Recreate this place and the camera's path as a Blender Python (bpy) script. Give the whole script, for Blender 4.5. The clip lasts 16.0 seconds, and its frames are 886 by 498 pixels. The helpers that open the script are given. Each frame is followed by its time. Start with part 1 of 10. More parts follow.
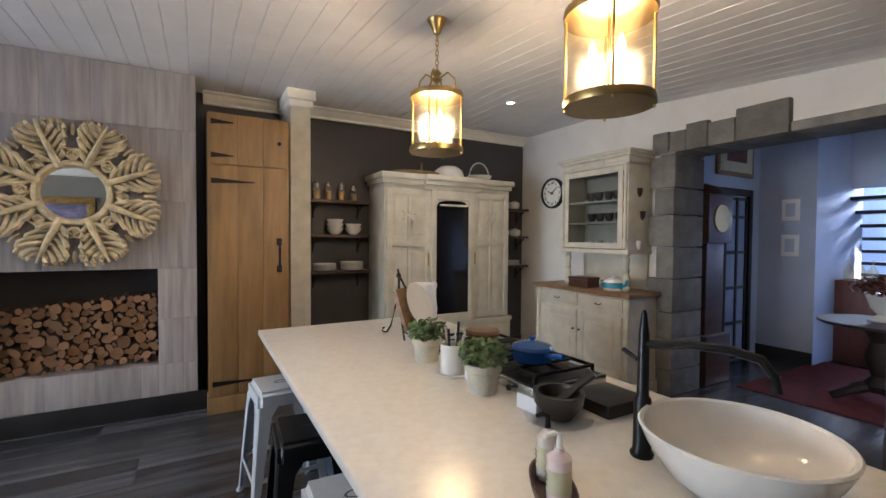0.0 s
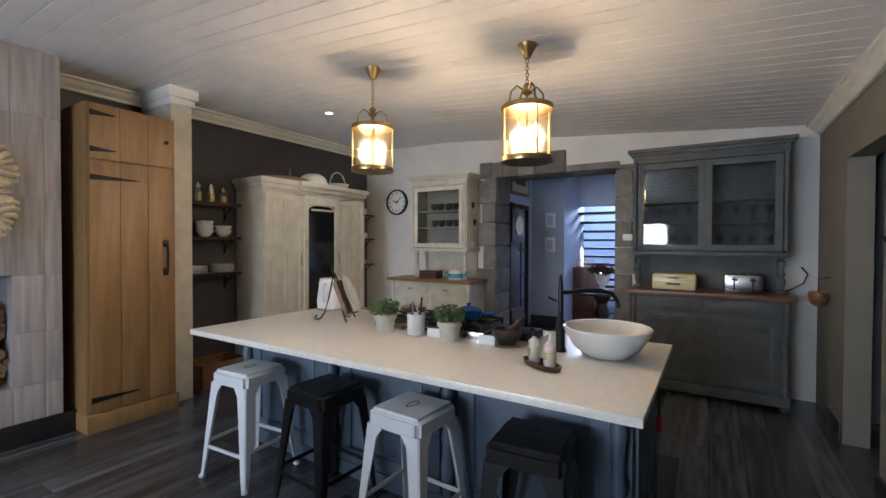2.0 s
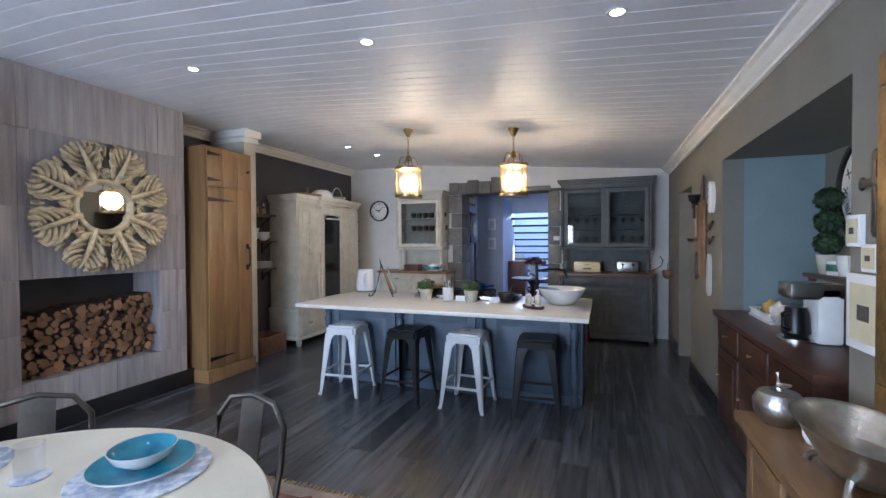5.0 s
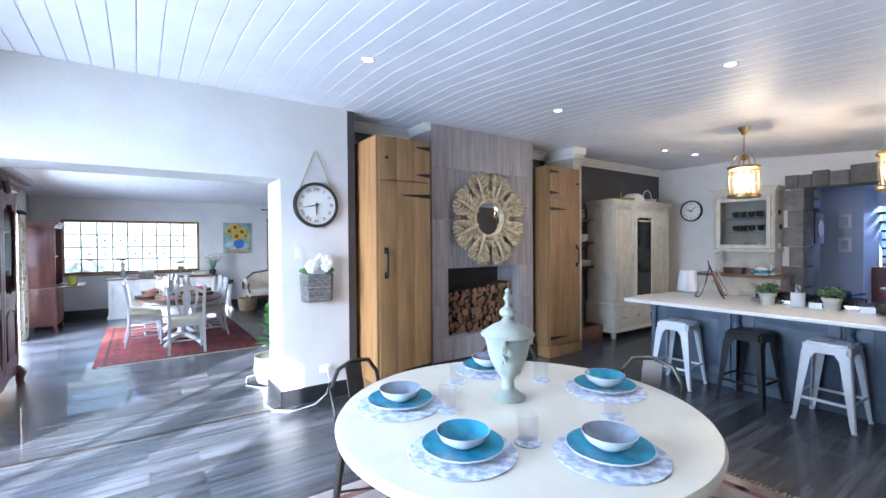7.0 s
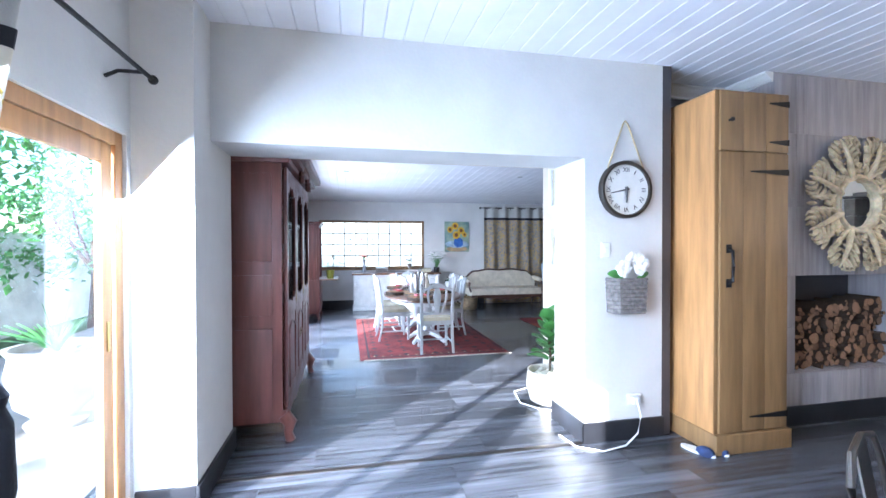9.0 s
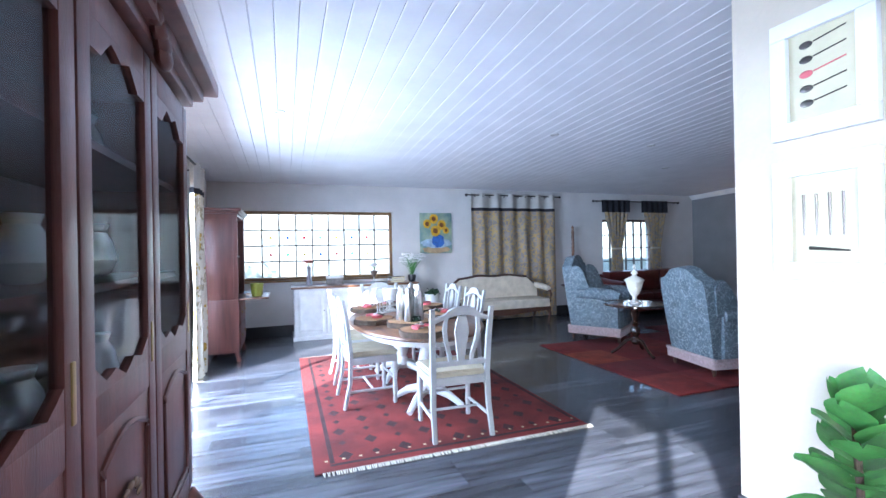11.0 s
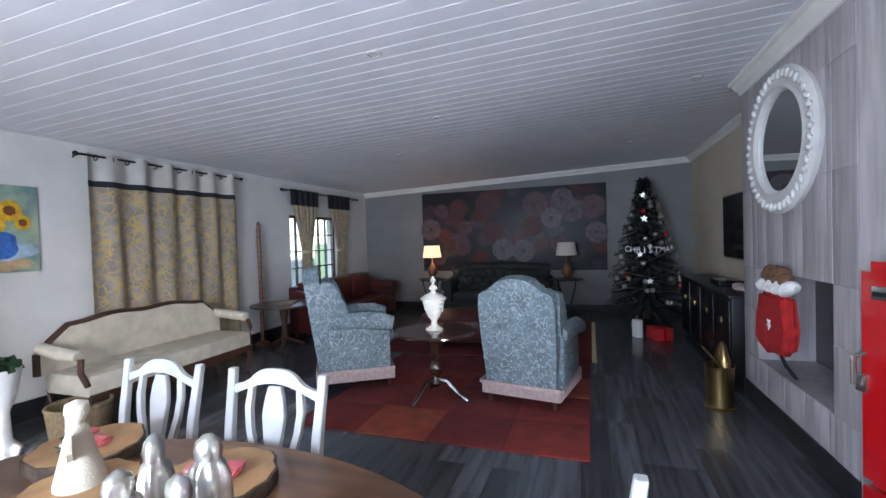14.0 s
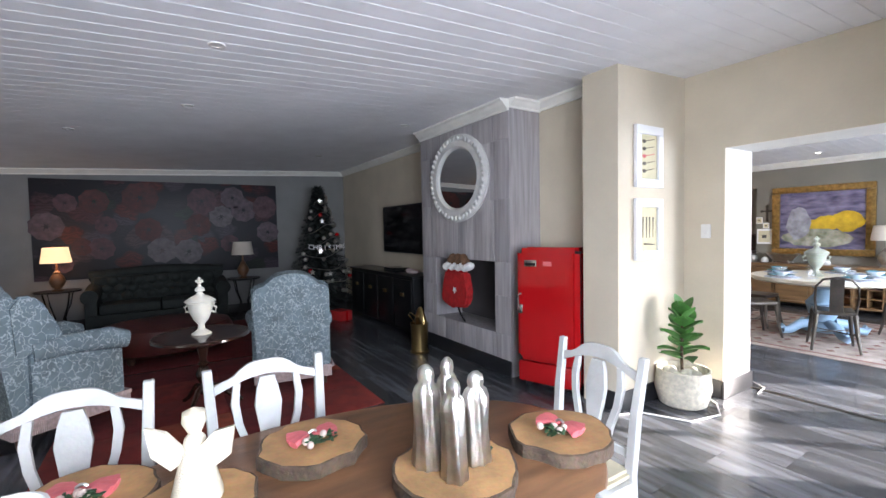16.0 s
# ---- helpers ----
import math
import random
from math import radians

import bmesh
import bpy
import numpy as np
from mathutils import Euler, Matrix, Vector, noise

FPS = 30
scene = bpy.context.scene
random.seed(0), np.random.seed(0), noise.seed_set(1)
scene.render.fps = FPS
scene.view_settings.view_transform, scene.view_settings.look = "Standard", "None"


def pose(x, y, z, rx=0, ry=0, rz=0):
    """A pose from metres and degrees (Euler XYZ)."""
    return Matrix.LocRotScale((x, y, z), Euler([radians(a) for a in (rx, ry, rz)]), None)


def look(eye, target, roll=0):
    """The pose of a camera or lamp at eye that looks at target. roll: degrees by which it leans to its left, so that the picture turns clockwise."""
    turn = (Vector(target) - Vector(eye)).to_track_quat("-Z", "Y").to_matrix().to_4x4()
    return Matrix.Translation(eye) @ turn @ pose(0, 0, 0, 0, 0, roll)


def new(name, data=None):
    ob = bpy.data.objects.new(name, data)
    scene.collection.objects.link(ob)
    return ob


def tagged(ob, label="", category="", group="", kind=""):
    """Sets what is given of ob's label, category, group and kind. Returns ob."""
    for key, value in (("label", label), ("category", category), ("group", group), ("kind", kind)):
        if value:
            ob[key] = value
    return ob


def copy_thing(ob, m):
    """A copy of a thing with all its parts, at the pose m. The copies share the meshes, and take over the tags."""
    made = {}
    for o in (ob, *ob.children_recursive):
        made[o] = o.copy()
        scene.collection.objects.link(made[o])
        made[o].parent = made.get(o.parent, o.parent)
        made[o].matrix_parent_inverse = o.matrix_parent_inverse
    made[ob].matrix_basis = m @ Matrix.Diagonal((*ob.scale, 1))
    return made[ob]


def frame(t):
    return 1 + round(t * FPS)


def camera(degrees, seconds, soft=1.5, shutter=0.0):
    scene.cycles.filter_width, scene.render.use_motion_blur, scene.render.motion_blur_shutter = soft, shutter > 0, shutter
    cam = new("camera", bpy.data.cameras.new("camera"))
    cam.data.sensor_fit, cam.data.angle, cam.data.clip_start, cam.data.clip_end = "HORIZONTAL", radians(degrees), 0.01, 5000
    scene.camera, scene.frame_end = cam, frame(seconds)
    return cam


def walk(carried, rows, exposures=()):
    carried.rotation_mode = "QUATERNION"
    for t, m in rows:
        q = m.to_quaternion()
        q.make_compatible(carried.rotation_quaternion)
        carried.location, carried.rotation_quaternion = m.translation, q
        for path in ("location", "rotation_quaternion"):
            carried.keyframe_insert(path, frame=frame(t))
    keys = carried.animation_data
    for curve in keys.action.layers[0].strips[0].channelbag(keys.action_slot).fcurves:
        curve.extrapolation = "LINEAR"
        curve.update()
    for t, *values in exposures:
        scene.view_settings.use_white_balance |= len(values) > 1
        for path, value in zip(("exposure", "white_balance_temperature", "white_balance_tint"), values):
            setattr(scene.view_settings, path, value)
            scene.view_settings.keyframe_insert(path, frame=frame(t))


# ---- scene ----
cam = camera(90.9, 16.0)
PATH = [
    (0, (-0.056, -0.055, 1.49), (0.926, 1.687, 1.436), 0.4),
    (0.5, (-0.225, 0.12, 1.483), (0.968, 1.725, 1.433), 0.3),
    (1, (-0.559, 0.174, 1.468), (0.891, 1.551, 1.426), 0.2),
    (1.5, (-0.959, 0.071, 1.467), (0.636, 1.278, 1.429), 0.2),
    (2, (-1.342, 0.037, 1.464), (0.358, 1.09, 1.431), 0.2),
    (2.5, (-1.657, -0.013, 1.469), (0.123, 0.897, 1.433), 0.1),
    (3, (-1.952, 0.023, 1.456), (-0.097, 0.77, 1.423), 0.0),
    (3.2, (-2.057, -0.008, 1.451), (-0.184, 0.691, 1.417), 0.0),
    (5.3, (-3.592, 0.138, 1.502), (-1.717, 0.833, 1.463), -0.4),
    (5.5, (-3.712, 0.15, 1.508), (-1.871, 0.93, 1.47), -0.4),
    (6, (-4.002, 0.204, 1.514), (-2.3, 1.255, 1.476), -0.3),
    (6.5, (-4.177, 0.163, 1.514), (-2.698, 1.508, 1.479), -0.4),
    (7, (-4.334, 0.158, 1.512), (-3.191, 1.799, 1.483), -0.4),
    (7.5, (-4.546, 0.225, 1.506), (-3.754, 2.061, 1.487), -0.2),
    (8, (-4.712, 0.389, 1.494), (-4.138, 2.305, 1.475), -0.1),
    (8.5, (-4.843, 0.79, 1.501), (-4.392, 2.738, 1.476), -0.1),
    (8.7, (-4.928, 1.007, 1.495), (-4.506, 2.961, 1.471), -0.1),
    (10.8, (-5.028, 3.956, 1.341), (-4.435, 5.866, 1.345), -1.1),
    (11, (-4.975, 4.221, 1.351), (-4.294, 6.101, 1.355), -1.1),
    (11.5, (-4.817, 4.825, 1.393), (-3.866, 6.584, 1.383), -1.2),
    (12, (-4.699, 5.383, 1.415), (-3.519, 6.998, 1.405), -1.4),
    (12.5, (-4.604, 5.886, 1.424), (-3.217, 7.326, 1.405), -1.6),
    (13, (-4.576, 6.387, 1.464), (-3.01, 7.631, 1.44), -1.7),
    (13.5, (-4.502, 6.832, 1.468), (-2.787, 7.86, 1.435), -1.8),
    (14, (-4.577, 7.148, 1.458), (-2.683, 7.789, 1.412), -1.8),
    (14.5, (-4.77, 7.521, 1.457), (-2.773, 7.604, 1.394), -1.7),
    (15, (-4.935, 7.943, 1.469), (-2.985, 7.505, 1.392), -1.5),
    (15.5, (-4.998, 8.33, 1.49), (-3.171, 7.523, 1.398), -1.5),
    (16, (-5.085, 8.703, 1.487), (-3.396, 7.636, 1.395), -1.2),
]
EXPOSURES = [(0.0, 2.45, 6300, 14), (3.0, 2.18, 5950, 13), (5.5, 2.5, 5500, 14), (8.0, 2.8, 5300, 14), (11.0, 2.88, 5250, 16), (13.0, 2.88, 5850, 16), (15.0, 2.68, 6250, 17), (16.0, 2.68, 6500, 17)]
walk(cam, [(t, look(eye, target, roll)) for t, eye, target, roll in PATH], EXPOSURES)

SUN_WAY = Vector((0.66, 0.66, -0.34))
world = bpy.data.worlds.new("sky")
scene.world = world
world.use_nodes = True
_n = world.node_tree.nodes
_sky = _n.new("ShaderNodeTexSky")
_sky.sky_type = "NISHITA"
_sky.sun_disc = False
_sky.sun_elevation = math.atan2(0.34, math.hypot(0.66, 0.66))
_sky.sun_rotation = math.atan2(-0.66, -0.66)
_n["Background"].inputs["Strength"].default_value = 0.13
world.node_tree.links.new(_sky.outputs[0], _n["Background"].inputs["Color"])


def lamp(name, kind, energy, m, color=(1, 1, 1), size=0.1, size_y=None, spot=None):
    d = bpy.data.lights.new(name, kind)
    d.energy, d.color = energy, color
    if kind == "AREA":
        d.shape, d.size, d.size_y = "RECTANGLE", size, size_y or size
    elif kind == "SUN":
        d.angle = size
    else:
        d.shadow_soft_size = size
    if spot:
        d.spot_size, d.spot_blend = radians(spot), 0.6
    ob = new(name, d)
    ob.matrix_basis = m
    return ob


lamp("sun", "SUN", 5.0, look((-20, -16, 12), Vector((-20, -16, 12)) + SUN_WAY), (1.0, 0.95, 0.88), radians(0.6))
DAY = (0.74, 0.86, 1.0)
lamp("daylight_kitchen_door", "AREA", 102, look((-6.5, 2.6, 1.25), (-3.5, 2.6, -1.25)), DAY, 2.8, 2.0)
lamp("daylight_dining_door", "AREA", 67, look((-6.5, 8.2, 1.25), (-3.4, 8.2, -1.05)), DAY, 2.2, 2.0)
lamp("daylight_dining_window", "AREA", 1.2, look((-4.4, 12.1, 1.4), (-4.0, 6.5, -0.6)), DAY, 2.2, 1.2)
lamp("daylight_lounge_window", "AREA", 1.1, look((2.05, 12.1, 1.3), (2.0, 6.5, -0.6)), DAY, 1.4, 1.1)
lamp("daylight_hall_window", "AREA", 130, look((9.9, 1.6, 2.95), (4, 1.4, 1.2)), (0.62, 0.74, 1.0), 2.4, 0.9)


# ---- materials ----
def M(name, col, rough=0.5, metal=0.0, var=0.15, scale=5.0, bump=0.1, bscale=80.0, stretch=(1, 1, 1), col2=None, rnd=0.0, emit=0.0, coat=0.0, lo=0.3, hi=0.7):
    """A surface: two tones by large and small noise, fine relief, and a shade of its own per piece."""
    mt = bpy.data.materials.new(name)
    mt.use_nodes = True
    nt = mt.node_tree
    N, L = nt.nodes, nt.links
    bs = N["Principled BSDF"]
    bs.inputs["Roughness"].default_value, bs.inputs["Metallic"].default_value = rough, metal
    bs.inputs["Coat Weight"].default_value = coat
    tc, mp = N.new("ShaderNodeTexCoord"), N.new("ShaderNodeMapping")
    mp.inputs["Scale"].default_value = stretch
    L.new(tc.outputs["Object"], mp.inputs["Vector"])
    n1, n2 = N.new("ShaderNodeTexNoise"), N.new("ShaderNodeTexNoise")
    n1.inputs["Scale"].default_value, n1.inputs["Detail"].default_value = scale, 6
    n2.inputs["Scale"].default_value, n2.inputs["Detail"].default_value = bscale, 4
    if rnd:
        oi = N.new("ShaderNodeObjectInfo")
        add = N.new("ShaderNodeVectorMath")
        mul = N.new("ShaderNodeVectorMath")
        mul.operation = "SCALE"
        mul.inputs["Scale"].default_value = 37.0
        cmb = N.new("ShaderNodeCombineXYZ")
        for k in range(3):
            L.new(oi.outputs["Random"], cmb.inputs[k])
        L.new(cmb.outputs[0], mul.inputs[0])
        L.new(mp.outputs[0], add.inputs[0])
        L.new(mul.outputs[0], add.inputs[1])
        src = add.outputs[0]
    else:
        src = mp.outputs[0]
    L.new(src, n1.inputs["Vector"])
    L.new(src, n2.inputs["Vector"])
    a = [c * (1 - var) for c in col]
    b = list(col2) if col2 else [min(1, c * (1 + var)) for c in col]
    rp = N.new("ShaderNodeValToRGB")
    rp.color_ramp.elements[0].color, rp.color_ramp.elements[1].color = (*a, 1), (*b, 1)
    rp.color_ramp.elements[0].position, rp.color_ramp.elements[1].position = lo, hi
    L.new(n1.outputs["Fac"], rp.inputs["Fac"])
    out = rp.outputs["Color"]
    mx = N.new("ShaderNodeMix")
    mx.data_type, mx.blend_type = "RGBA", "MULTIPLY"
    mx.inputs["Factor"].default_value = min(1.0, var * 1.2)
    L.new(out, mx.inputs[6])
    L.new(n2.outputs["Color"], mx.inputs[7])
    out = mx.outputs[2]
    if rnd:
        hs, ma = N.new("ShaderNodeHueSaturation"), N.new("ShaderNodeMapRange")
        ma.inputs["To Min"].default_value, ma.inputs["To Max"].default_value = 1 - rnd, 1 + rnd
        L.new(oi.outputs["Random"], ma.inputs["Value"])
        L.new(ma.outputs[0], hs.inputs["Value"])
        L.new(out, hs.inputs["Color"])
        out = hs.outputs["Color"]
    L.new(out, bs.inputs["Base Color"])
    if bump:
        bp = N.new("ShaderNodeBump")
        bp.inputs["Strength"].default_value, bp.inputs["Distance"].default_value = bump, 0.01
        L.new(n2.outputs["Fac"], bp.inputs["Height"])
        L.new(bp.outputs[0], bs.inputs["Normal"])
    if emit:
        L.new(out, bs.inputs["Emission Color"])
        bs.inputs["Emission Strength"].default_value = emit
    return mt


def glass_mat(name, col=(1, 1, 1), rough=0.02, clear=0.93, gloss=0.07):
    """Thin glass: mostly clear, with a small mirror's share."""
    mt = bpy.data.materials.new(name)
    mt.use_nodes = True
    N, L = mt.node_tree.nodes, mt.node_tree.links
    N.remove(N["Principled BSDF"])
    tr, gl, mx = N.new("ShaderNodeBsdfTransparent"), N.new("ShaderNodeBsdfGlossy"), N.new("ShaderNodeMixShader")
    tr.inputs[0].default_value, gl.inputs[0].default_value = (*[c * clear + 0.02 for c in col], 1), (1, 1, 1, 1)
    gl.inputs["Roughness"].default_value = rough
    mx.inputs[0].default_value = gloss
    L.new(tr.outputs[0], mx.inputs[1])
    L.new(gl.outputs[0], mx.inputs[2])
    L.new(mx.outputs[0], N["Material Output"].inputs[0])
    return mt


def flower_mat(name, dark, tones, scale, lo, hi, rough=0.6, stretch=(1, 1, 1), wob=0.6):
    """Printed blooms: cells of several colours with petal rings on a dark or pale ground."""
    mt = bpy.data.materials.new(name)
    mt.use_nodes = True
    nt = mt.node_tree
    N, L = nt.nodes, nt.links
    bs = N["Principled BSDF"]
    bs.inputs["Roughness"].default_value = rough
    tc, mp, no, ad = N.new("ShaderNodeTexCoord"), N.new("ShaderNodeMapping"), N.new("ShaderNodeTexNoise"), N.new("ShaderNodeMix")
    mp.inputs["Scale"].default_value = stretch
    no.inputs["Scale"].default_value, no.inputs["Detail"].default_value = scale * 1.6, 4
    L.new(tc.outputs["Object"], mp.inputs[0])
    L.new(mp.outputs[0], no.inputs["Vector"])
    ad.data_type, ad.blend_type = "RGBA", "LINEAR_LIGHT"
    ad.inputs["Factor"].default_value = wob * 0.1
    L.new(mp.outputs[0], ad.inputs[6])
    L.new(no.outputs["Color"], ad.inputs[7])
    vo = N.new("ShaderNodeTexVoronoi")
    vo.inputs["Scale"].default_value = scale
    L.new(ad.outputs[2], vo.inputs["Vector"])
    sep = N.new("ShaderNodeSeparateColor")
    L.new(vo.outputs["Color"], sep.inputs[0])
    cr = N.new("ShaderNodeValToRGB")
    cr.color_ramp.interpolation = "CONSTANT"
    for i, c in enumerate(tones):
        e = cr.color_ramp.elements[i] if i < 2 else cr.color_ramp.elements.new(i / len(tones))
        e.position, e.color = i / len(tones), (*c, 1)
    L.new(sep.outputs[0], cr.inputs[0])
    wv = N.new("ShaderNodeTexWave")
    wv.wave_type = "RINGS"
    wv.inputs["Scale"].default_value, wv.inputs["Distortion"].default_value = scale * 2.2, 9
    L.new(ad.outputs[2], wv.inputs["Vector"])
    pet = N.new("ShaderNodeMix")
    pet.data_type, pet.blend_type = "RGBA", "MULTIPLY"
    pet.inputs["Factor"].default_value = 0.55
    L.new(cr.outputs[0], pet.inputs[6])
    L.new(wv.outputs["Color"], pet.inputs[7])
    mk = N.new("ShaderNodeMapRange")
    mk.inputs["From Min"].default_value, mk.inputs["From Max"].default_value = lo, hi
    mk.inputs["To Min"].default_value, mk.inputs["To Max"].default_value = 1, 0
    L.new(vo.outputs["Distance"], mk.inputs["Value"])
    fin = N.new("ShaderNodeMix")
    fin.data_type = "RGBA"
    fin.inputs[6].default_value = (*dark, 1)
    L.new(mk.outputs[0], fin.inputs["Factor"])
    L.new(pet.outputs[2], fin.inputs[7])
    L.new(fin.outputs[2], bs.inputs["Base Color"])
    return mt


def vein_mat(name, ground, line, scale, width, rough=0.8):
    """Cloth with a net of pale woven lines."""
    mt = M(name, ground, rough, var=0.25, scale=9, bump=0.3, bscale=250)
    N, L = mt.node_tree.nodes, mt.node_tree.links
    bs = N["Principled BSDF"]
    tc, no, ad, vo = N.new("ShaderNodeTexCoord"), N.new("ShaderNodeTexNoise"), N.new("ShaderNodeMix"), N.new("ShaderNodeTexVoronoi")
    ad.data_type, ad.blend_type = "RGBA", "LINEAR_LIGHT"
    ad.inputs["Factor"].default_value = 0.07
    no.inputs["Scale"].default_value = scale
    L.new(tc.outputs["Object"], no.inputs["Vector"])
    L.new(tc.outputs["Object"], ad.inputs[6])
    L.new(no.outputs["Color"], ad.inputs[7])
    vo.feature = "DISTANCE_TO_EDGE"
    vo.inputs["Scale"].default_value = scale
    L.new(ad.outputs[2], vo.inputs["Vector"])
    mk = N.new("ShaderNodeMapRange")
    mk.inputs["From Min"].default_value, mk.inputs["From Max"].default_value = width * 0.4, width
    mk.inputs["To Min"].default_value, mk.inputs["To Max"].default_value = 1, 0
    L.new(vo.outputs["Distance"], mk.inputs["Value"])
    mx = N.new("ShaderNodeMix")
    mx.data_type = "RGBA"
    old = bs.inputs["Base Color"].links[0].from_socket
    L.new(mk.outputs[0], mx.inputs["Factor"])
    L.new(old, mx.inputs[6])
    mx.inputs[7].default_value = (*line, 1)
    L.new(mx.outputs[2], bs.inputs["Base Color"])
    return mt


WALL_WHITE = M("plaster_white", (0.61, 0.595, 0.56), 0.85, var=0.06, scale=2.5, bump=0.15, bscale=40)
WALL_CREAM = M("plaster_cream", (0.58, 0.51, 0.395), 0.85, var=0.06, scale=2.5, bump=0.15, bscale=40)
WALL_OLIVE = M("plaster_olive_grey", (0.20, 0.188, 0.155), 0.8, var=0.08, scale=2.5, bump=0.15, bscale=40)
WALL_DARK = M("charcoal_paint", (0.055, 0.05, 0.052), 0.32, var=0.15, scale=3, bump=0.08, bscale=30)
WALL_GREY = M("plaster_grey", (0.23, 0.23, 0.225), 0.85, var=0.07, scale=2.5, bump=0.15, bscale=40)
WALL_BLUE = M("plaster_pale_blue", (0.42, 0.48, 0.60), 0.8, var=0.06, scale=2.5, bump=0.1, bscale=40)
WALL_TEAL = M("paint_grey_blue", (0.20, 0.26, 0.27), 0.7, var=0.08, scale=2.5, bump=0.1, bscale=40)
CEIL = M("ceiling_paint", (0.80, 0.80, 0.82), 0.5, var=0.05, scale=3, bump=0.05, bscale=30)
CORNICE = M("cornice_paint", (0.80, 0.78, 0.72), 0.55, var=0.06, scale=6, bump=0.05)
SKIRT = M("black_skirting", (0.02, 0.02, 0.022), 0.35, var=0.2, scale=6)
PLANK = M("charcoal_plank", (0.090, 0.094, 0.105), 0.26, var=0.55, scale=2.2, bump=0.14, bscale=55, stretch=(0.7, 9, 1), rnd=0.45, coat=0.25)
STONE = M("grey_stone", (0.19, 0.18, 0.16), 0.9, var=0.25, scale=7, bump=0.8, bscale=35, rnd=0.25)
TILE = M("grey_wood_tile", (0.42, 0.39, 0.39), 0.45, var=0.22, scale=3, bump=0.08, bscale=60, stretch=(9, 9, 0.6), rnd=0.10)
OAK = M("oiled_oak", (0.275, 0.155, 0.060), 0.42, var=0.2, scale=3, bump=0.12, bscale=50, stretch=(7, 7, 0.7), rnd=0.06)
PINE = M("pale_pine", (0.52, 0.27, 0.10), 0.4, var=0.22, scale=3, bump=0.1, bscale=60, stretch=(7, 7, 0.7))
CREAM_PAINT = M("cream_chalk_paint", (0.56, 0.53, 0.44), 0.6, var=0.12, scale=7, bump=0.12, bscale=60)
GREY_PAINT = M("grey_green_chalk_paint", (0.084, 0.094, 0.096), 0.6, var=0.2, scale=7, bump=0.15, bscale=60)
BLUE_PAINT = M("slate_blue_paint", (0.085, 0.115, 0.155), 0.5, var=0.15, scale=7, bump=0.1, bscale=50)
WHITE_PAINT = M("worn_white_paint", (0.64, 0.63, 0.60), 0.5, var=0.1, scale=8, bump=0.1, bscale=60)
QUARTZ = M("white_quartz", (0.80, 0.77, 0.70), 0.22, var=0.05, scale=30, bump=0.02, bscale=200)
DARKWOOD = M("dark_stained_wood", (0.075, 0.032, 0.018), 0.35, var=0.35, scale=3, bump=0.1, bscale=50, stretch=(1, 7, 7))
REDWOOD = M("red_brown_wood", (0.155, 0.052, 0.038), 0.38, var=0.3, scale=3, bump=0.12, bscale=50, stretch=(6, 6, 0.7))
CHAIR_PAINT = M("chalky_grey_white_paint", (0.44, 0.435, 0.415), 0.55, var=0.12, scale=8, bump=0.12, bscale=60)
TABLEWOOD = M("brown_table_wood", (0.20, 0.095, 0.045), 0.33, var=0.35, scale=3, bump=0.1, bscale=60, stretch=(7, 0.8, 7))
BUFFWOOD = M("honey_wood", (0.24, 0.135, 0.060), 0.45, var=0.3, scale=3, bump=0.1, bscale=60, stretch=(0.8, 7, 7))
BLACK = M("black_metal", (0.012, 0.012, 0.013), 0.35, metal=0.4, var=0.2, bump=0.05)
IRON = M("wrought_iron", (0.02, 0.018, 0.017), 0.5, metal=0.6, var=0.2, bump=0.2, bscale=120)
GUN = M("gunmetal", (0.12, 0.105, 0.09), 0.35, metal=0.9, var=0.3, bump=0.05)
WHITE_METAL = M("white_enamel_metal", (0.66, 0.68, 0.70), 0.3, var=0.05, bump=0.02)
BRASS = M("aged_brass", (0.42, 0.29, 0.12), 0.32, metal=1.0, var=0.2, bump=0.05)
STEEL = M("brushed_steel", (0.55, 0.54, 0.52), 0.25, metal=1.0, var=0.12, bump=0.05)
SILVER = M("silver", (0.60, 0.58, 0.53), 0.34, metal=1.0, var=0.25, scale=14, bump=0.25, bscale=50)
MIRROR = M("mirror", (0.82, 0.84, 0.84), 0.02, metal=1.0, var=0.01, bump=0)
GILT = M("cream_gilded_carving", (0.70, 0.57, 0.35), 0.5, var=0.3, scale=16, bump=0.25, bscale=60)
GOLD = M("gold_frame", (0.36, 0.22, 0.07), 0.4, metal=0.7, var=0.35, scale=18, bump=0.3, bscale=60)
CERAMIC = M("white_ceramic", (0.72, 0.71, 0.68), 0.12, var=0.04, scale=12, bump=0.02)
AQUA = M("aqua_glaze", (0.03, 0.25, 0.42), 0.12, var=0.3, scale=12, bump=0.03, col2=(0.07, 0.42, 0.58))
GREYGLAZE = M("grey_glaze", (0.22, 0.26, 0.31), 0.12, var=0.25, scale=14, bump=0.03)
MATBLUE = M("patterned_placemat", (0.42, 0.5, 0.66), 0.7, var=0.1, scale=28, bump=0.05, col2=(0.76, 0.78, 0.82), lo=0.42, hi=0.58)
SAGE = M("sage_glazed_pottery", (0.38, 0.41, 0.34), 0.35, var=0.18, scale=10, bump=0.15, bscale=30)
ALABASTER = M("cream_alabaster", (0.80, 0.76, 0.66), 0.35, var=0.08, scale=10, bump=0.05)
BLUEENAMEL = M("blue_enamel", (0.012, 0.08, 0.30), 0.15, var=0.15, bump=0.02)
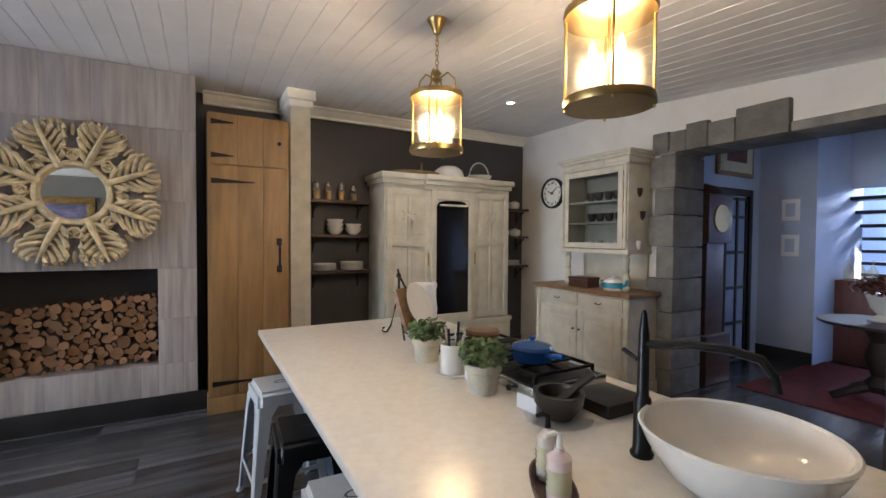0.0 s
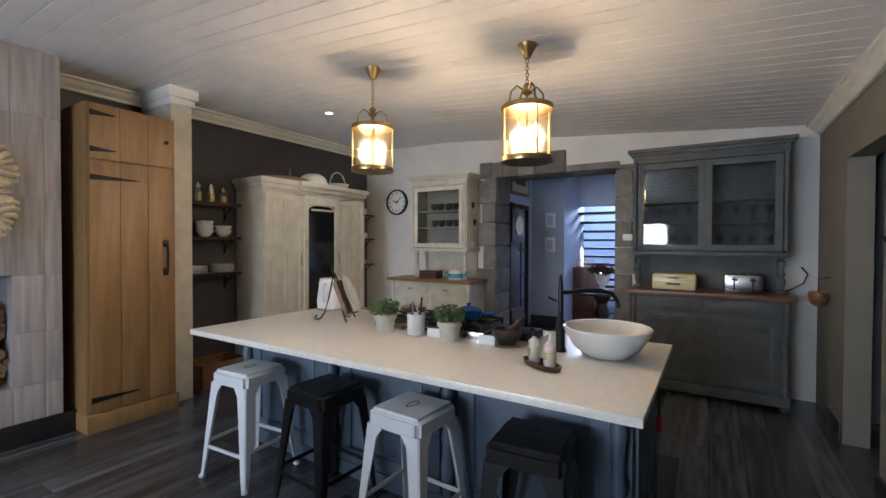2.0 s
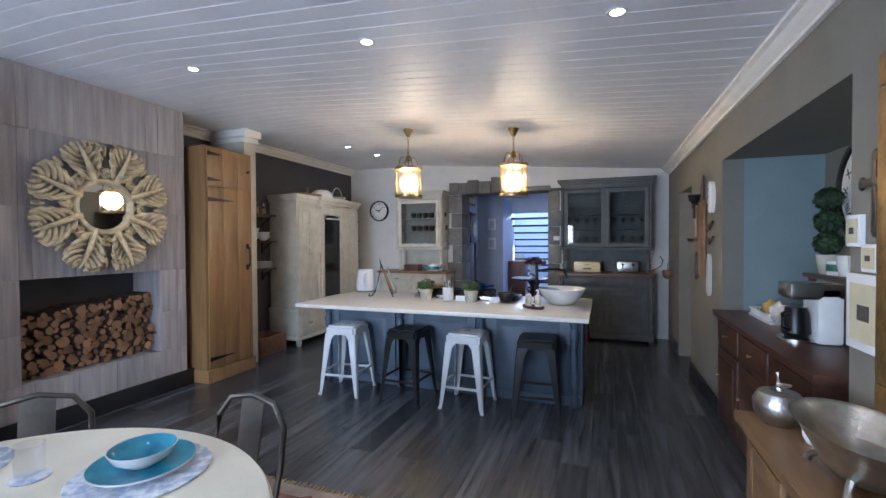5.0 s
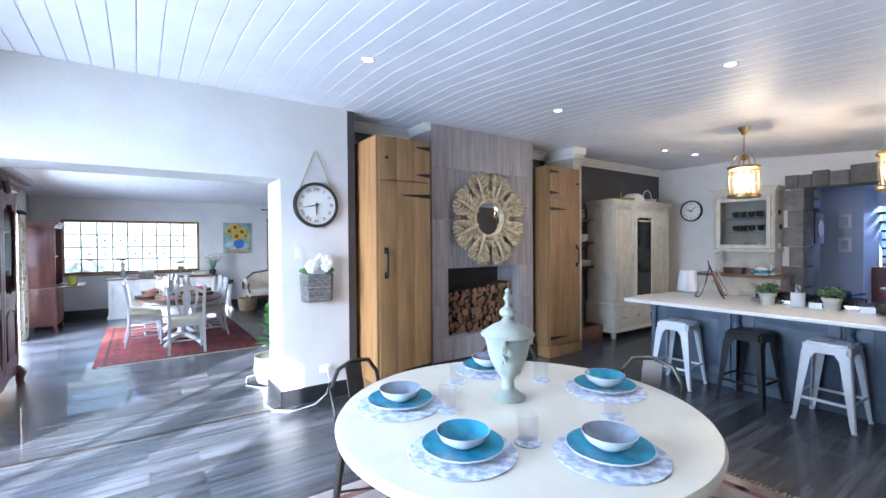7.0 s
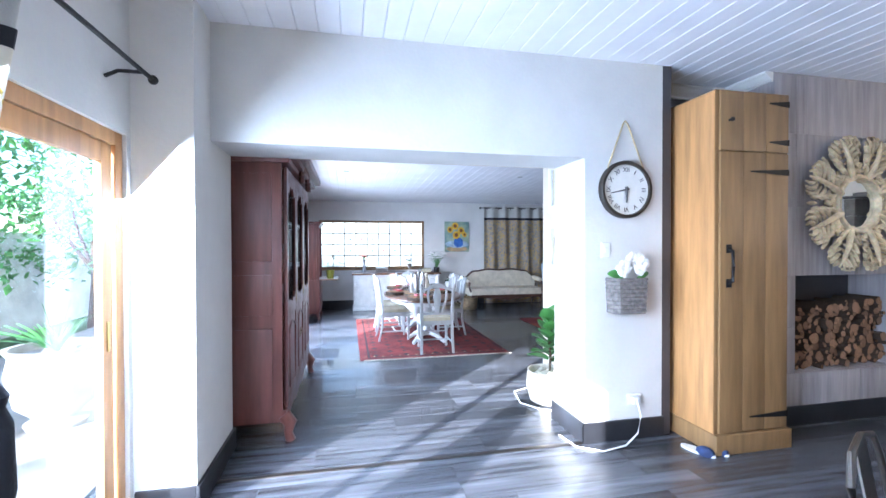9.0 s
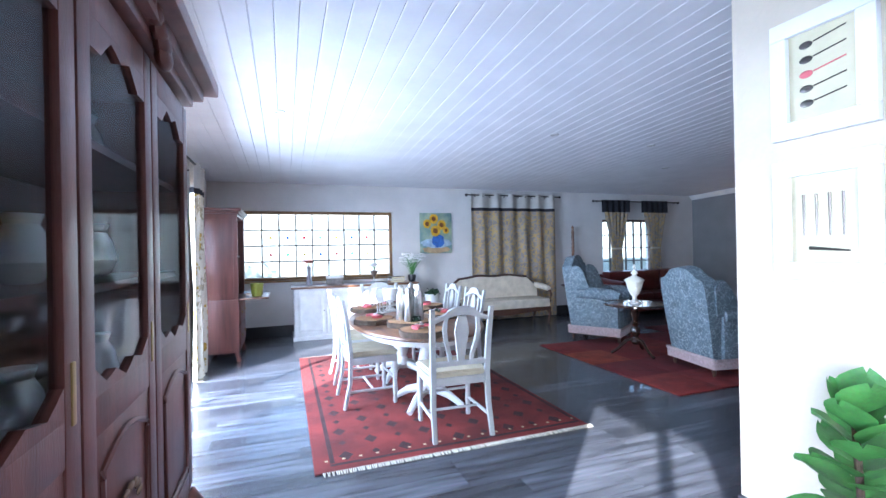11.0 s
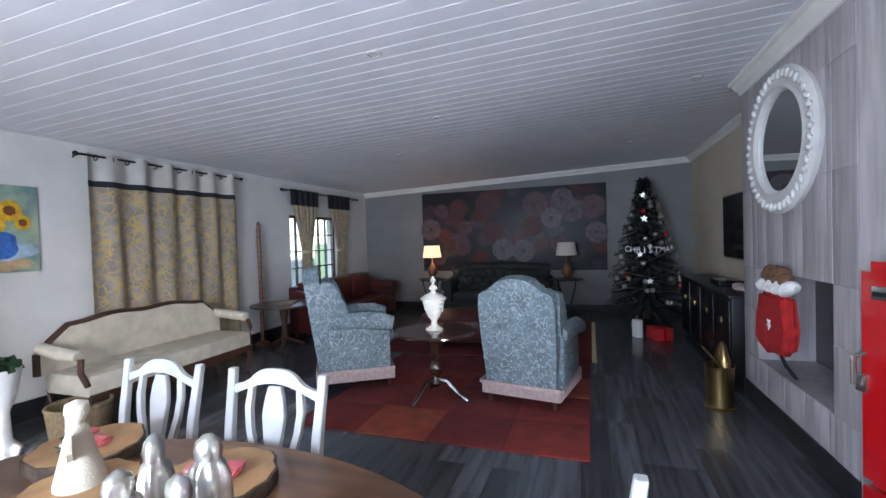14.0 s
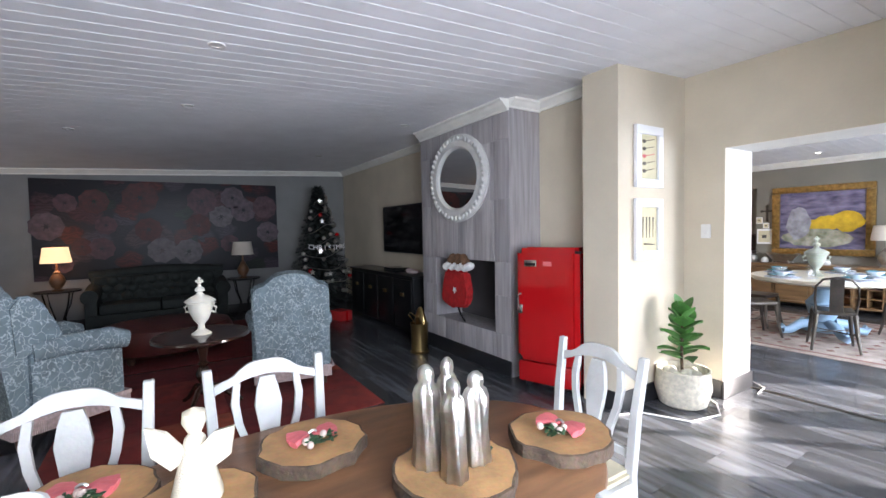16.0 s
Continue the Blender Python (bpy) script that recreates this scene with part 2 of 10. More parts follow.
LEAF = M("green_leaf", (0.085, 0.25, 0.055), 0.4, var=0.4, scale=9, bump=0.1)
HERB = M("herb_leaf", (0.15, 0.25, 0.09), 0.5, var=0.4, scale=9, bump=0.1)
LEAF2 = M("dark_leaf", (0.02, 0.055, 0.018), 0.55, var=0.4, scale=9, bump=0.1)
FIR = M("fir_needles", (0.009, 0.016, 0.013), 0.7, var=0.4, scale=9, bump=0.1)
PETAL = M("white_petal", (0.80, 0.78, 0.74), 0.6, var=0.08, scale=9, bump=0.1)
PINK = M("pink_ribbon", (0.62, 0.13, 0.14), 0.55, var=0.2, scale=14, bump=0.1)
REDCLOTH = M("red_felt", (0.42, 0.008, 0.008), 0.85, var=0.25, scale=20, bump=0.4, bscale=200)
FUR = M("white_fur", (0.80, 0.79, 0.76), 0.95, var=0.15, scale=30, bump=0.9, bscale=90)
REDENAMEL = M("red_enamel", (0.40, 0.006, 0.008), 0.12, var=0.06, scale=4, bump=0.02, coat=0.6)
RUGRED = M("red_rug", (0.20, 0.022, 0.016), 0.95, var=0.5, scale=3.2, bump=0.5, bscale=220)
RUGPALE = M("faded_rug", (0.42, 0.32, 0.27), 0.95, var=0.4, scale=5, bump=0.5, bscale=220, col2=(0.55, 0.46, 0.40))
RUGDARK = M("rug_motif_dark", (0.05, 0.014, 0.013), 0.95, var=0.4, scale=9, bump=0.5, bscale=220)
FRINGE = M("fringe", (0.52, 0.42, 0.24), 0.95, var=0.3, scale=20, bump=0.5)
LINEN = M("cream_linen", (0.62, 0.55, 0.42), 0.85, var=0.14, scale=9, bump=0.4, bscale=220)
SEATCLOTH = M("pale_seat_cloth", (0.52, 0.46, 0.32), 0.85, var=0.14, scale=9, bump=0.4, bscale=220)
LEATHER = M("oxblood_leather", (0.085, 0.013, 0.010), 0.34, var=0.35, scale=6, bump=0.25, bscale=60)
GREENVELVET = M("dark_green_velvet", (0.018, 0.024, 0.021), 0.75, var=0.35, scale=8, bump=0.3, bscale=150)
VELVET = vein_mat("blue_damask_velvet", (0.14, 0.185, 0.205), (0.31, 0.36, 0.375), 17, 0.05)
PINKFRINGE = M("pink_grey_fringe", (0.48, 0.37, 0.35), 0.9, var=0.2, scale=40, bump=0.4)
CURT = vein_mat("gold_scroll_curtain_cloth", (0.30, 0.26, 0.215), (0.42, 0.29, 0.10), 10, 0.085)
# Yellow floral cloth; its ground is lightened to paint in the doors' sunlight.
CURTSUN = flower_mat("sunlit_yellow_floral_cloth", (0.66, 0.61, 0.48), [(0.62, 0.40, 0.06), (0.56, 0.48, 0.30), (0.52, 0.44, 0.28), (0.60, 0.38, 0.04)], 9, 0.36, 0.41, 0.85, (1, 1, 0.6), 1.6)
CURTPLAIN = M("plain_curtain_cloth", (0.46, 0.44, 0.39), 0.85, var=0.1, scale=6, bump=0.3, bscale=200)
BLACKCLOTH = M("black_cloth", (0.012, 0.012, 0.016), 0.85, var=0.2, bump=0.3)
MURAL = flower_mat("dark_floral_print", (0.010, 0.010, 0.014), [(0.07, 0.022, 0.028), (0.02, 0.015, 0.02), (0.06, 0.042, 0.06), (0.09, 0.014, 0.010), (0.02, 0.03, 0.02), (0.07, 0.036, 0.042), (0.012, 0.015, 0.025)], 2.6, 0.40, 0.55, 0.5, (1, 1, 1.15), 1.5)
BARK = M("bark", (0.10, 0.065, 0.04), 0.95, var=0.4, scale=20, bump=0.9, bscale=60)
ENDGRAIN = M("log_end", (0.33, 0.18, 0.095), 0.8, var=0.3, scale=10, bump=0.2, rnd=0.3)
SLICE = M("sawn_log_slice", (0.44, 0.24, 0.10), 0.7, var=0.3, scale=8, bump=0.15, bscale=60, rnd=0.12)
WICKER = M("woven_basket", (0.30, 0.21, 0.11), 0.85, var=0.35, scale=30, bump=0.7, bscale=120)
GREYWICKER = M("grey_wicker", (0.22, 0.20, 0.18), 0.85, var=0.35, scale=30, bump=0.7, bscale=120)
TERRA = M("pale_pot", (0.62, 0.58, 0.47), 0.8, var=0.2, scale=9, bump=0.3)
SHADE_ON = M("lit_lampshade", (0.85, 0.52, 0.28), 0.8, var=0.04, emit=0.26)
SHADE_OFF = M("lampshade", (0.62, 0.56, 0.48), 0.85, var=0.05)
BULB = M("warm_bulb", (1.0, 0.84, 0.55), 0.3, var=0.0, emit=2.2)
SPOT = M("downlight_lens", (1.0, 0.97, 0.92), 0.3, var=0.0, emit=3.5)
AMBER = glass_mat("amber_glass", (1.0, 0.93, 0.77), 0.25, 0.93, 0.10)
GLASS = glass_mat("clear_glass")
PANEGLASS = glass_mat("window_glass", (0.97, 1.0, 1.0), 0.01, 0.96, 0.05)
SMOKE = glass_mat("cabinet_glass", (0.9, 0.93, 0.95), 0.03, 0.86, 0.03)
DIAL = M("clock_dial", (0.72, 0.70, 0.64), 0.6, var=0.08, scale=8)
PAPER = M("cream_paper", (0.56, 0.51, 0.34), 0.8, var=0.08, scale=8)
FRAMEWHITE = M("white_frame", (0.74, 0.74, 0.74), 0.4, var=0.03)
INK = M("dark_ink", (0.07, 0.06, 0.055), 0.7, var=0.2)
PAVING = M("patio_paving", (0.34, 0.32, 0.29), 0.9, var=0.2, scale=4, bump=0.4)
GRASS = M("grass", (0.07, 0.13, 0.035), 0.9, var=0.4, scale=3, bump=0.6)
RENDERED = M("pale_rendered_wall", (0.34, 0.36, 0.32), 0.9, var=0.08, scale=3, bump=0.3)
FENCE = M("garden_wall", (0.62, 0.60, 0.55), 0.9, var=0.2, scale=3, bump=0.4)
SCREEN = M("black_screen", (0.008, 0.008, 0.009), 0.12, var=0.05, bump=0)


# ---- mesh helpers ----
def B():
    return bmesh.new()


def box(bm, x0, x1, y0, y1, z0, z1, bev=0.0):
    r = bmesh.ops.create_cube(bm, size=1, matrix=Matrix.LocRotScale(((x0 + x1) / 2, (y0 + y1) / 2, (z0 + z1) / 2), None, (abs(x1 - x0), abs(y1 - y0), abs(z1 - z0))))
    if bev:
        es = {e for v in r["verts"] for e in v.link_edges}
        bmesh.ops.bevel(bm, geom=list(es), offset=bev, segments=2, affect="EDGES", profile=0.6)
    return bm


def lathe(bm, prof, seg=24, at=(0, 0, 0), sx=1.0, sy=1.0, m=None, caps=True):
    """A turned shape from (radius, height) pairs."""
    rings = []
    for r, z in prof:
        ring = []
        for k in range(seg):
            a = 2 * math.pi * k / seg
            p = Vector((at[0] + r * sx * math.cos(a), at[1] + r * sy * math.sin(a), at[2] + z))
            ring.append(bm.verts.new(m @ p if m else p))
        rings.append(ring)
    for a, b in zip(rings, rings[1:]):
        for k in range(seg):
            bm.faces.new((a[k], a[(k + 1) % seg], b[(k + 1) % seg], b[k]))
    if caps:
        bm.faces.new(rings[0][::-1])
        bm.faces.new(rings[-1])
    return bm


def tube(bm, pts, r, seg=8, closed=False, flat=1.0):
    """A round bar along points; r may be one radius or one a point."""
    pts = [Vector(p) for p in pts]
    n = len(pts)
    rs = r if isinstance(r, (list, tuple)) else [r] * n
    rings = []
    up = Vector((0, 0, 1))
    for i, p in enumerate(pts):
        d = (pts[(i + 1) % n] - pts[i - 1]) if closed else (pts[min(i + 1, n - 1)] - pts[max(i - 1, 0)])
        d.normalize()
        u = up if abs(d.z) < 0.95 else Vector((1, 0, 0))
        a = d.cross(u).normalized()
        b = a.cross(d).normalized()
        rings.append([bm.verts.new(p + a * rs[i] * math.cos(2 * math.pi * k / seg) + b * rs[i] * flat * math.sin(2 * math.pi * k / seg)) for k in range(seg)])
    pairs = list(zip(rings, rings[1:])) + ([(rings[-1], rings[0])] if closed else [])
    for a, b in pairs:
        for k in range(seg):
            bm.faces.new((a[k], a[(k + 1) % seg], b[(k + 1) % seg], b[k]))
    if not closed:
        bm.faces.new(rings[0][::-1])
        bm.faces.new(rings[-1])
    return bm


def prism(bm, outline, w0, w1, plane="xz", m=None):
    """A flat outline given thickness along the third axis."""
    def P(u, v, w):
        p = Vector((u, w, v)) if plane == "xz" else Vector((w, u, v)) if plane == "yz" else Vector((u, v, w))
        return m @ p if m else p
    a = [bm.verts.new(P(u, v, w0)) for u, v in outline]
    b = [bm.verts.new(P(u, v, w1)) for u, v in outline]
    n = len(a)
    bm.faces.new(a[::-1])
    bm.faces.new(b)
    for i in range(n):
        bm.faces.new((a[i], a[(i + 1) % n], b[(i + 1) % n], b[i]))
    return bm


def ball(bm, at, r, sx=1.0, sy=1.0, sz=1.0, seg=12, rot=None):
    m = Matrix.Translation(at) @ (rot or Matrix.Identity(4)) @ Matrix.Diagonal((r * sx, r * sy, r * sz, 1))
    bmesh.ops.create_uvsphere(bm, u_segments=seg, v_segments=max(6, seg // 2 + 2), radius=1, matrix=m)
    return bm


def arc(cx, cz, r, a0, a1, n, ry=None):
    return [(cx + r * math.cos(radians(a0 + (a1 - a0) * i / n)), cz + (ry or r) * math.sin(radians(a0 + (a1 - a0) * i / n))) for i in range(n + 1)]


def part(name, bm, material, parent=None, label="", kind="", flat=False):
    bmesh.ops.recalc_face_normals(bm, faces=bm.faces)
    me = bpy.data.meshes.new(name)
    bm.to_mesh(me)
    bm.free()
    me.materials.append(material)
    if not flat:
        me.polygons.foreach_set("use_smooth", [True] * len(me.polygons))
        me.set_sharp_from_angle(angle=radians(38))
    ob = new(name, me)
    if parent:
        ob.parent = parent
    if label or kind:
        tagged(ob, label=label, kind=kind)
    return ob


def thing(name, label, category, m=None, group="", kind=""):
    ob = new(name)
    ob.empty_display_size = 0.1
    if m:
        ob.matrix_basis = m
    return tagged(ob, label, category, group, kind)


def solid(name, bm, material, label, category, m=None, group="", kind=""):
    ob = part(name, bm, material)
    if m:
        ob.matrix_basis = m
    return tagged(ob, label, category, group, kind)


def words(text, size, material, parent, m, name="lettering"):
    cu = bpy.data.curves.new(name, "FONT")
    cu.body, cu.size, cu.extrude, cu.align_x, cu.align_y = text, size, 0.0015, "CENTER", "CENTER"
    tmp = new(name, cu)
    me = bpy.data.meshes.new_from_object(tmp)
    bpy.data.objects.remove(tmp)
    me.materials.append(material)
    ob = new(name, me)
    ob.parent = parent
    ob.matrix_basis = m
    return ob


# ---- structure ----
def setting(name, bm, material, label, category="wall"):
    return tagged(part(name, bm, material, flat=True), label, category, kind="structure")


def kz(y):
    return 2.60 + 0.075 * y if y < 3.2 else 2.84


def dz(y):
    return 2.77 - 0.040 * (y - 4.755)


floor = setting("floor", box(B(), -6.5, 10.2, -1.6, 12.0, -0.12, -0.012), SKIRT, "charcoal wood-look plank floor", "floor")
# east wall with the stone doorway
b = B()
box(b, 3.85, 4.25, 2.47, 4.75, 0, 3.1)
box(b, 3.85, 4.25, -0.9, 0.93, 0, 3.1)
box(b, 3.85, 4.25, 0.93, 2.47, 2.33, 3.1)
setting("wall_east", b, WALL_WHITE, "white plaster wall with a stone doorway")
# south wall, its door and its niche
b = B()
box(b, 2.88, 3.85, -0.93, -0.78, 0, 2.6)
box(b, 0.72, 2.05, -0.93, -0.78, 0, 2.6)
box(b, 2.05, 2.88, -0.93, -0.78, 2.08, 2.6)
box(b, -1.25, 0.72, -0.93, -0.78, 2.13, 2.6)
box(b, -6.1, -1.25, -0.93, -0.78, 0, 2.6)
setting("wall_south", b, WALL_OLIVE, "olive grey plaster wall with a doorway and a niche")
b = B()
box(b, 0.72, 0.80, -1.45, -0.93, 0, 2.2)
box(b, -1.33, -1.25, -1.45, -0.93, 0, 2.2)
setting("niche_side", b, WALL_TEAL, "grey blue painted niche side")
b = B()
box(b, -1.33, 0.80, -1.53, -1.45, 0, 2.2)
box(b, -1.25, 0.72, -1.45, -0.93, 2.13, 2.2)
setting("niche_back", b, WALL_OLIVE, "olive grey niche back wall")
# little room behind the south doorway
b = B()
box(b, 1.6, 3.6, -2.6, -2.5, 0, 2.6)
box(b, 3.5, 3.6, -2.5, -0.93, 0, 2.6)
box(b, 1.5, 1.6, -2.6, -0.93, 0, 2.6)
setting("wall_scullery", b, WALL_GREY, "grey scullery wall behind the doorway")
setting("floor_scullery", box(B(), 1.5, 3.6, -2.6, -1.6, -0.12, 0.0), SKIRT, "dark scullery floor", "floor")
setting("ceiling_scullery", box(B(), 1.5, 3.6, -2.6, -0.93, 2.6, 2.7), CEIL, "white scullery ceiling", "ceiling")
# north side of the kitchen: stub, lintel, clock wall, recesses
b = B()
box(b, -6.1, -5.79, 4.0, 4.76, 0, 3.0)
box(b, -5.79, -3.265, 4.295, 4.755, 2.11, 3.0)
box(b, -3.265, -2.61, 4.295, 4.755, 0, 3.0)
setting("wall_north", b, WALL_WHITE, "white plaster wall with a wide opening")
b = B()
box(b, -2.61, 0.72, 4.70, 5.45, 0, 3.0)
box(b, -2.61, -2.53, 4.30, 4.70, 0, 3.0)
setting("wall_recess", b, WALL_DARK, "dark recess wall behind the cupboards")
b = B()
box(b, 0.70, 0.88, 4.16, 4.72, 0, 2.79)
setting("pier_north", b, CREAM_PAINT, "cream painted pier beside the cupboard", "pier")
setting("wall_charcoal", box(B(), 0.72, 4.25, 4.66, 5.45, 0, 3.0), WALL_DARK, "charcoal painted wall behind the armoire")
# kitchen chimney breast with the log niche
b = B()
box(b, -1.66, -1.44, 4.22, 4.70, 0, 2.86)
box(b, -0.34, -0.06, 4.22, 4.70, 0, 2.86)
box(b, -1.44, -0.34, 4.22, 4.70, 0, 0.42)
box(b, -1.44, -0.34, 4.22, 4.70, 1.215, 2.86)
breast = setting("chimney_breast", b, TILE, "chimney breast clad in grey wood-look tiles", "chimney breast")
# west walls with the sliding doors
b = B()
box(b, -6.25, -6.1, -0.93, 1.1, 0, 3.0)
box(b, -6.25, -6.1, 3.96, 4.76, 0, 3.0)
box(b, -6.25, -6.1, 1.1, 3.96, 2.05, 3.0)
box(b, -6.25, -6.1, 4.76, 7.1, 0, 3.0)
box(b, -6.25, -6.1, 9.4, 11.95, 0, 3.0)
box(b, -6.25, -6.1, 7.1, 9.4, 2.05, 3.0)
setting("wall_west", b, WALL_WHITE, "white plaster wall with timber sliding doors")
# living room
b = B()
W1, W2 = (-5.64, -3.17, 0.90, 2.037), (1.40, 2.81, 0.70, 1.935)
xs = [-6.25, W1[0], W1[1], W2[0], W2[1], 4.1]
for i in (0, 2, 4):
    box(b, xs[i], xs[i + 1], 11.81, 12.05, 0, 3.0)
for w in (W1, W2):
    box(b, w[0], w[1], 11.81, 12.05, 0, w[2])
    box(b, w[0], w[1], 11.81, 12.05, w[3], 3.0)
setting("wall_window", b, WALL_WHITE, "white plaster wall with two small-paned windows")
setting("wall_mural", box(B(), 3.98, 4.2, 5.45, 11.81, 0, 3.0), WALL_GREY, "grey wall behind the floral mural")
setting("wall_shared", box(B(), -2.59, 3.98, 5.35, 5.47, 0, 3.0), WALL_CREAM, "cream plaster wall of the lounge")
b = B()
box(b, -2.93, -2.59, 4.755, 5.715, 0, 3.0)
setting("pier_lounge", b, WALL_CREAM, "cream plaster pier with two framed prints", "pier")
setting("wall_lounge_south", box(B(), -3.265, -2.93, 4.755, 4.775, 0, 3.0), WALL_CREAM, "cream plaster wall beside the opening")
setting("lintel_lounge", box(B(), -5.79, -3.265, 4.755, 4.775, 2.11, 3.0), WALL_CREAM, "cream plaster above the opening")
b = B()
FX0, FX1 = -1.60, -0.45
box(b, -1.84, FX0, 5.47, 5.87, 0, 2.75)
box(b, FX1, -0.12, 5.47, 5.87, 0, 2.75)
box(b, FX0, FX1, 5.47, 5.87, 0, 0.41)
box(b, FX0, FX1, 5.47, 5.87, 1.14, 2.75)
breast2 = setting("chimney_breast_lounge", b, TILE, "lounge chimney breast clad in grey wood-look tiles", "chimney breast")

# ceilings of narrow boards
b = B()
for (x0, x1, ys, zf) in ((-6.1, 3.85, (-0.8, 3.2, 4.7), kz), (-6.1, 3.98, (4.755, 8.3, 11.81), dz)):
    n = int((x1 - x0) / 0.135)
    gd = 0.004 if zf is kz else 0.003
    for i in range(n):
        xa, xb = x0 + (x1 - x0) * i / n + 0.0015, x0 + (x1 - x0) * (i + 1) / n - 0.0015
        for ya, yb in zip(ys, ys[1:]):
            lo_, hi_ = [], []
            for y in (ya, yb):
                z = zf(y)
                lo_.append([b.verts.new((xa, y, z + gd)), b.verts.new((xa + 0.004, y, z)), b.verts.new((xb - 0.004, y, z)), b.verts.new((xb, y, z + gd))])
            for k in range(3):
                b.faces.new((lo_[0][k], lo_[0][k + 1], lo_[1][k + 1], lo_[1][k]))
    for ya, yb in zip(ys, ys[1:]):
        va = [b.verts.new((x0 - 0.2, ya, zf(ya) + 0.013)), b.verts.new((x1 + 0.2, ya, zf(ya) + 0.013)), b.verts.new((x1 + 0.2, yb, zf(yb) + 0.013)), b.verts.new((x0 - 0.2, yb, zf(yb) + 0.013))]
        vb = [b.verts.new(v.co + Vector((0, 0, 0.15))) for v in va]
        b.faces.new(va)
        b.faces.new(vb[::-1])
        for k in range(4):
            b.faces.new((va[k], va[(k + 1) % 4], vb[(k + 1) % 4], vb[k]))
setting("ceiling", b, CEIL, "white tongue-and-groove board ceiling", "ceiling")


def cornice(name, p0, p1, out, size=0.10):
    """A stepped cornice along a wall top; out is the way into the room."""
    b = B()
    prof = [(0, 0), (size, 0), (size, -0.02), (size * 0.75, -0.03), (size * 0.55, -size * 0.55), (size * 0.25, -size * 0.8), (size * 0.25, -size), (0, -size)]
    o = Vector((*out, 0))
    rings = [[b.verts.new(Vector(p) + o * u + Vector((0, 0, v))) for u, v in prof] for p in (p0, p1)]
    n = len(prof)
    for k in range(n):
        b.faces.new((rings[0][k], rings[0][(k + 1) % n], rings[1][(k + 1) % n], rings[1][k]))
    b.faces.new(rings[0])
    b.faces.new(rings[1][::-1])
    return tagged(part(name, b, CORNICE, flat=True), "moulded cream plaster cornice", "cornice", kind="structure")


cornice("cornice", (0.88, 4.66, 2.845), (3.85, 4.66, 2.845), (0, -1), 0.11)
cornice("cornice", (0.0, 4.70, 2.845), (0.70, 4.70, 2.845), (0, -1), 0.11)
cornice("cornice", (-2.53, 4.70, 2.845), (-1.66, 4.70, 2.845), (0, -1), 0.10)
cornice("cornice", (-1.66, 4.22, 2.845), (-1.66, 4.70, 2.845), (-1, 0), 0.08)
cornice("cornice", (3.85, -0.78, kz(-0.7)), (-6.1, -0.78, kz(-0.7)), (0, 1), 0.10)
b = B()
box(b, 0.66, 0.92, 4.10, 4.66, 2.75, 2.845, 0.012)
box(b, 0.68, 0.90, 4.13, 4.66, 2.69, 2.75, 0.012)
tagged(part("capital", b, CORNICE), "stepped cream pier capital", "capital", kind="structure")
cornice("cornice", (3.98, 5.47, dz(5.5)), (3.98, 11.81, dz(11.8)), (-1, 0), 0.09)
cornice("cornice", (3.98, 5.47, dz(5.6)), (-0.12, 5.47, dz(5.6)), (0, 1), 0.09)
cornice("cornice", (-0.12, 5.87, dz(5.9)), (-1.84, 5.87, dz(5.9)), (0, 1), 0.11)
cornice("cornice", (-0.12, 5.47, dz(5.8)), (-0.12, 5.87, dz(5.8)), (1, 0), 0.09)
cornice("cornice", (-1.84, 5.47, dz(5.8)), (-1.84, 5.87, dz(5.8)), (-1, 0), 0.09)
cornice("cornice", (-1.84, 5.47, dz(5.6)), (-2.66, 5.47, dz(5.6)), (0, 1), 0.09)


def skirting(x0, x1, y0, y1, h=0.15):
    b = box(B(), x0, x1, y0, y1, 0, h, 0.006)
    return tagged(part("baseboard", b, SKIRT), "black painted skirting board", "skirting", kind="structure")


T = 0.02
skirting(-3.285, -2.60, 4.295 - T, 4.295)
skirting(-3.265 - T, -3.265, 4.275, 4.80)
skirting(-5.79, -5.79 + T, 4.0 - T, 4.78)
skirting(-6.09, -5.79, 4.0 - T, 4.0)
skirting(-1.66, 0.02, 4.22 - T, 4.22, 0.16)
skirting(0.72, 2.05, -0.78, -0.78 + T)
skirting(2.88, 3.3, -0.78, -0.78 + T)
skirting(-6.0, -1.25, -0.78, -0.78 + T)
skirting(-2.93, -2.66, 5.70, 5.70 + T)
skirting(-2.93 - T, -2.93, 4.80, 5.72)
skirting(-3.26, -2.95, 4.775, 4.775 + T)
skirting(-1.84, -0.10, 5.87, 5.87 + T, 0.16)
skirting(-0.12, 3.98, 5.47, 5.47 + T)
skirting(-6.0, 3.98, 11.81 - T, 11.81, 0.17)
skirting(3.98 - T, 3.98, 5.5, 11.79)
skirting(0.9, 3.85, 4.66 - T, 4.66)
b = box(B(), -5.78, -3.27, 4.28, 4.32, -0.01, 0.006, 0.002)
tagged(part("threshold_strip", b, GUN), "thin grey metal threshold strip in the opening", "threshold", kind="structure")

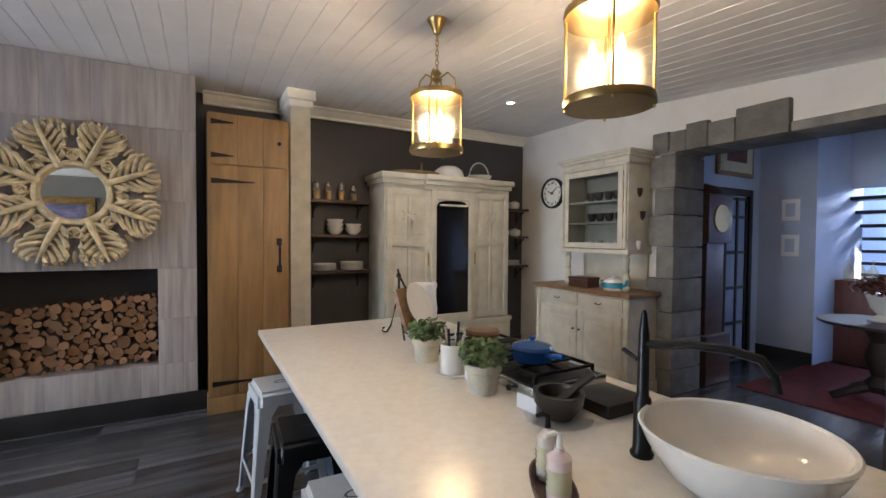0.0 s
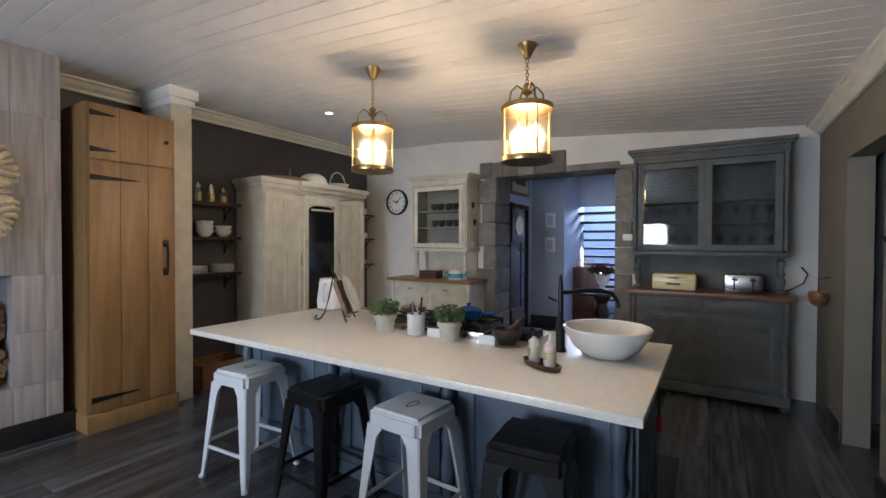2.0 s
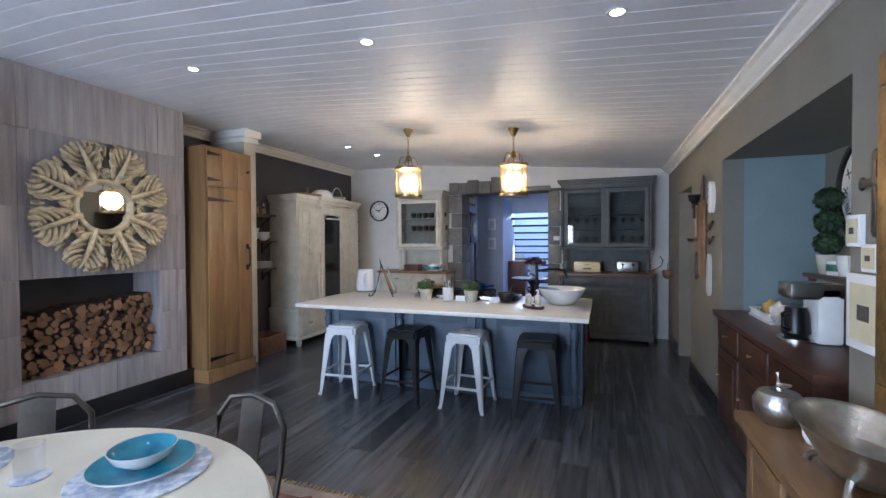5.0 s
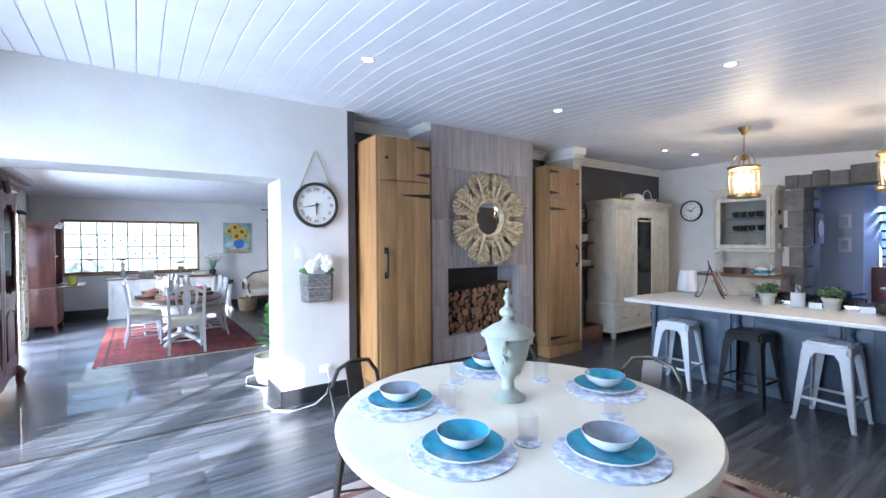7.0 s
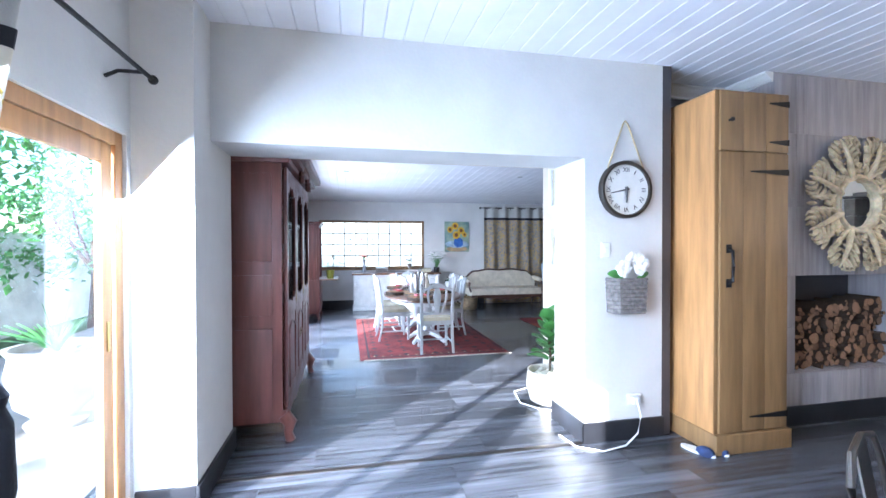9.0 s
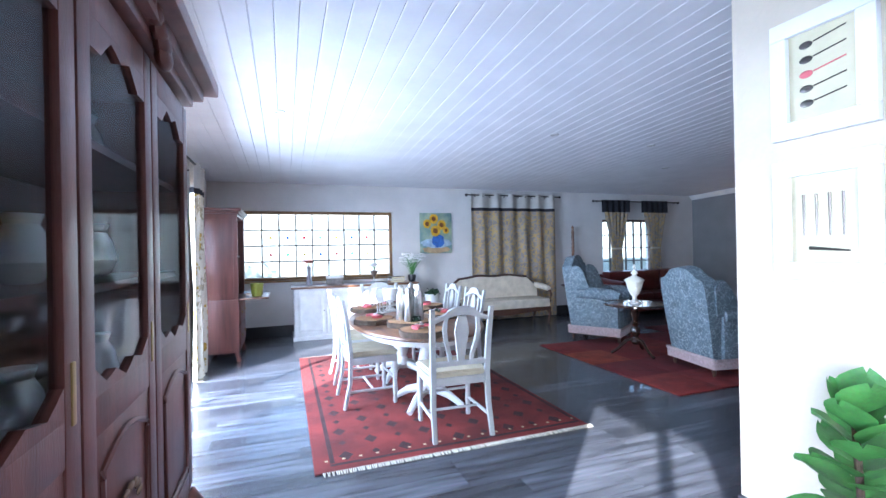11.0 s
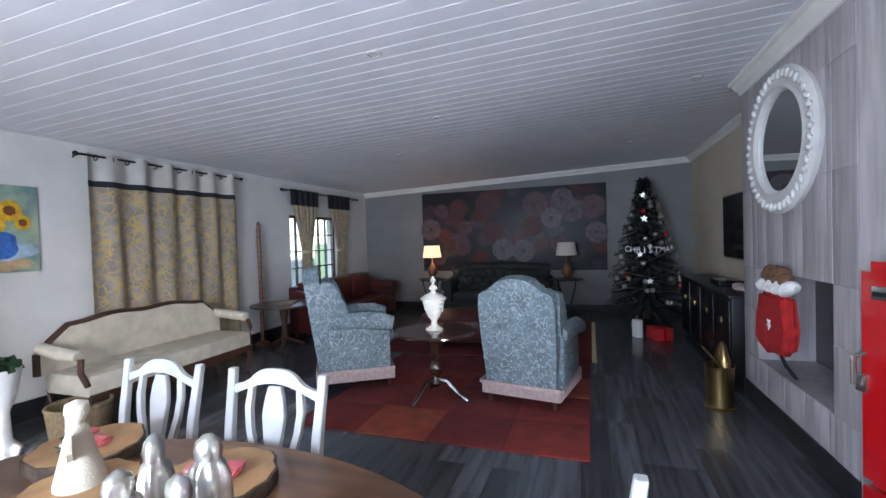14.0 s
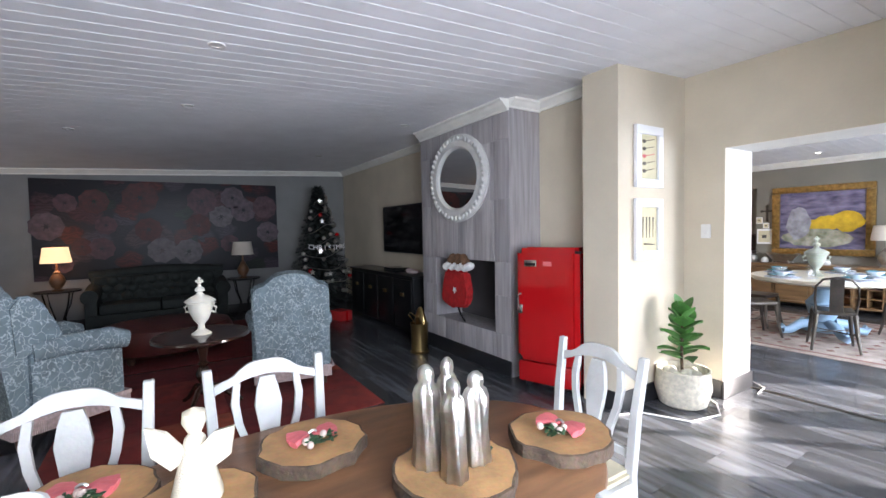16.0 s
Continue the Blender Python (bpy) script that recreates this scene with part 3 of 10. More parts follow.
# hall beyond the stone doorway
b = B()
box(b, 4.25, 7.6, 2.85, 3.0, 0, 4.2)
box(b, 6.25, 7.6, 2.25, 2.85, 0, 4.2)
setting("wall_hall_north", b, WALL_BLUE, "pale blue hall wall")
b = B()
box(b, 10.0, 10.2, -1.6, 3.0, 0, 2.5)
box(b, 10.0, 10.2, -1.6, 0.4, 2.5, 4.2)
box(b, 10.0, 10.2, 2.9, 3.0, 2.5, 4.2)
box(b, 10.0, 10.2, 0.4, 2.9, 3.4, 4.2)
setting("wall_hall_east", b, WALL_BLUE, "pale blue hall end wall with a bright window")
setting("wall_hall_south", box(B(), 4.25, 10.2, -1.75, -1.6, 0, 4.2), WALL_BLUE, "pale blue hall side wall")
setting("wall_hall_upper", box(B(), 7.2, 7.35, -1.6, 2.85, 2.15, 4.2), WALL_BLUE, "pale blue upper hall wall above the stairs")
setting("ceiling_hall", box(B(), 4.25, 10.2, -1.75, 3.0, 4.2, 4.3), CEIL, "white hall ceiling", "ceiling")
setting("wall_hall_west", box(B(), 4.1, 4.25, -1.75, 3.0, 3.1, 4.3), WALL_BLUE, "pale blue wall above the doorway")
b = box(B(), 10.0, 10.05, 0.4, 2.9, 2.5, 3.4)
w = tagged(part("window_hall", b, PANEGLASS), "large clear hall window", "window", kind="structure")
w.visible_shadow = False

# garden outside
ground = setting("ground", box(B(), -600, 600, -600, 600, -0.4, -0.14), GRASS, "garden lawn reaching the horizon", "ground")
setting("pavement", box(B(), -9.5, -6.26, -2, 12, -0.15, -0.02), PAVING, "sunlit pale patio paving", "patio")
setting("garden_wall", box(B(), -11.0, -10.8, -3, 14, -0.2, 1.7), FENCE, "pale garden wall behind the planting")

# ---- kitchen: built-in and large furniture ----
# stone surround of the doorway
surround = tagged(new("stone_surround"), "rough grey stone surround of the doorway", "stone surround", kind="structure")
rs = random.Random(3)


def stone(x0, x1, y0, y1, z0, z1):
    ob = part("stone", box(B(), x0, x1, y0 + 0.004, y1 - 0.004, z0 + 0.004, z1 - 0.004, 0.012), STONE, surround)
    return ob


z = 0.0
k = 0
while z < 2.30:
    h = rs.uniform(0.22, 0.34)
    h = min(h, 2.33 - z)
    wd = 0.24 if k % 2 else 0.15
    stone(3.79 + rs.uniform(0, 0.015), 4.27, 2.42, 2.46 + wd + rs.uniform(-0.03, 0.02), z, z + h)
    stone(3.79 + rs.uniform(0, 0.015), 4.27, 0.93 - (0.14 if k % 2 else 0.17), 0.975, z, z + h)
    z += h
    k += 1
y = 0.93
for wd, top in ((0.60, 2.375), (0.0, 0), (0.38, 2.56), (0.22, 2.50), (0.20, 2.53), (0.16, 2.49), (0.17, 2.50)):
    if wd:
        stone(3.785 + rs.uniform(0, 0.015), 4.27, y, y + wd, 2.29, top)
    y += wd


def turned_leg(b, x, y, z0, z1, r):
    h = z1 - z0
    lathe(b, [(r * 0.6, 0), (r, h * 0.04), (r, h * 0.10), (r * 0.55, h * 0.14), (r * 0.85, h * 0.22), (r * 1.0, h * 0.34), (r * 0.6, h * 0.46), (r * 0.95, h * 0.52), (r * 0.6, h * 0.58), (r * 0.75, h * 0.72), (r, h * 0.82), (r * 0.6, h * 0.87), (r, h * 0.92), (r, h)], 14, (x, y, z0))
    return b


def panel_door(parent, x0, x1, z0, z1, y, mat, name="door", n=1, rail=0.06, split=(), axis="x", depth=0.022):
    """A framed door facing -y (axis x) or -x (axis y): stiles, rails and sunk panels in one leaf."""
    b = B()
    def bx(u0, u1, v0, v1, w0, w1, bev=0.003):
        if axis == "x":
            box(b, u0, u1, y + w0, y + w1, v0, v1, bev)
        else:
            box(b, y + w0, y + w1, u0, u1, v0, v1, bev)
    lev = [z0, *split, z1]
    bx(x0, x0 + rail, z0, z1, 0, depth)
    bx(x1 - rail, x1, z0, z1, 0, depth)
    for i, v in enumerate(lev):
        a0 = v if i == 0 else v - rail if i == len(lev) - 1 else v - rail / 2
        bx(x0 + rail, x1 - rail, a0, a0 + rail, 0.001, depth)
    bx(x0 + rail * 0.8, x1 - rail * 0.8, z0 + rail * 0.8, z1 - rail * 0.8, depth * 0.55, depth * 0.9, 0)
    for a, c in zip(lev, lev[1:]):
        wpan = (x1 - x0 - 2 * rail) / n
        for k in range(n):
            u0 = x0 + rail + k * wpan
            if k:
                bx(u0 - 0.018, u0 + 0.018, a + rail * 0.5, c - rail * 0.5, 0.002, depth)
            bx(u0 + 0.03, u0 + wpan - 0.03, a + rail + 0.03, c - rail - 0.03, depth * 0.25, depth * 0.7, 0.004)
    return part(name, b, mat, parent)


def knob(parent, x, y, z, mat, r=0.014, axis="x", name="knob"):
    m = Matrix.Translation((x, y, z)) @ (Matrix.Rotation(radians(90), 4, "X") if axis == "x" else Matrix.Rotation(radians(-90), 4, "Y"))
    return part(name, lathe(B(), [(r * 0.5, 0), (r * 0.4, r), (r, r * 1.5), (r * 0.9, r * 2.1), (r * 0.3, r * 2.3)], 12, m=m), mat, parent)


# island
isl = thing("kitchen_island", "slate blue kitchen island with panelled sides and turned posts", "kitchen island")
b = B()
box(b, 0.66, 1.52, 0.32, 2.98, 0.06, 0.81, 0.004)
box(b, 0.645, 1.535, 0.305, 2.995, 0.0, 0.09, 0.004)
body = part("body", b, BLUE_PAINT, isl)
ys = (0.34, 1.22, 2.08, 2.96)
for ya, yb in zip(ys, ys[1:]):
    panel_door(isl, ya + 0.06, yb - 0.06, 0.10, 0.80, 0.635, BLUE_PAINT, "side_panel", 1, 0.09, axis="y")
for y in ys:
    part("post", turned_leg(B(), 0.625, min(max(y, 0.37), 2.94), 0.0, 0.81, 0.04), BLUE_PAINT, isl)
panel_door(isl, 0.70, 1.48, 0.10, 0.80, 0.30, BLUE_PAINT, "end_panel", 2, 0.08, axis="x")
top = solid("worktop", box(B(), 0.30, 1.60, 0.235, 3.12, 0.815, 0.852, 0.006), QUARTZ, "white quartz island worktop with a thin edge", "worktop")

# stools
def stool(mat, label, m):
    t = thing("bar_stool", label, "bar stool", m, "stools at the island")
    b = box(B(), -0.157, 0.157, -0.157, 0.157, 0.585, 0.668)
    bmesh.ops.bevel(b, geom=[e for e in b.edges if (e.verts[0].co.z + e.verts[1].co.z) > 1.2], offset=0.022, segments=3, affect="EDGES")
    part("seat", b, mat, t)
    part("seat_slot", lathe(B(), [(0.0, 0.6665), (0.034, 0.6675), (0.040, 0.6685), (0.043, 0.6705), (0.046, 0.6685), (0.046, 0.667)], 20, sx=1.0, sy=0.5), BLACK if mat is BLACK else GUN, t)
    for sx in (-1, 1):
        for sy in (-1, 1):
            b = B()
            rings = []
            for z, c, w in ((0.014, 0.205, 0.026), (0.05, 0.202, 0.033), (0.30, 0.183, 0.052), (0.54, 0.164, 0.072), (0.592, 0.1595, 0.105)):
                e = c - 0.006
                rings.append([b.verts.new((sx * u, sy * v, z)) for u, v in ((c - 0.008, c), (c - w, c), (c - w, e), (e - 0.006, e), (e, e - 0.006), (e, c - w), (c, c - w), (c, c - 0.008))])
            for p, q in zip(rings, rings[1:]):
                for k in range(8):
                    b.faces.new((p[k], p[(k + 1) % 8], q[(k + 1) % 8], q[k]))
            b.faces.new(rings[0])
            b.faces.new(rings[-1])
            bmesh.ops.recalc_face_normals(b, faces=b.faces)
            leg = part("leg", b, mat, t)
            part("rubber_foot", lathe(B(), [(0.012, 0.0), (0.019, 0.004), (0.018, 0.016), (0.010, 0.024)], 10, (sx * 0.196, sy * 0.196, 0)), WHITE_METAL if mat is WHITE_METAL else BLACK, leg)
    for k in range(4):
        b = box(B(), -0.18, 0.18, -0.004, 0.004, -0.011, 0.011, 0.002)
        r = part("footrest", b, mat, t)
        r.matrix_basis = pose(0, 0, 0.20 if k % 2 else 0.22, 0, 0, 90 * k) @ pose(0, 0.184, 0)
    return t


white_stool = stool(WHITE_METAL, "white pressed metal bar stool at the island", pose(0.36, 2.53, 0, 0, 0, 4))
copy_thing(white_stool, pose(0.39, 1.28, 0, 0, 0, -3))
black_stool = stool(BLACK, "black pressed metal bar stool at the island", pose(0.38, 1.87, 0, 0, 0, -4))
copy_thing(black_stool, pose(0.38, 0.66, 0, 0, 0, 5))


# tall oak cupboards
def cupboard(label, x0, x1, y0, hinge_right, zt, zs, side_mat):
    t = thing("tall_cupboard", label, "cupboard", pose((x0 + x1) / 2, 0, 0))
    w = (x1 - x0) / 2
    b = B()
    box(b, -w - 0.02, w + 0.02, y0 + 0.025, 4.69, 0.10, zt, 0.004)
    part("body", b, OAK, t)
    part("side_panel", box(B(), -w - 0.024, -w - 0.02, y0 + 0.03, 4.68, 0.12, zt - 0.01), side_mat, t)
    part("plinth", box(B(), -w - 0.035, w + 0.03, y0 - 0.015, 4.68, 0.0, 0.14, 0.01), OAK, t)
    s = 1 if hinge_right else -1
    for z0, z1, nm in ((0.15, zs - 0.006, "door"), (zs + 0.006, zt - 0.01, "top_door")):
        d = part(nm, box(B(), -w + 0.01, w - 0.01, y0 + 0.018, y0 + 0.0245, z0 + 0.005, z1 - 0.005), OAK, t)
        for k in range(3):
            xa = -w + 2 * w * k / 3
            part("board", box(B(), xa + 0.0012, xa + 2 * w / 3 - 0.0012, y0, y0 + 0.0178, z0, z1, 0.003), OAK, d)
        for zz, ln in (((z1 - 0.13, 0.33), (z0 + 0.10, 0.33)) if nm == "door" else ((z1 - 0.07, 0.17), (z0 + 0.07, 0.17))):
            o = [(s * w, zz - 0.022), (s * (w - ln), zz - 0.004), (s * (w - ln), zz + 0.004), (s * w, zz + 0.022)]
            part("strap_hinge", prism(B(), o, y0 - 0.006, y0 - 0.001), IRON, d)
        xh = -s * (w - 0.07)
        if nm == "door":
            b = B()
            tube(b, [(xh, y0, 1.20), (xh, y0 - 0.035, 1.215), (xh, y0 - 0.04, 1.32), (xh, y0 - 0.035, 1.425), (xh, y0, 1.44)], 0.011)
            box(b, xh - 0.022, xh + 0.022, y0 - 0.006, y0 - 0.001, 1.17, 1.23, 0.004)
            box(b, xh - 0.022, xh + 0.022, y0 - 0.006, y0 - 0.001, 1.41, 1.47, 0.004)
            part("handle", b, IRON, d)
        else:
            knob(d, xh, y0 - 0.001, (z0 + z1) / 2, IRON, 0.016)
    return t


cupboard("tall oak cupboard with black strap hinges beside the chimney", 0.045, 0.645, 4.01, False, 2.51, 2.08, OAK)
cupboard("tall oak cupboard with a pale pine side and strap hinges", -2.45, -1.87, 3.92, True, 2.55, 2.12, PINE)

# tiles of the two chimney breasts
def clad(parent, x0, x1, y, z1, hole, s, seed):
    r = random.Random(seed)
    xs_ = sorted({x0, x1, *[x0 + 0.3 * k for k in range(1, int((x1 - x0) / 0.3) + 1)], hole[0], hole[1]})
    zs_ = [0.16, hole[2], 0.80, hole[3], 1.77, 2.36, z1]
    for xa, xb in zip(xs_, xs_[1:]):
        for za, zb in zip(zs_, zs_[1:]):
            if xa >= hole[0] - 0.001 and xb <= hole[1] + 0.001 and za >= hole[2] - 0.001 and zb <= hole[3] + 0.001:
                continue
            d = r.uniform(0.008, 0.0105)
            part("tile", box(B(), xa + 0.001, xb - 0.001, y - d if s < 0 else y + 0.001, y - 0.001 if s < 0 else y + d, za + 0.001, zb - 0.001, 0.0015), TILE, parent)


clad(breast, -1.66, -0.06, 4.22, 2.83, (-1.44, -0.34, 0.42, 1.215), -1, 5)
clad(breast2, -1.84, -0.12, 5.87, 2.62, (FX0, FX1, 0.41, 1.14), 1, 6)
part("log_niche_lining", box(B(), -1.44, -0.34, 4.60, 4.62, 0.42, 1.215), WALL_DARK, breast, "dark back of the log niche")
part("firebox_lining", box(B(), FX0, FX1, 5.48, 5.50, 0.41, 1.14), WALL_DARK, breast2, "dark firebox back")

# split logs
stack = thing("log_stack", "stack of cut firewood logs filling the chimney niche", "firewood", pose(-0.89, 4.3, 0.42))
rl = random.Random(11)
logs_me = []
for v in range(5):
    b = B()
    n = 10
    prof = [(0.9 + rl.uniform(-0.2, 0.12)) for _ in range(n)]
    a = [b.verts.new((math.cos(2 * math.pi * k / n) * prof[k], 0, math.sin(2 * math.pi * k / n) * prof[k])) for k in range(n)]
    c = [b.verts.new(p.co + Vector((0, 0.26, 0))) for p in a]
    f1 = b.faces.new(a[::-1])
    b.faces.new(c)
    for k in range(n):
        f = b.faces.new((a[k], a[(k + 1) % n], c[(k + 1) % n], c[k]))
        f.material_index = 1
    bmesh.ops.recalc_face_normals(b, faces=b.faces)
    me = bpy.data.meshes.new("log")
    b.to_mesh(me)
    b.free()
    me.materials.append(ENDGRAIN)
    me.materials.append(BARK)
    logs_me.append(me)
placed = []
for _ in range(14000):
    r = rl.uniform(0.024, 0.052) if len(placed) < 110 else rl.uniform(0.014, 0.03)
    x = rl.uniform(-0.55 + r, 0.55 - r)
    topz = 0.50 + 0.10 * (x + 0.55) / 1.1
    z = rl.uniform(r, topz - r)
    if all((x - q[0]) ** 2 + (z - q[1]) ** 2 > (0.84 * (r + q[2])) ** 2 for q in placed):
        placed.append((x, z, r))
        if len(placed) >= 295:
            break
for x, z, r in placed:
    ob = new("log", rl.choice(logs_me))
    ob.parent = stack
    sq = rl.uniform(0.8, 1.15)
    ob.matrix_basis = pose(x, rl.uniform(-0.03, 0.05), z, rl.uniform(-3, 3), rl.uniform(0, 360), rl.uniform(-3, 3)) @ Matrix.Diagonal((r * 1.12 * sq, 1, r * 1.12 / sq, 1))


def armoire():
    t = thing("armoire", "cream painted three-section armoire with carved doors and a black centre panel", "armoire", pose(2.42, 4.12, 0))
    w = 0.80
    b = B()
    box(b, -w, w, 0.03, 0.50, 0.55, 2.02, 0.004)
    part("body", b, CREAM_PAINT, t)
    b = B()
    for d, z0, z1 in ((0.05, 2.10, 2.16), (0.025, 2.05, 2.105), (0.0, 2.0, 2.055)):
        box(b, -w - d, w + d, 0.03 - d, 0.50, z0, z1, 0.01)
        box(b, -0.36, 0.36, -0.02 - d, 0.03, z0, z1, 0.01)
    part("cornice", b, CREAM_PAINT, t)
    b = B()
    box(b, -w - 0.02, w + 0.02, 0.005, 0.51, 0.12, 0.53, 0.006)
    box(b, -w - 0.035, w + 0.035, -0.01, 0.51, 0.50, 0.55, 0.01)
    box(b, -w - 0.03, w + 0.03, -0.005, 0.51, 0.10, 0.15, 0.01)
    part("base", b, CREAM_PAINT, t)
    for k in range(2):
        x0 = -w + 0.04 + k * 0.78
        d = part("drawer", box(B(), x0, x0 + 0.74, -0.012, 0.0, 0.19, 0.46, 0.006), CREAM_PAINT, t)
        for xx in (0.18, 0.56):
            b = B()
            tube(b, [(x0 + xx - 0.035, -0.012, 0.34), (x0 + xx - 0.03, -0.03, 0.325), (x0 + xx + 0.03, -0.03, 0.325), (x0 + xx + 0.035, -0.012, 0.34)], 0.005)
            part("handle", b, GUN, d)
    for x0, x1 in ((-w + 0.02, -0.27), (0.27, w - 0.02)):
        d = panel_door(t, x0, x1, 0.57, 1.99, 0.005, CREAM_PAINT, "door", 2, 0.06, (1.42,))
        b = B()
        cx = (x0 + x1) / 2
        for k in range(9):
            a = radians(20 + 40 * k)
            ball(b, (cx + 0.075 * math.cos(a) * (1 if k % 2 else 0.6), 0.004, 1.72 + 0.05 * math.sin(a)), 0.026, 1.2, 0.35, 0.7, 8, Matrix.Rotation(-a, 4, "Y"))
        part("carved_spray", b, CREAM_PAINT, d)
        part("escutcheon", box(B(), (x1 - 0.04 if x0 < 0 else x0 + 0.02), (x1 - 0.02 if x0 < 0 else x0 + 0.04), 0.0, 0.006, 1.18, 1.32, 0.003), BRASS, d)
    b = B()
    box(b, -0.27, -0.21, -0.015, 0.03, 0.55, 2.0, 0.004)
    box(b, 0.21, 0.27, -0.015, 0.03, 0.55, 2.0, 0.004)
    box(b, -0.21, 0.21, -0.014, 0.03, 1.90, 2.0, 0.004)
    box(b, -0.21, 0.21, -0.014, 0.03, 0.55, 0.64, 0.004)
    part("centre_frame", b, CREAM_PAINT, t)
    pts = [(-0.205, 0.645), (0.205, 0.645), (0.205, 1.83), (0.17, 1.87), (0.1, 1.89), (-0.1, 1.89), (-0.17, 1.87), (-0.205, 1.83)]
    part("black_panel", prism(B(), pts, -0.004, 0.012), SCREEN, t, "black chalkboard centre panel")
    part("roller_bar", tube(B(), [(-0.17, -0.02, 1.84), (0.17, -0.02, 1.84)], 0.012), CREAM_PAINT, t)
    for sx in (-1, 1):
        for yy in (0.06, 0.44):
            part("foot", lathe(B(), [(0.02, 0), (0.035, 0.02), (0.04, 0.06), (0.03, 0.10), (0.03, 0.115)], 12, (sx * (w - 0.06), yy, 0)), CREAM_PAINT, t)
    return t


armoire()
t = thing("cake_cover", "white fluted dish upturned on top of the armoire", "dish", pose(2.50, 4.36, 2.162))
part("dome", lathe(B(), [(0.19, 0), (0.185, 0.03), (0.16, 0.10), (0.10, 0.145), (0.0, 0.155)], 28), CERAMIC, t)
part("rim", lathe(B(), [(0.20, 0.0), (0.205, 0.008), (0.20, 0.016), (0.17, 0.016)], 28), CERAMIC, t)
t = thing("wire_basket", "white round basket with a hooped handle on the armoire", "basket", pose(2.93, 4.36, 2.162))
part("bowl", lathe(B(), [(0.10, 0.0), (0.14, 0.05), (0.15, 0.07), (0.14, 0.07), (0.095, 0.012)], 24), WHITE_PAINT, t)
part("handle", tube(B(), [(0.14 * math.cos(radians(a)), 0, 0.06 + 0.17 * math.sin(radians(a))) for a in range(0, 181, 12)], 0.009), WHITE_PAINT, t)
t = thing("wicker_tray", "flat brown wicker tray lying on the armoire", "tray", pose(2.05, 4.36, 2.162))
part("base", lathe(B(), [(0.20, 0), (0.24, 0.015), (0.25, 0.04), (0.235, 0.04), (0.19, 0.015)], 28, sx=1.2), WICKER, t)
part("peg", lathe(B(), [(0.012, 0.03), (0.012, 0.16), (0.004, 0.165)], 10, (0.1, 0, 0)), WICKER, t)


# wall shelves beside the armoire
def shelf_unit(x0, x1):
    for z in (1.10, 1.48, 1.84):
        t = thing("wall_shelf", "dark wooden wall shelf on iron brackets", "shelf", pose((x0 + x1) / 2, 4.66, z), "shelves beside the armoire")
        w = (x1 - x0) / 2
        part("board", box(B(), -w, w, -0.20, -0.002, 0.0, 0.028, 0.003), DARKWOOD, t)
        for sx in (-0.75, 0.75):
            b = tube(B(), [(sx * w, -0.006, -0.14), (sx * w, -0.05, -0.08), (sx * w, -0.15, -0.02), (sx * w, -0.17, -0.004)], 0.009)
            box(b, sx * w - 0.01, sx * w + 0.01, -0.01, -0.001, -0.16, -0.001)
            part("bracket", b, IRON, t)


shelf_unit(0.93, 1.58)
shelf_unit(3.30, 3.80)
CUP = [(0.022, 0), (0.03, 0.008), (0.042, 0.04), (0.046, 0.085), (0.042, 0.085), (0.038, 0.04), (0.02, 0.014)]
BOWL = [(0.03, 0), (0.045, 0.008), (0.075, 0.04), (0.09, 0.075), (0.085, 0.075), (0.07, 0.042), (0.03, 0.016)]
PLATE = [(0.06, 0), (0.09, 0.005), (0.125, 0.018), (0.125, 0.022), (0.085, 0.01), (0.03, 0.008)]
proto = {}


def crock(name, prof, mat, label, cat, x, y, z, group="", s=1.0):
    key = (name, mat.name, s)
    m = pose(x, y, z)
    if key in proto:
        return copy_thing(proto[key], m)
    proto[key] = solid(name, lathe(B(), [(r * s, h * s) for r, h in prof], 22), mat, label, cat, m, group)
    return proto[key]


for x in (1.03, 1.15, 1.29, 1.42):
    t = thing("glass_jar", "small clear glass jar with a brass lid on the shelf", "jar", pose(x, 4.55, 1.868), "jars on the shelf")
    h = 0.11 + 0.03 * (x < 1.35)
    part("jar", lathe(B(), [(0.038, 0), (0.042, 0.01), (0.042, h), (0.03, h + 0.015), (0.028, h + 0.015), (0.038, h - 0.004), (0.037, 0.012)], 18), GLASS, t)
    part("contents", lathe(B(), [(0.034, 0.014), (0.035, h * 0.7), (0.0, h * 0.72)], 14), BRASS, t)
    part("lid", lathe(B(), [(0.033, h + 0.012), (0.033, h + 0.03), (0.012, h + 0.04), (0.012, h + 0.055)], 16), STEEL, t)
for x, n in ((1.22, 3), (1.42, 2)):
    for k in range(n):
        crock("stacked_bowl", BOWL, CERAMIC, "white ceramic bowl in a stack on the shelf", "bowl", x, 4.55, 1.508 + 0.045 * k, "stacked bowls")
for x, n in ((1.10, 5), (1.40, 6), (3.55, 4)):
    for k in range(n):
        crock("stacked_plate", PLATE, CERAMIC, "white dinner plate in a stack on the shelf", "plate", x, 4.535, 1.128 + 0.014 * k, "stacked plates")
for x, z in ((3.45, 1.508), (3.64, 1.508), (3.45, 1.868), (3.62, 1.868)):
    crock("white_pot", [(0.05, 0), (0.07, 0.02), (0.075, 0.07), (0.06, 0.09), (0.03, 0.10), (0.0, 0.11)], CERAMIC, "lidded white pot on the shelf", "pot", x, 4.55, z, "pots on the shelf")
solid("wooden_crate", box(box(B(), 1.0, 1.5, 4.25, 4.60, 0, 0.03), 1.0, 1.02, 4.25, 4.60, 0.03, 0.24), TABLEWOOD, "low reddish wooden crate on the floor", "crate").name = "wooden_crate"
b = B()
box(b, 1.0, 1.5, 4.25, 4.27, 0.031, 0.24, 0.003)
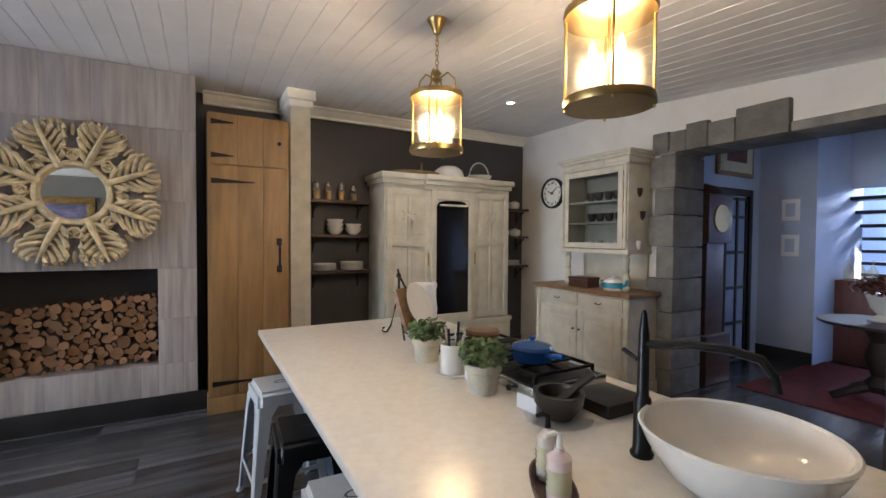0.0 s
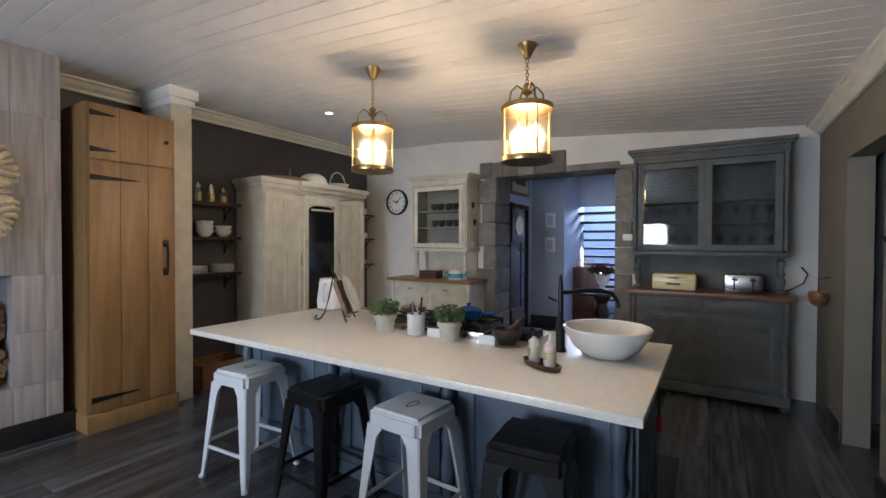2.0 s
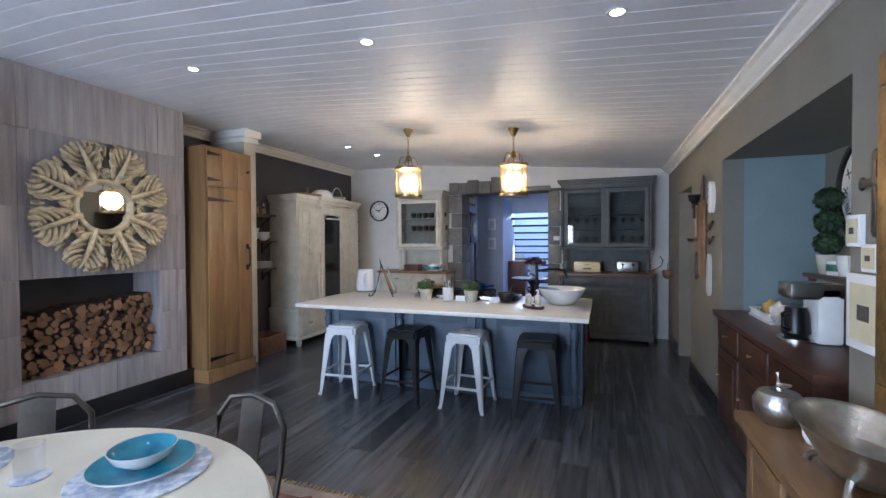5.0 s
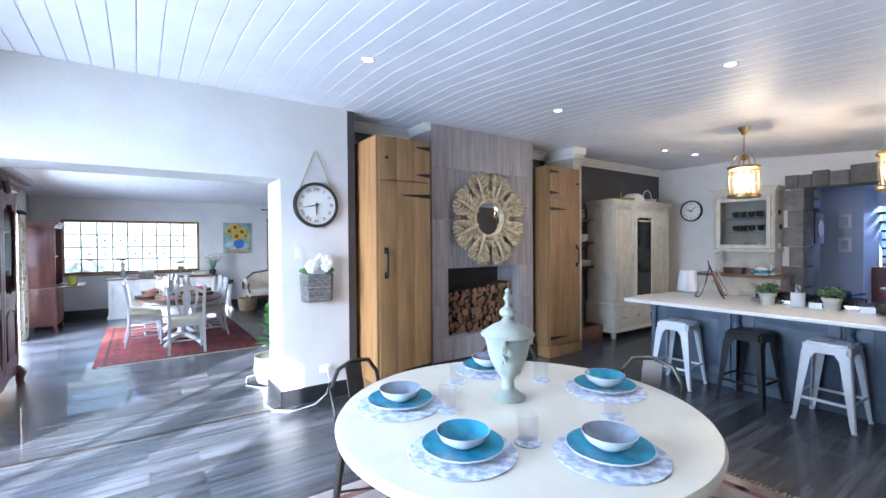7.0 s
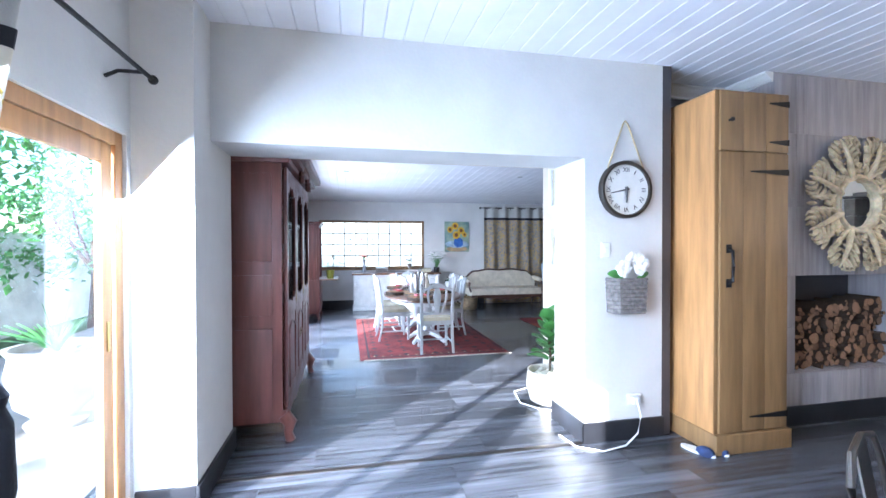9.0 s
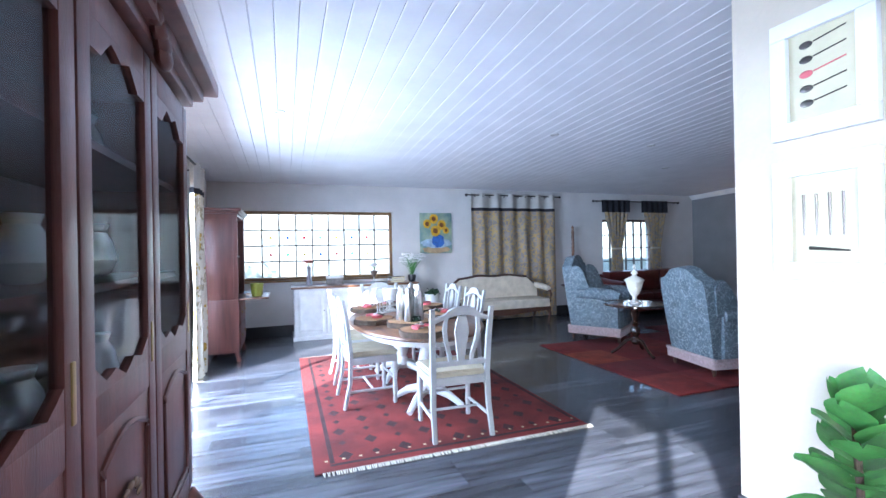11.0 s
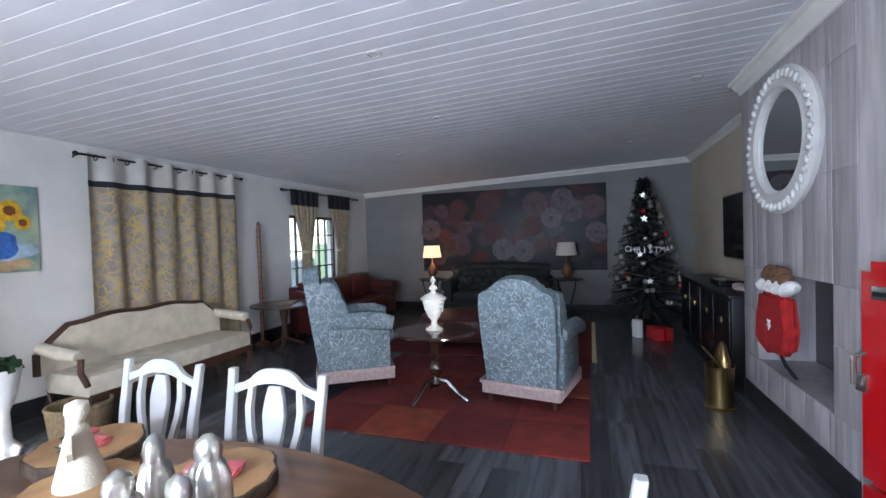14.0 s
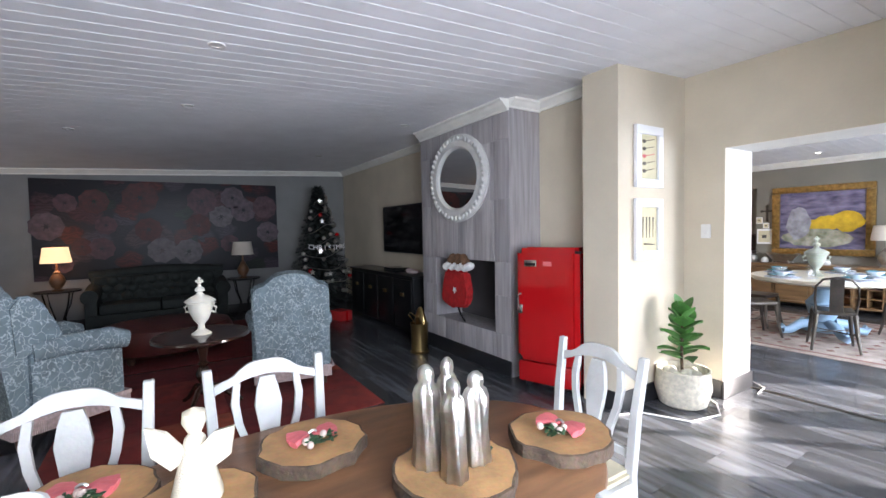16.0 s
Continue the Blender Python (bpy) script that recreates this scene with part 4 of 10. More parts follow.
box(b, 1.48, 1.5, 4.275, 4.60, 0.031, 0.24, 0.003)
box(b, 1.02, 1.475, 4.58, 4.60, 0.031, 0.24, 0.003)
part("crate_board", b, TABLEWOOD, bpy.data.objects["wooden_crate"])


# dressers on the east wall
def dresser(label, y0, y1, mat, topmat, up0, up1, ztop, panes, zc):
    """A dresser against the east wall: base with two doors, turned posts, glazed hutch."""
    t = thing("dresser", label, "dresser", pose(3.36, 0, 0))
    b = B()
    box(b, 0.03, 0.48, y0 + 0.03, y1 - 0.03, 0.10, zc - 0.04, 0.004)
    box(b, 0.01, 0.485, y0 + 0.01, y1 - 0.01, 0.04, 0.13, 0.01)
    part("base", b, mat, t)
    part("counter", box(B(), -0.03, 0.485, y0 - 0.015, y1 + 0.015, zc - 0.04, zc, 0.008), topmat, t)
    ym = (y0 + y1) / 2
    for a, c in ((y0 + 0.09, ym - 0.01), (ym + 0.01, y1 - 0.09)):
        d = panel_door(t, a, c, 0.15, zc - 0.23, 0.012, mat, "door", 1, 0.07, axis="y")
        dr = part("drawer", box(B(), 0.012, 0.03, a, c, zc - 0.19, zc - 0.06, 0.006), mat, t)
        part("moulding", box(B(), 0.004, 0.012, a + 0.03, c - 0.03, zc - 0.165, zc - 0.085, 0.004), mat, dr)
        ym2 = (a + c) / 2
        part("handle", tube(B(), [(0.012, ym2 - 0.035, zc - 0.12), (-0.01, ym2 - 0.03, zc - 0.135), (-0.01, ym2 + 0.03, zc - 0.135), (0.012, ym2 + 0.035, zc - 0.12)], 0.005), GUN, dr)
        knob(d, 0.012, c - 0.03 if a < ym - 0.1 else a + 0.03, 0.55, GUN, 0.012, "y", "door_knob")
    for yy in (y0 + 0.045, y1 - 0.045):
        part("pilaster", turned_leg(B(), 0.02, yy, 0.13, zc - 0.05, 0.032), mat, t)
        for xx in (0.06, 0.44):
            part("foot", lathe(B(), [(0.025, 0), (0.04, 0.02), (0.03, 0.045)], 12, (xx, yy, 0)), mat, t)
    # back board and posts
    part("back_board", box(B(), 0.455, 0.48, up0 + 0.02, up1 - 0.02, zc, 1.42), mat, t)
    zb = 1.36
    for yy in (up0 + 0.05, up1 - 0.05):
        part("post", turned_leg(B(), 0.18, yy, zc, zb, 0.036), mat, t)
    x0 = 0.13
    b = B()
    box(b, x0, 0.48, up0, up0 + 0.02, zb, ztop - 0.12, 0.002)
    box(b, x0, 0.48, up1 - 0.02, up1, zb, ztop - 0.12, 0.002)
    box(b, 0.46, 0.48, up0 + 0.021, up1 - 0.021, zb + 0.021, ztop - 0.121)
    box(b, x0 - 0.01, 0.48, up0 - 0.01, up1 + 0.01, zb - 0.02, zb + 0.02, 0.004)
    box(b, x0, 0.48, up0, up1, ztop - 0.14, ztop - 0.10, 0.002)
    part("hutch", b, mat, t)
    b = B()
    for d, z0, z1 in ((0.0, ztop - 0.10, ztop - 0.06), (0.025, ztop - 0.062, ztop - 0.03), (0.05, ztop - 0.032, ztop)):
        box(b, x0 - d, 0.48, up0 - d, up1 + d, z0, z1, 0.008)
    box(b, x0 - 0.012, x0, (up0 + up1) / 2 - 0.14, (up0 + up1) / 2 + 0.14, ztop - 0.125, ztop - 0.075, 0.006)
    part("cornice", b, mat, t)
    for zz in (zb + 0.28, zb + 0.50):
        part("hutch_shelf", box(B(), x0 + 0.03, 0.458, up0 + 0.021, up1 - 0.021, zz, zz + 0.014), mat, t)
    w = (up1 - up0 - 0.10) / panes
    for k in range(panes):
        a = up0 + 0.05 + k * w
        z0, z1 = zb + 0.03, ztop - 0.15
        b = B()
        box(b, x0 - 0.02, x0 - 0.002, a, a + 0.055, z0, z1, 0.003)
        box(b, x0 - 0.02, x0 - 0.002, a + w - 0.055, a + w, z0, z1, 0.003)
        box(b, x0 - 0.019, x0 - 0.002, a + 0.055, a + w - 0.055, z0, z0 + 0.055, 0.003)
        box(b, x0 - 0.019, x0 - 0.002, a + 0.055, a + w - 0.055, z1 - 0.06, z1, 0.003)
        d = part("glazed_door", b, mat, t)
        part("pane", box(B(), x0 - 0.012, x0 - 0.009, a + 0.05, a + w - 0.05, z0 + 0.05, z1 - 0.05), SMOKE, d)
    for yy in (up0 + 0.025, up1 - 0.025):
        part("half_column", turned_leg(B(), x0 - 0.012, yy, zb + 0.03, ztop - 0.13, 0.022), mat, t)
    return t


dresser("cream painted dresser with a glazed hutch and oak counter", 2.55, 3.82, CREAM_PAINT, BUFFWOOD, 2.68, 3.53, 2.34, 1, 0.98)
dresser("blue-grey painted dresser with two glazed doors and oak counter", -0.55, 0.76, GREY_PAINT, TABLEWOOD, -0.53, 0.74, 2.40, 2, 1.0)
rc = random.Random(8)
for zz in (1.375, 1.655, 1.875):
    for y in np.arange(2.70, 3.38, 0.115):
        crock("hutch_cup", CUP, CERAMIC if zz < 1.5 else GUN, "small cup on the hutch shelf" if zz < 1.5 else "small dark pewter cup on the hutch shelf", "cup", 3.66 + rc.uniform(-0.02, 0.04), float(y), zz + 0.002 + (0.012 if zz > 1.5 else 0.006), "cups in the hutch")
for zz in (1.375, 1.655):
    for y in np.arange(-0.40, 0.65, 0.13):
        crock("wine_glass", [(0.03, 0), (0.031, 0.004), (0.005, 0.01), (0.005, 0.07), (0.03, 0.10), (0.035, 0.15), (0.033, 0.15), (0.028, 0.10), (0.003, 0.078)], GLASS, "clear stemmed glass in the grey dresser", "glass", 3.66, float(y), zz + 0.015, "glasses in the dresser")

# things on the dressers
t = thing("bread_bin", "cream enamel bread bin with rounded lid on the counter", "bread bin", pose(3.52, 0.36, 1.0))
part("body", box(B(), -0.11, 0.11, -0.19, 0.19, 0.005, 0.165, 0.03), M("cream_enamel", (0.66, 0.56, 0.33), 0.25, var=0.05), t)
part("lid_line", box(B(), -0.113, 0.113, -0.193, 0.193, 0.10, 0.104), BRASS, t)
part("handle", tube(B(), [(-0.11, -0.04, 0.125), (-0.13, -0.035, 0.125), (-0.13, 0.035, 0.125), (-0.11, 0.04, 0.125)], 0.006), BRASS, t)
part("label", box(B(), -0.1125, -0.1105, -0.06, 0.06, 0.055, 0.075), INK, t)
t = thing("toaster", "chrome four-slice toaster on the counter", "toaster", pose(3.54, -0.20, 1.0))
part("body", box(B(), -0.10, 0.10, -0.15, 0.15, 0.015, 0.175, 0.03), STEEL, t)
part("base", box(B(), -0.095, 0.095, -0.145, 0.145, 0.0, 0.02, 0.004), BLACK, t)
for y in (-0.07, 0.07):
    for w in (-0.03, 0.03):
        part("slot", box(B(), -0.075, 0.075, y + w - 0.014, y + w + 0.014, 0.1735, 0.1765), BLACK, t)
    part("lever_track", box(B(), -0.1025, -0.0995, y - 0.006, y + 0.006, 0.06, 0.15, 0.0), BLACK, t)
    part("lever", box(B(), -0.125, -0.102, y - 0.022, y + 0.022, 0.118, 0.14, 0.004), BLACK, t)
    knob(t, -0.10, y, 0.045, BLACK, 0.012, "y", "dial")
part("cord", tube(B(), [(0.01, -0.148, 0.03), (0.02, -0.24, 0.02), (0.08, -0.35, 0.04), (0.16, -0.46, 0.10), (0.26, -0.50, 0.18), (0.30, -0.46, 0.24)], 0.006), BLACK, t)
t = thing("teapot", "blue and white round teapot on the cream dresser", "teapot", pose(3.52, 2.86, 0.96))
part("body", lathe(B(), [(0.06, 0), (0.09, 0.02), (0.105, 0.07), (0.09, 0.12), (0.05, 0.145), (0.0, 0.15)], 24), CERAMIC, t)
part("band", lathe(B(), [(0.1, 0.045), (0.1065, 0.05), (0.1075, 0.08), (0.101, 0.10), (0.098, 0.10)], 24), AQUA, t)
part("spout", tube(B(), [(0, -0.09, 0.05), (0, -0.14, 0.08), (0, -0.16, 0.13)], [0.025, 0.016, 0.012]), AQUA, t)
part("handle", tube(B(), [(0, 0.09, 0.11), (0, 0.15, 0.10), (0, 0.155, 0.06), (0, 0.10, 0.035)], 0.010), AQUA, t)
part("knob", lathe(B(), [(0.012, 0.148), (0.018, 0.165), (0.0, 0.175)], 12), CERAMIC, t)
t = thing("wooden_box", "small dark lidded box on the cream dresser", "box", pose(3.50, 3.22, 0.96))
part("box", box(B(), -0.09, 0.09, -0.13, 0.13, 0.0, 0.10, 0.006), DARKWOOD, t)
part("lid", box(B(), -0.095, 0.095, -0.135, 0.135, 0.10, 0.125, 0.008), DARKWOOD, t)
t = thing("switch_plate", "white switch box on the stone jamb", "switch", pose(3.76, 0.83, 1.52))
part("plate", box(B(), 0.0, 0.03, -0.05, 0.05, -0.035, 0.035, 0.005), CERAMIC, t)
part("rocker", box(B(), -0.006, 0.0, -0.02, 0.02, -0.014, 0.014, 0.002), CERAMIC, t)


# clocks: dial on the -y side, turned to its wall
def clock(label, r, m, case, face, hours, name="wall_clock"):
    t = thing(name, label, "clock", m)
    rot = Matrix.Rotation(radians(90), 4, "X")
    part("case", lathe(B(), [(r, 0.0), (r, 0.035), (r * 0.97, 0.045), (r * 0.88, 0.045), (r * 0.86, 0.02), (0, 0.02)], 40, m=rot), case, t)
    part("dial", lathe(B(), [(r * 0.87, 0.021), (r * 0.87, 0.026), (0, 0.026)], 40, m=rot), face, t)
    roman = ["XII", "I", "II", "III", "IV", "V", "VI", "VII", "VIII", "IX", "X", "XI"]
    for k, s in enumerate(roman):
        a = radians(90 - 30 * k)
        words(s, r * 0.22, INK, t, pose(r * 0.68 * math.cos(a), -0.0275, r * 0.68 * math.sin(a), 90, 0, 0) @ pose(0, 0, 0, 0, 0, -30 * k), "numeral")
    for ang, ln, w in hours:
        a = radians(90 - ang)
        d = Vector((math.cos(a), 0, math.sin(a)))
        part("clock_hand", tube(B(), [-d * r * 0.1 + Vector((0, -0.031, 0)), d * r * ln + Vector((0, -0.031, 0))], [w, w * 0.4], 6), INK, t)
    part("boss", lathe(B(), [(0.012, 0.03), (0.012, 0.036), (0, 0.038)], 12, m=rot), INK, t)
    return t


clock("round black-rimmed wall clock with Roman numerals", 0.19, pose(3.849, 4.05, 2.05, 0, 0, -90), BLACK, DIAL, ((290, 0.42, 0.012), (50, 0.62, 0.009)))
c = clock("round iron-rimmed clock hung from a rope loop", 0.215, pose(-2.94, 4.294, 1.88), GUN, DIAL, ((258, 0.62, 0.008), (180, 0.45, 0.011)))
part("rope", tube(B(), [(-0.15, -0.02, 0.16), (-0.02, -0.015, 0.49), (0, -0.012, 0.515), (0.02, -0.015, 0.49), (0.15, -0.02, 0.16)], 0.006), FRINGE, c)
clock("large round iron wall clock with Roman numerals in the niche", 0.36, pose(0.10, -1.449, 1.80, 0, 0, 180), IRON, DIAL, ((305, 0.45, 0.014), (330, 0.65, 0.01)))

# hanging basket of white flowers
t = thing("wall_basket", "grey wicker wall basket holding white flowers", "basket", pose(-2.955, 4.29, 0.97))
b = B()
for k in range(9):
    z = 0.01 + k * 0.029
    w = 0.125 + 0.012 * k / 8
    tube(b, [(-w, -0.01, z), (-w, -0.09, z), (-w * 0.8, -0.12, z), (w * 0.8, -0.12, z), (w, -0.09, z), (w, -0.01, z)], 0.016, 6)
part("weave", b, GREYWICKER, t)
part("liner", box(B(), -0.12, 0.12, -0.105, -0.012, 0.004, 0.24), GREYWICKER, t)
rf = random.Random(4)
for k in range(9):
    b = B()
    cx, cy, cz = rf.uniform(-0.11, 0.11), rf.uniform(-0.12, -0.05), 0.29 + rf.uniform(0, 0.12)
    for q in range(6):
        a = q * math.pi / 3 + k
        ball(b, (cx + 0.028 * math.cos(a), cy - 0.01, cz + 0.028 * math.sin(a)), 0.03, 1, 0.5, 0.8, 8, Matrix.Rotation(a, 4, "Y"))
    part("bloom", b, PETAL, t)
b = B()
for k in range(8):
    a = rf.uniform(0, 6.28)
    ball(b, (0.13 * math.cos(a), -0.08, 0.29 + 0.05 * math.sin(a)), 0.05, 1, 0.15, 0.35, 8, Matrix.Rotation(a, 4, "Y"))
part("foliage", b, LEAF, t)
t = thing("wall_socket", "white wall socket with a plug and trailing flex", "socket", pose(-2.86, 4.294, 0.30))
part("plate", box(B(), -0.06, 0.06, -0.012, 0, -0.04, 0.04, 0.004), CERAMIC, t)
part("plug", box(B(), -0.025, 0.025, -0.05, -0.012, -0.03, 0.02, 0.006), CERAMIC, t)
part("flex", tube(B(), [(0, -0.05, 0.0), (0.01, -0.08, -0.1), (-0.03, -0.10, -0.22), (-0.15, -0.13, -0.285), (-0.35, -0.16, -0.293), (-0.5, -0.05, -0.293), (-0.53, 0.15, -0.293)], 0.006), CERAMIC, t)
t = thing("light_switch", "white light switch on the plaster wall", "switch", pose(-3.10, 4.294, 1.43))
part("plate", box(B(), -0.035, 0.035, -0.01, 0, -0.055, 0.055, 0.003), CERAMIC, t)
part("rocker", box(B(), -0.012, 0.012, -0.015, -0.01, -0.02, 0.02, 0.002), CERAMIC, t)
for x, r in ((-2.55, 20), (-2.43, 12)):
    t = thing("slipper", "navy and white patterned slipper on the floor", "slipper", pose(x, 4.0, 0, 0, 0, r), "pair of slippers")
    b = prism(B(), [(0.04 * math.cos(radians(a)), 0.12 * math.sin(radians(a))) for a in range(0, 360, 20)], 0.0, 0.015, "xy")
    part("sole", b, CERAMIC, t)
    b = B()
    ball(b, (0, -0.05, 0.015), 0.045, 1, 1.4, 0.9, 12)
    part("upper", b, M("navy_cloth", (0.03, 0.05, 0.13), 0.8, var=0.3, scale=40), t)


# the carved sunburst mirror
t = thing("carved_mirror", "round mirror in a wide cream carved acanthus frame", "mirror", pose(-0.86, 4.20, 1.80) @ Matrix.Scale(1.04, 4))
b = B()
N_ = 8
for k in range(N_):
    a0 = 2 * math.pi * (k + 0.5) / N_
    er, et = Vector((math.cos(a0), 0, math.sin(a0))), Vector((-math.sin(a0), 0, math.cos(a0)))
    tube(b, [er * u + Vector((0, -0.035 - 0.035 * math.sin((u - 0.2) * 8), 0)) for u in (0.20, 0.29, 0.38, 0.47, 0.54)], [0.030, 0.024, 0.019, 0.015, 0.008], 7)
    for sgn in (-1, 1):
        # fronds that sweep off the spine and hook back at the tip
        for j, (u0, ln, wd) in enumerate(((0.235, 0.75, 0.080), (0.285, 0.95, 0.118), (0.335, 1.05, 0.142), (0.385, 0.95, 0.132), (0.43, 0.75, 0.095), (0.465, 0.55, 0.050))):
            pts = [(u0, 0.006), (u0 + 0.020 * ln, wd * 0.35), (u0 + 0.055 * ln, wd * 0.72), (u0 + 0.095 * ln, wd * 0.96), (u0 + 0.128 * ln, wd * 0.98), (u0 + 0.138 * ln, wd * 0.82), (u0 + 0.124 * ln, wd * 0.72)]
            tube(b, [er * u + et * v * sgn + Vector((0, -0.018 - 0.040 * math.sin(math.pi * min(i, 5) / 6), 0)) for i, (u, v) in enumerate(pts)], [0.009, 0.015, 0.019, 0.019, 0.015, 0.010, 0.007], 6)
        # scroll at the root of each leaf
        c = er * 0.262 + et * 0.092 * sgn
        tube(b, [c + (er * math.cos(q * 0.75) + et * sgn * math.sin(q * 0.75)) * (0.043 - 0.0038 * q) + Vector((0, -0.03 - 0.003 * q, 0)) for q in range(10)], [0.013 - 0.0006 * q for q in range(10)], 6)
    a1 = a0 + math.pi / N_
    er = Vector((math.cos(a1), 0, math.sin(a1)))
    tube(b, [er * u + Vector((0, -0.022, 0)) for u in (0.21, 0.26, 0.32)], [0.020, 0.024, 0.008], 6)
    tube(b, [er * u + Vector((0, -0.03, 0)) for u in (0.42, 0.46, 0.50)], [0.010, 0.018, 0.010], 6)
part("carved_frame", b, GILT, t)
rot = Matrix.Rotation(radians(90), 4, "X")
part("inner_ring", lathe(B(), [(0.235, 0.0), (0.24, 0.03), (0.225, 0.06), (0.205, 0.06), (0.19, 0.035), (0.185, 0.01), (0.185, 0.0)], 48, m=rot), GILT, t)
part("glass", lathe(B(), [(0.187, 0.012), (0.187, 0.018), (0, 0.018)], 48, m=rot), MIRROR, t)


# lantern pendants
def pendant(m, drop):
    t = thing("pendant_lantern", "brass lantern pendant with a cylindrical glass shade", "pendant lamp", m, "lanterns over the island")
    part("canopy", lathe(B(), [(0.02, -0.09), (0.028, -0.07), (0.05, -0.03), (0.062, -0.01), (0.062, 0.0)], 20), BRASS, t)
    b = B()
    n = 7
    for k in range(n):
        zc = -0.10 - (drop - 0.22) * (k + 0.5) / n
        hh = (drop - 0.22) / n * 0.62
        pts = [(0.010 * math.cos(a) * (k % 2), 0.010 * math.cos(a) * (1 - k % 2), zc + hh * math.sin(a)) for a in [i * math.pi / 5 for i in range(10)]]
        tube(b, pts, 0.003, 5, True)
    part("chain", b, BRASS, t)
    z0 = -drop
    part("hub", lathe(B(), [(0.012, z0 + 0.12), (0.03, z0 + 0.10), (0.018, z0 + 0.08), (0.035, z0 + 0.06), (0.012, z0 + 0.04)], 16), BRASS, t)
    for k in range(4):
        a = math.pi / 4 + k * math.pi / 2
        c, s = math.cos(a), math.sin(a)
        part("arm", tube(B(), [(0.02 * c, 0.02 * s, z0 + 0.07), (0.07 * c, 0.07 * s, z0 + 0.10), (0.11 * c, 0.11 * s, z0 + 0.06), (0.12 * c, 0.12 * s, z0), (0.15 * c, 0.15 * s, z0 - 0.03)], 0.006), BRASS, t)
        part("upright", tube(B(), [(0.157 * c, 0.157 * s, z0 - 0.03), (0.157 * c, 0.157 * s, z0 - 0.40)], 0.005), BRASS, t)
    for zz, nm in ((z0 - 0.06, "top_ring"), (z0 - 0.39, "bottom_ring")):
        part(nm, lathe(B(), [(0.152, zz), (0.165, zz), (0.168, zz + 0.015), (0.165, zz + 0.032), (0.152, zz + 0.032), (0.150, zz + 0.016)], 40), BRASS, t)
    b = B()
    ring = [[b.verts.new((0.154 * math.cos(2 * math.pi * k / 40), 0.154 * math.sin(2 * math.pi * k / 40), z)) for k in range(40)] for z in (z0 - 0.375, z0 - 0.03)]
    for k in range(40):
        b.faces.new((ring[0][k], ring[0][(k + 1) % 40], ring[1][(k + 1) % 40], ring[1][k]))
    g = part("glass_shade", b, AMBER, t)
    g.visible_shadow = False
    part("stem", tube(B(), [(0, 0, z0 + 0.05), (0, 0, z0 - 0.33)], 0.006), BRASS, t)
    for k in range(3):
        a = 2 * math.pi * k / 3 + 0.4
        c, s = 0.06 * math.cos(a), 0.06 * math.sin(a)
        br = part("candle", lathe(B(), [(0.012, z0 - 0.33), (0.010, z0 - 0.32), (0.010, z0 - 0.23)], 10, (c, s, 0)), CERAMIC, t)
        part("bulb", lathe(B(), [(0.006, z0 - 0.23), (0.016, z0 - 0.20), (0.013, z0 - 0.17), (0.002, z0 - 0.14)], 10, (c, s, 0)), BULB, br)
        part("bracket", tube(B(), [(0, 0, z0 - 0.31), (c * 0.5, s * 0.5, z0 - 0.345), (c, s, z0 - 0.33)], 0.004, 6), BRASS, br)
    return t


for x, y, sc, drop in ((1.18, 2.226, 0.95, 0.43), (1.22, 1.02, 0.95, 0.37)):
    pendant(pose(x, y, kz(y)) @ Matrix.Scale(sc, 4), drop)
    lamp("pendant_light", "POINT", 9, pose(x, y, kz(y) - (drop + 0.18) * sc), (1.0, 0.77, 0.50), 0.14)


def downlight(x, y, zf):
    t = thing("downlight", "small round recessed ceiling downlight", "downlight", pose(x, y, zf(y)), "ceiling downlights")
    part("trim", lathe(B(), [(0.034, -0.001), (0.034, -0.006), (0.048, -0.006), (0.05, -0.001), (0.05, 0.0)], 24), CERAMIC, t)
    part("lens", lathe(B(), [(0.0, -0.004), (0.034, -0.004), (0.034, 0.0)], 20), SPOT, t)


for x, y in ((-2.97, 3.04), (-0.87, 3.1), (-1.03, 1.48), (-1.08, 0.06), (2.0, 3.55), (2.68, 3.45), (-2.35, -0.2), (-2.9, 1.5)):
    downlight(x, y, kz)
    lamp("downlight_beam", "SPOT", 2.2, pose(x, y, kz(y) - 0.02), (1.0, 0.95, 0.88), 0.03, spot=120)
def downlight_off(x, y):
    t = thing("downlight", "small unlit recessed ceiling downlight", "downlight", pose(x, y, dz(y)), "lounge downlights")
    part("trim", lathe(B(), [(0.034, -0.001), (0.034, -0.006), (0.048, -0.006), (0.05, -0.001), (0.05, 0.0)], 24), CERAMIC, t)
    part("lens", lathe(B(), [(0.0, -0.003), (0.034, -0.003), (0.034, 0.0)], 20), CERAMIC, t)


for x, y in ((-5.0, 8.4), (-2.1, 8.4), (-0.6, 8.5), (0.7, 9.5), (-0.5, 6.3), (1.9, 6.6)):
    downlight_off(x, y)

# ---- things on the island ----
ZT = 0.852
rp = random.Random(21)


def bush(b, n, r, h, z0, size, rnd_, flat=0.35):
    for _ in range(n):
        a, u, v = rnd_.uniform(0, 6.283), rnd_.random() ** 0.5, rnd_.random()
        c = Vector((r * u * math.cos(a), r * u * math.sin(a), z0 + h * v * (1 - 0.4 * u)))
        rot = Euler((rnd_.uniform(-0.9, 0.9), rnd_.uniform(-0.9, 0.9), rnd_.uniform(0, 6.28))).to_matrix()
        w = size * rnd_.uniform(0.7, 1.2)
        pts = [(-0.5, 0, 0), (-0.15, 0.32, 0.04), (0.25, 0.25, 0.06), (0.55, 0, 0), (0.25, -0.25, 0.06), (-0.15, -0.32, 0.04)]
        vs = [b.verts.new(c + rot @ (Vector(p) * w)) for p in pts]
        b.faces.new(vs)
    return b


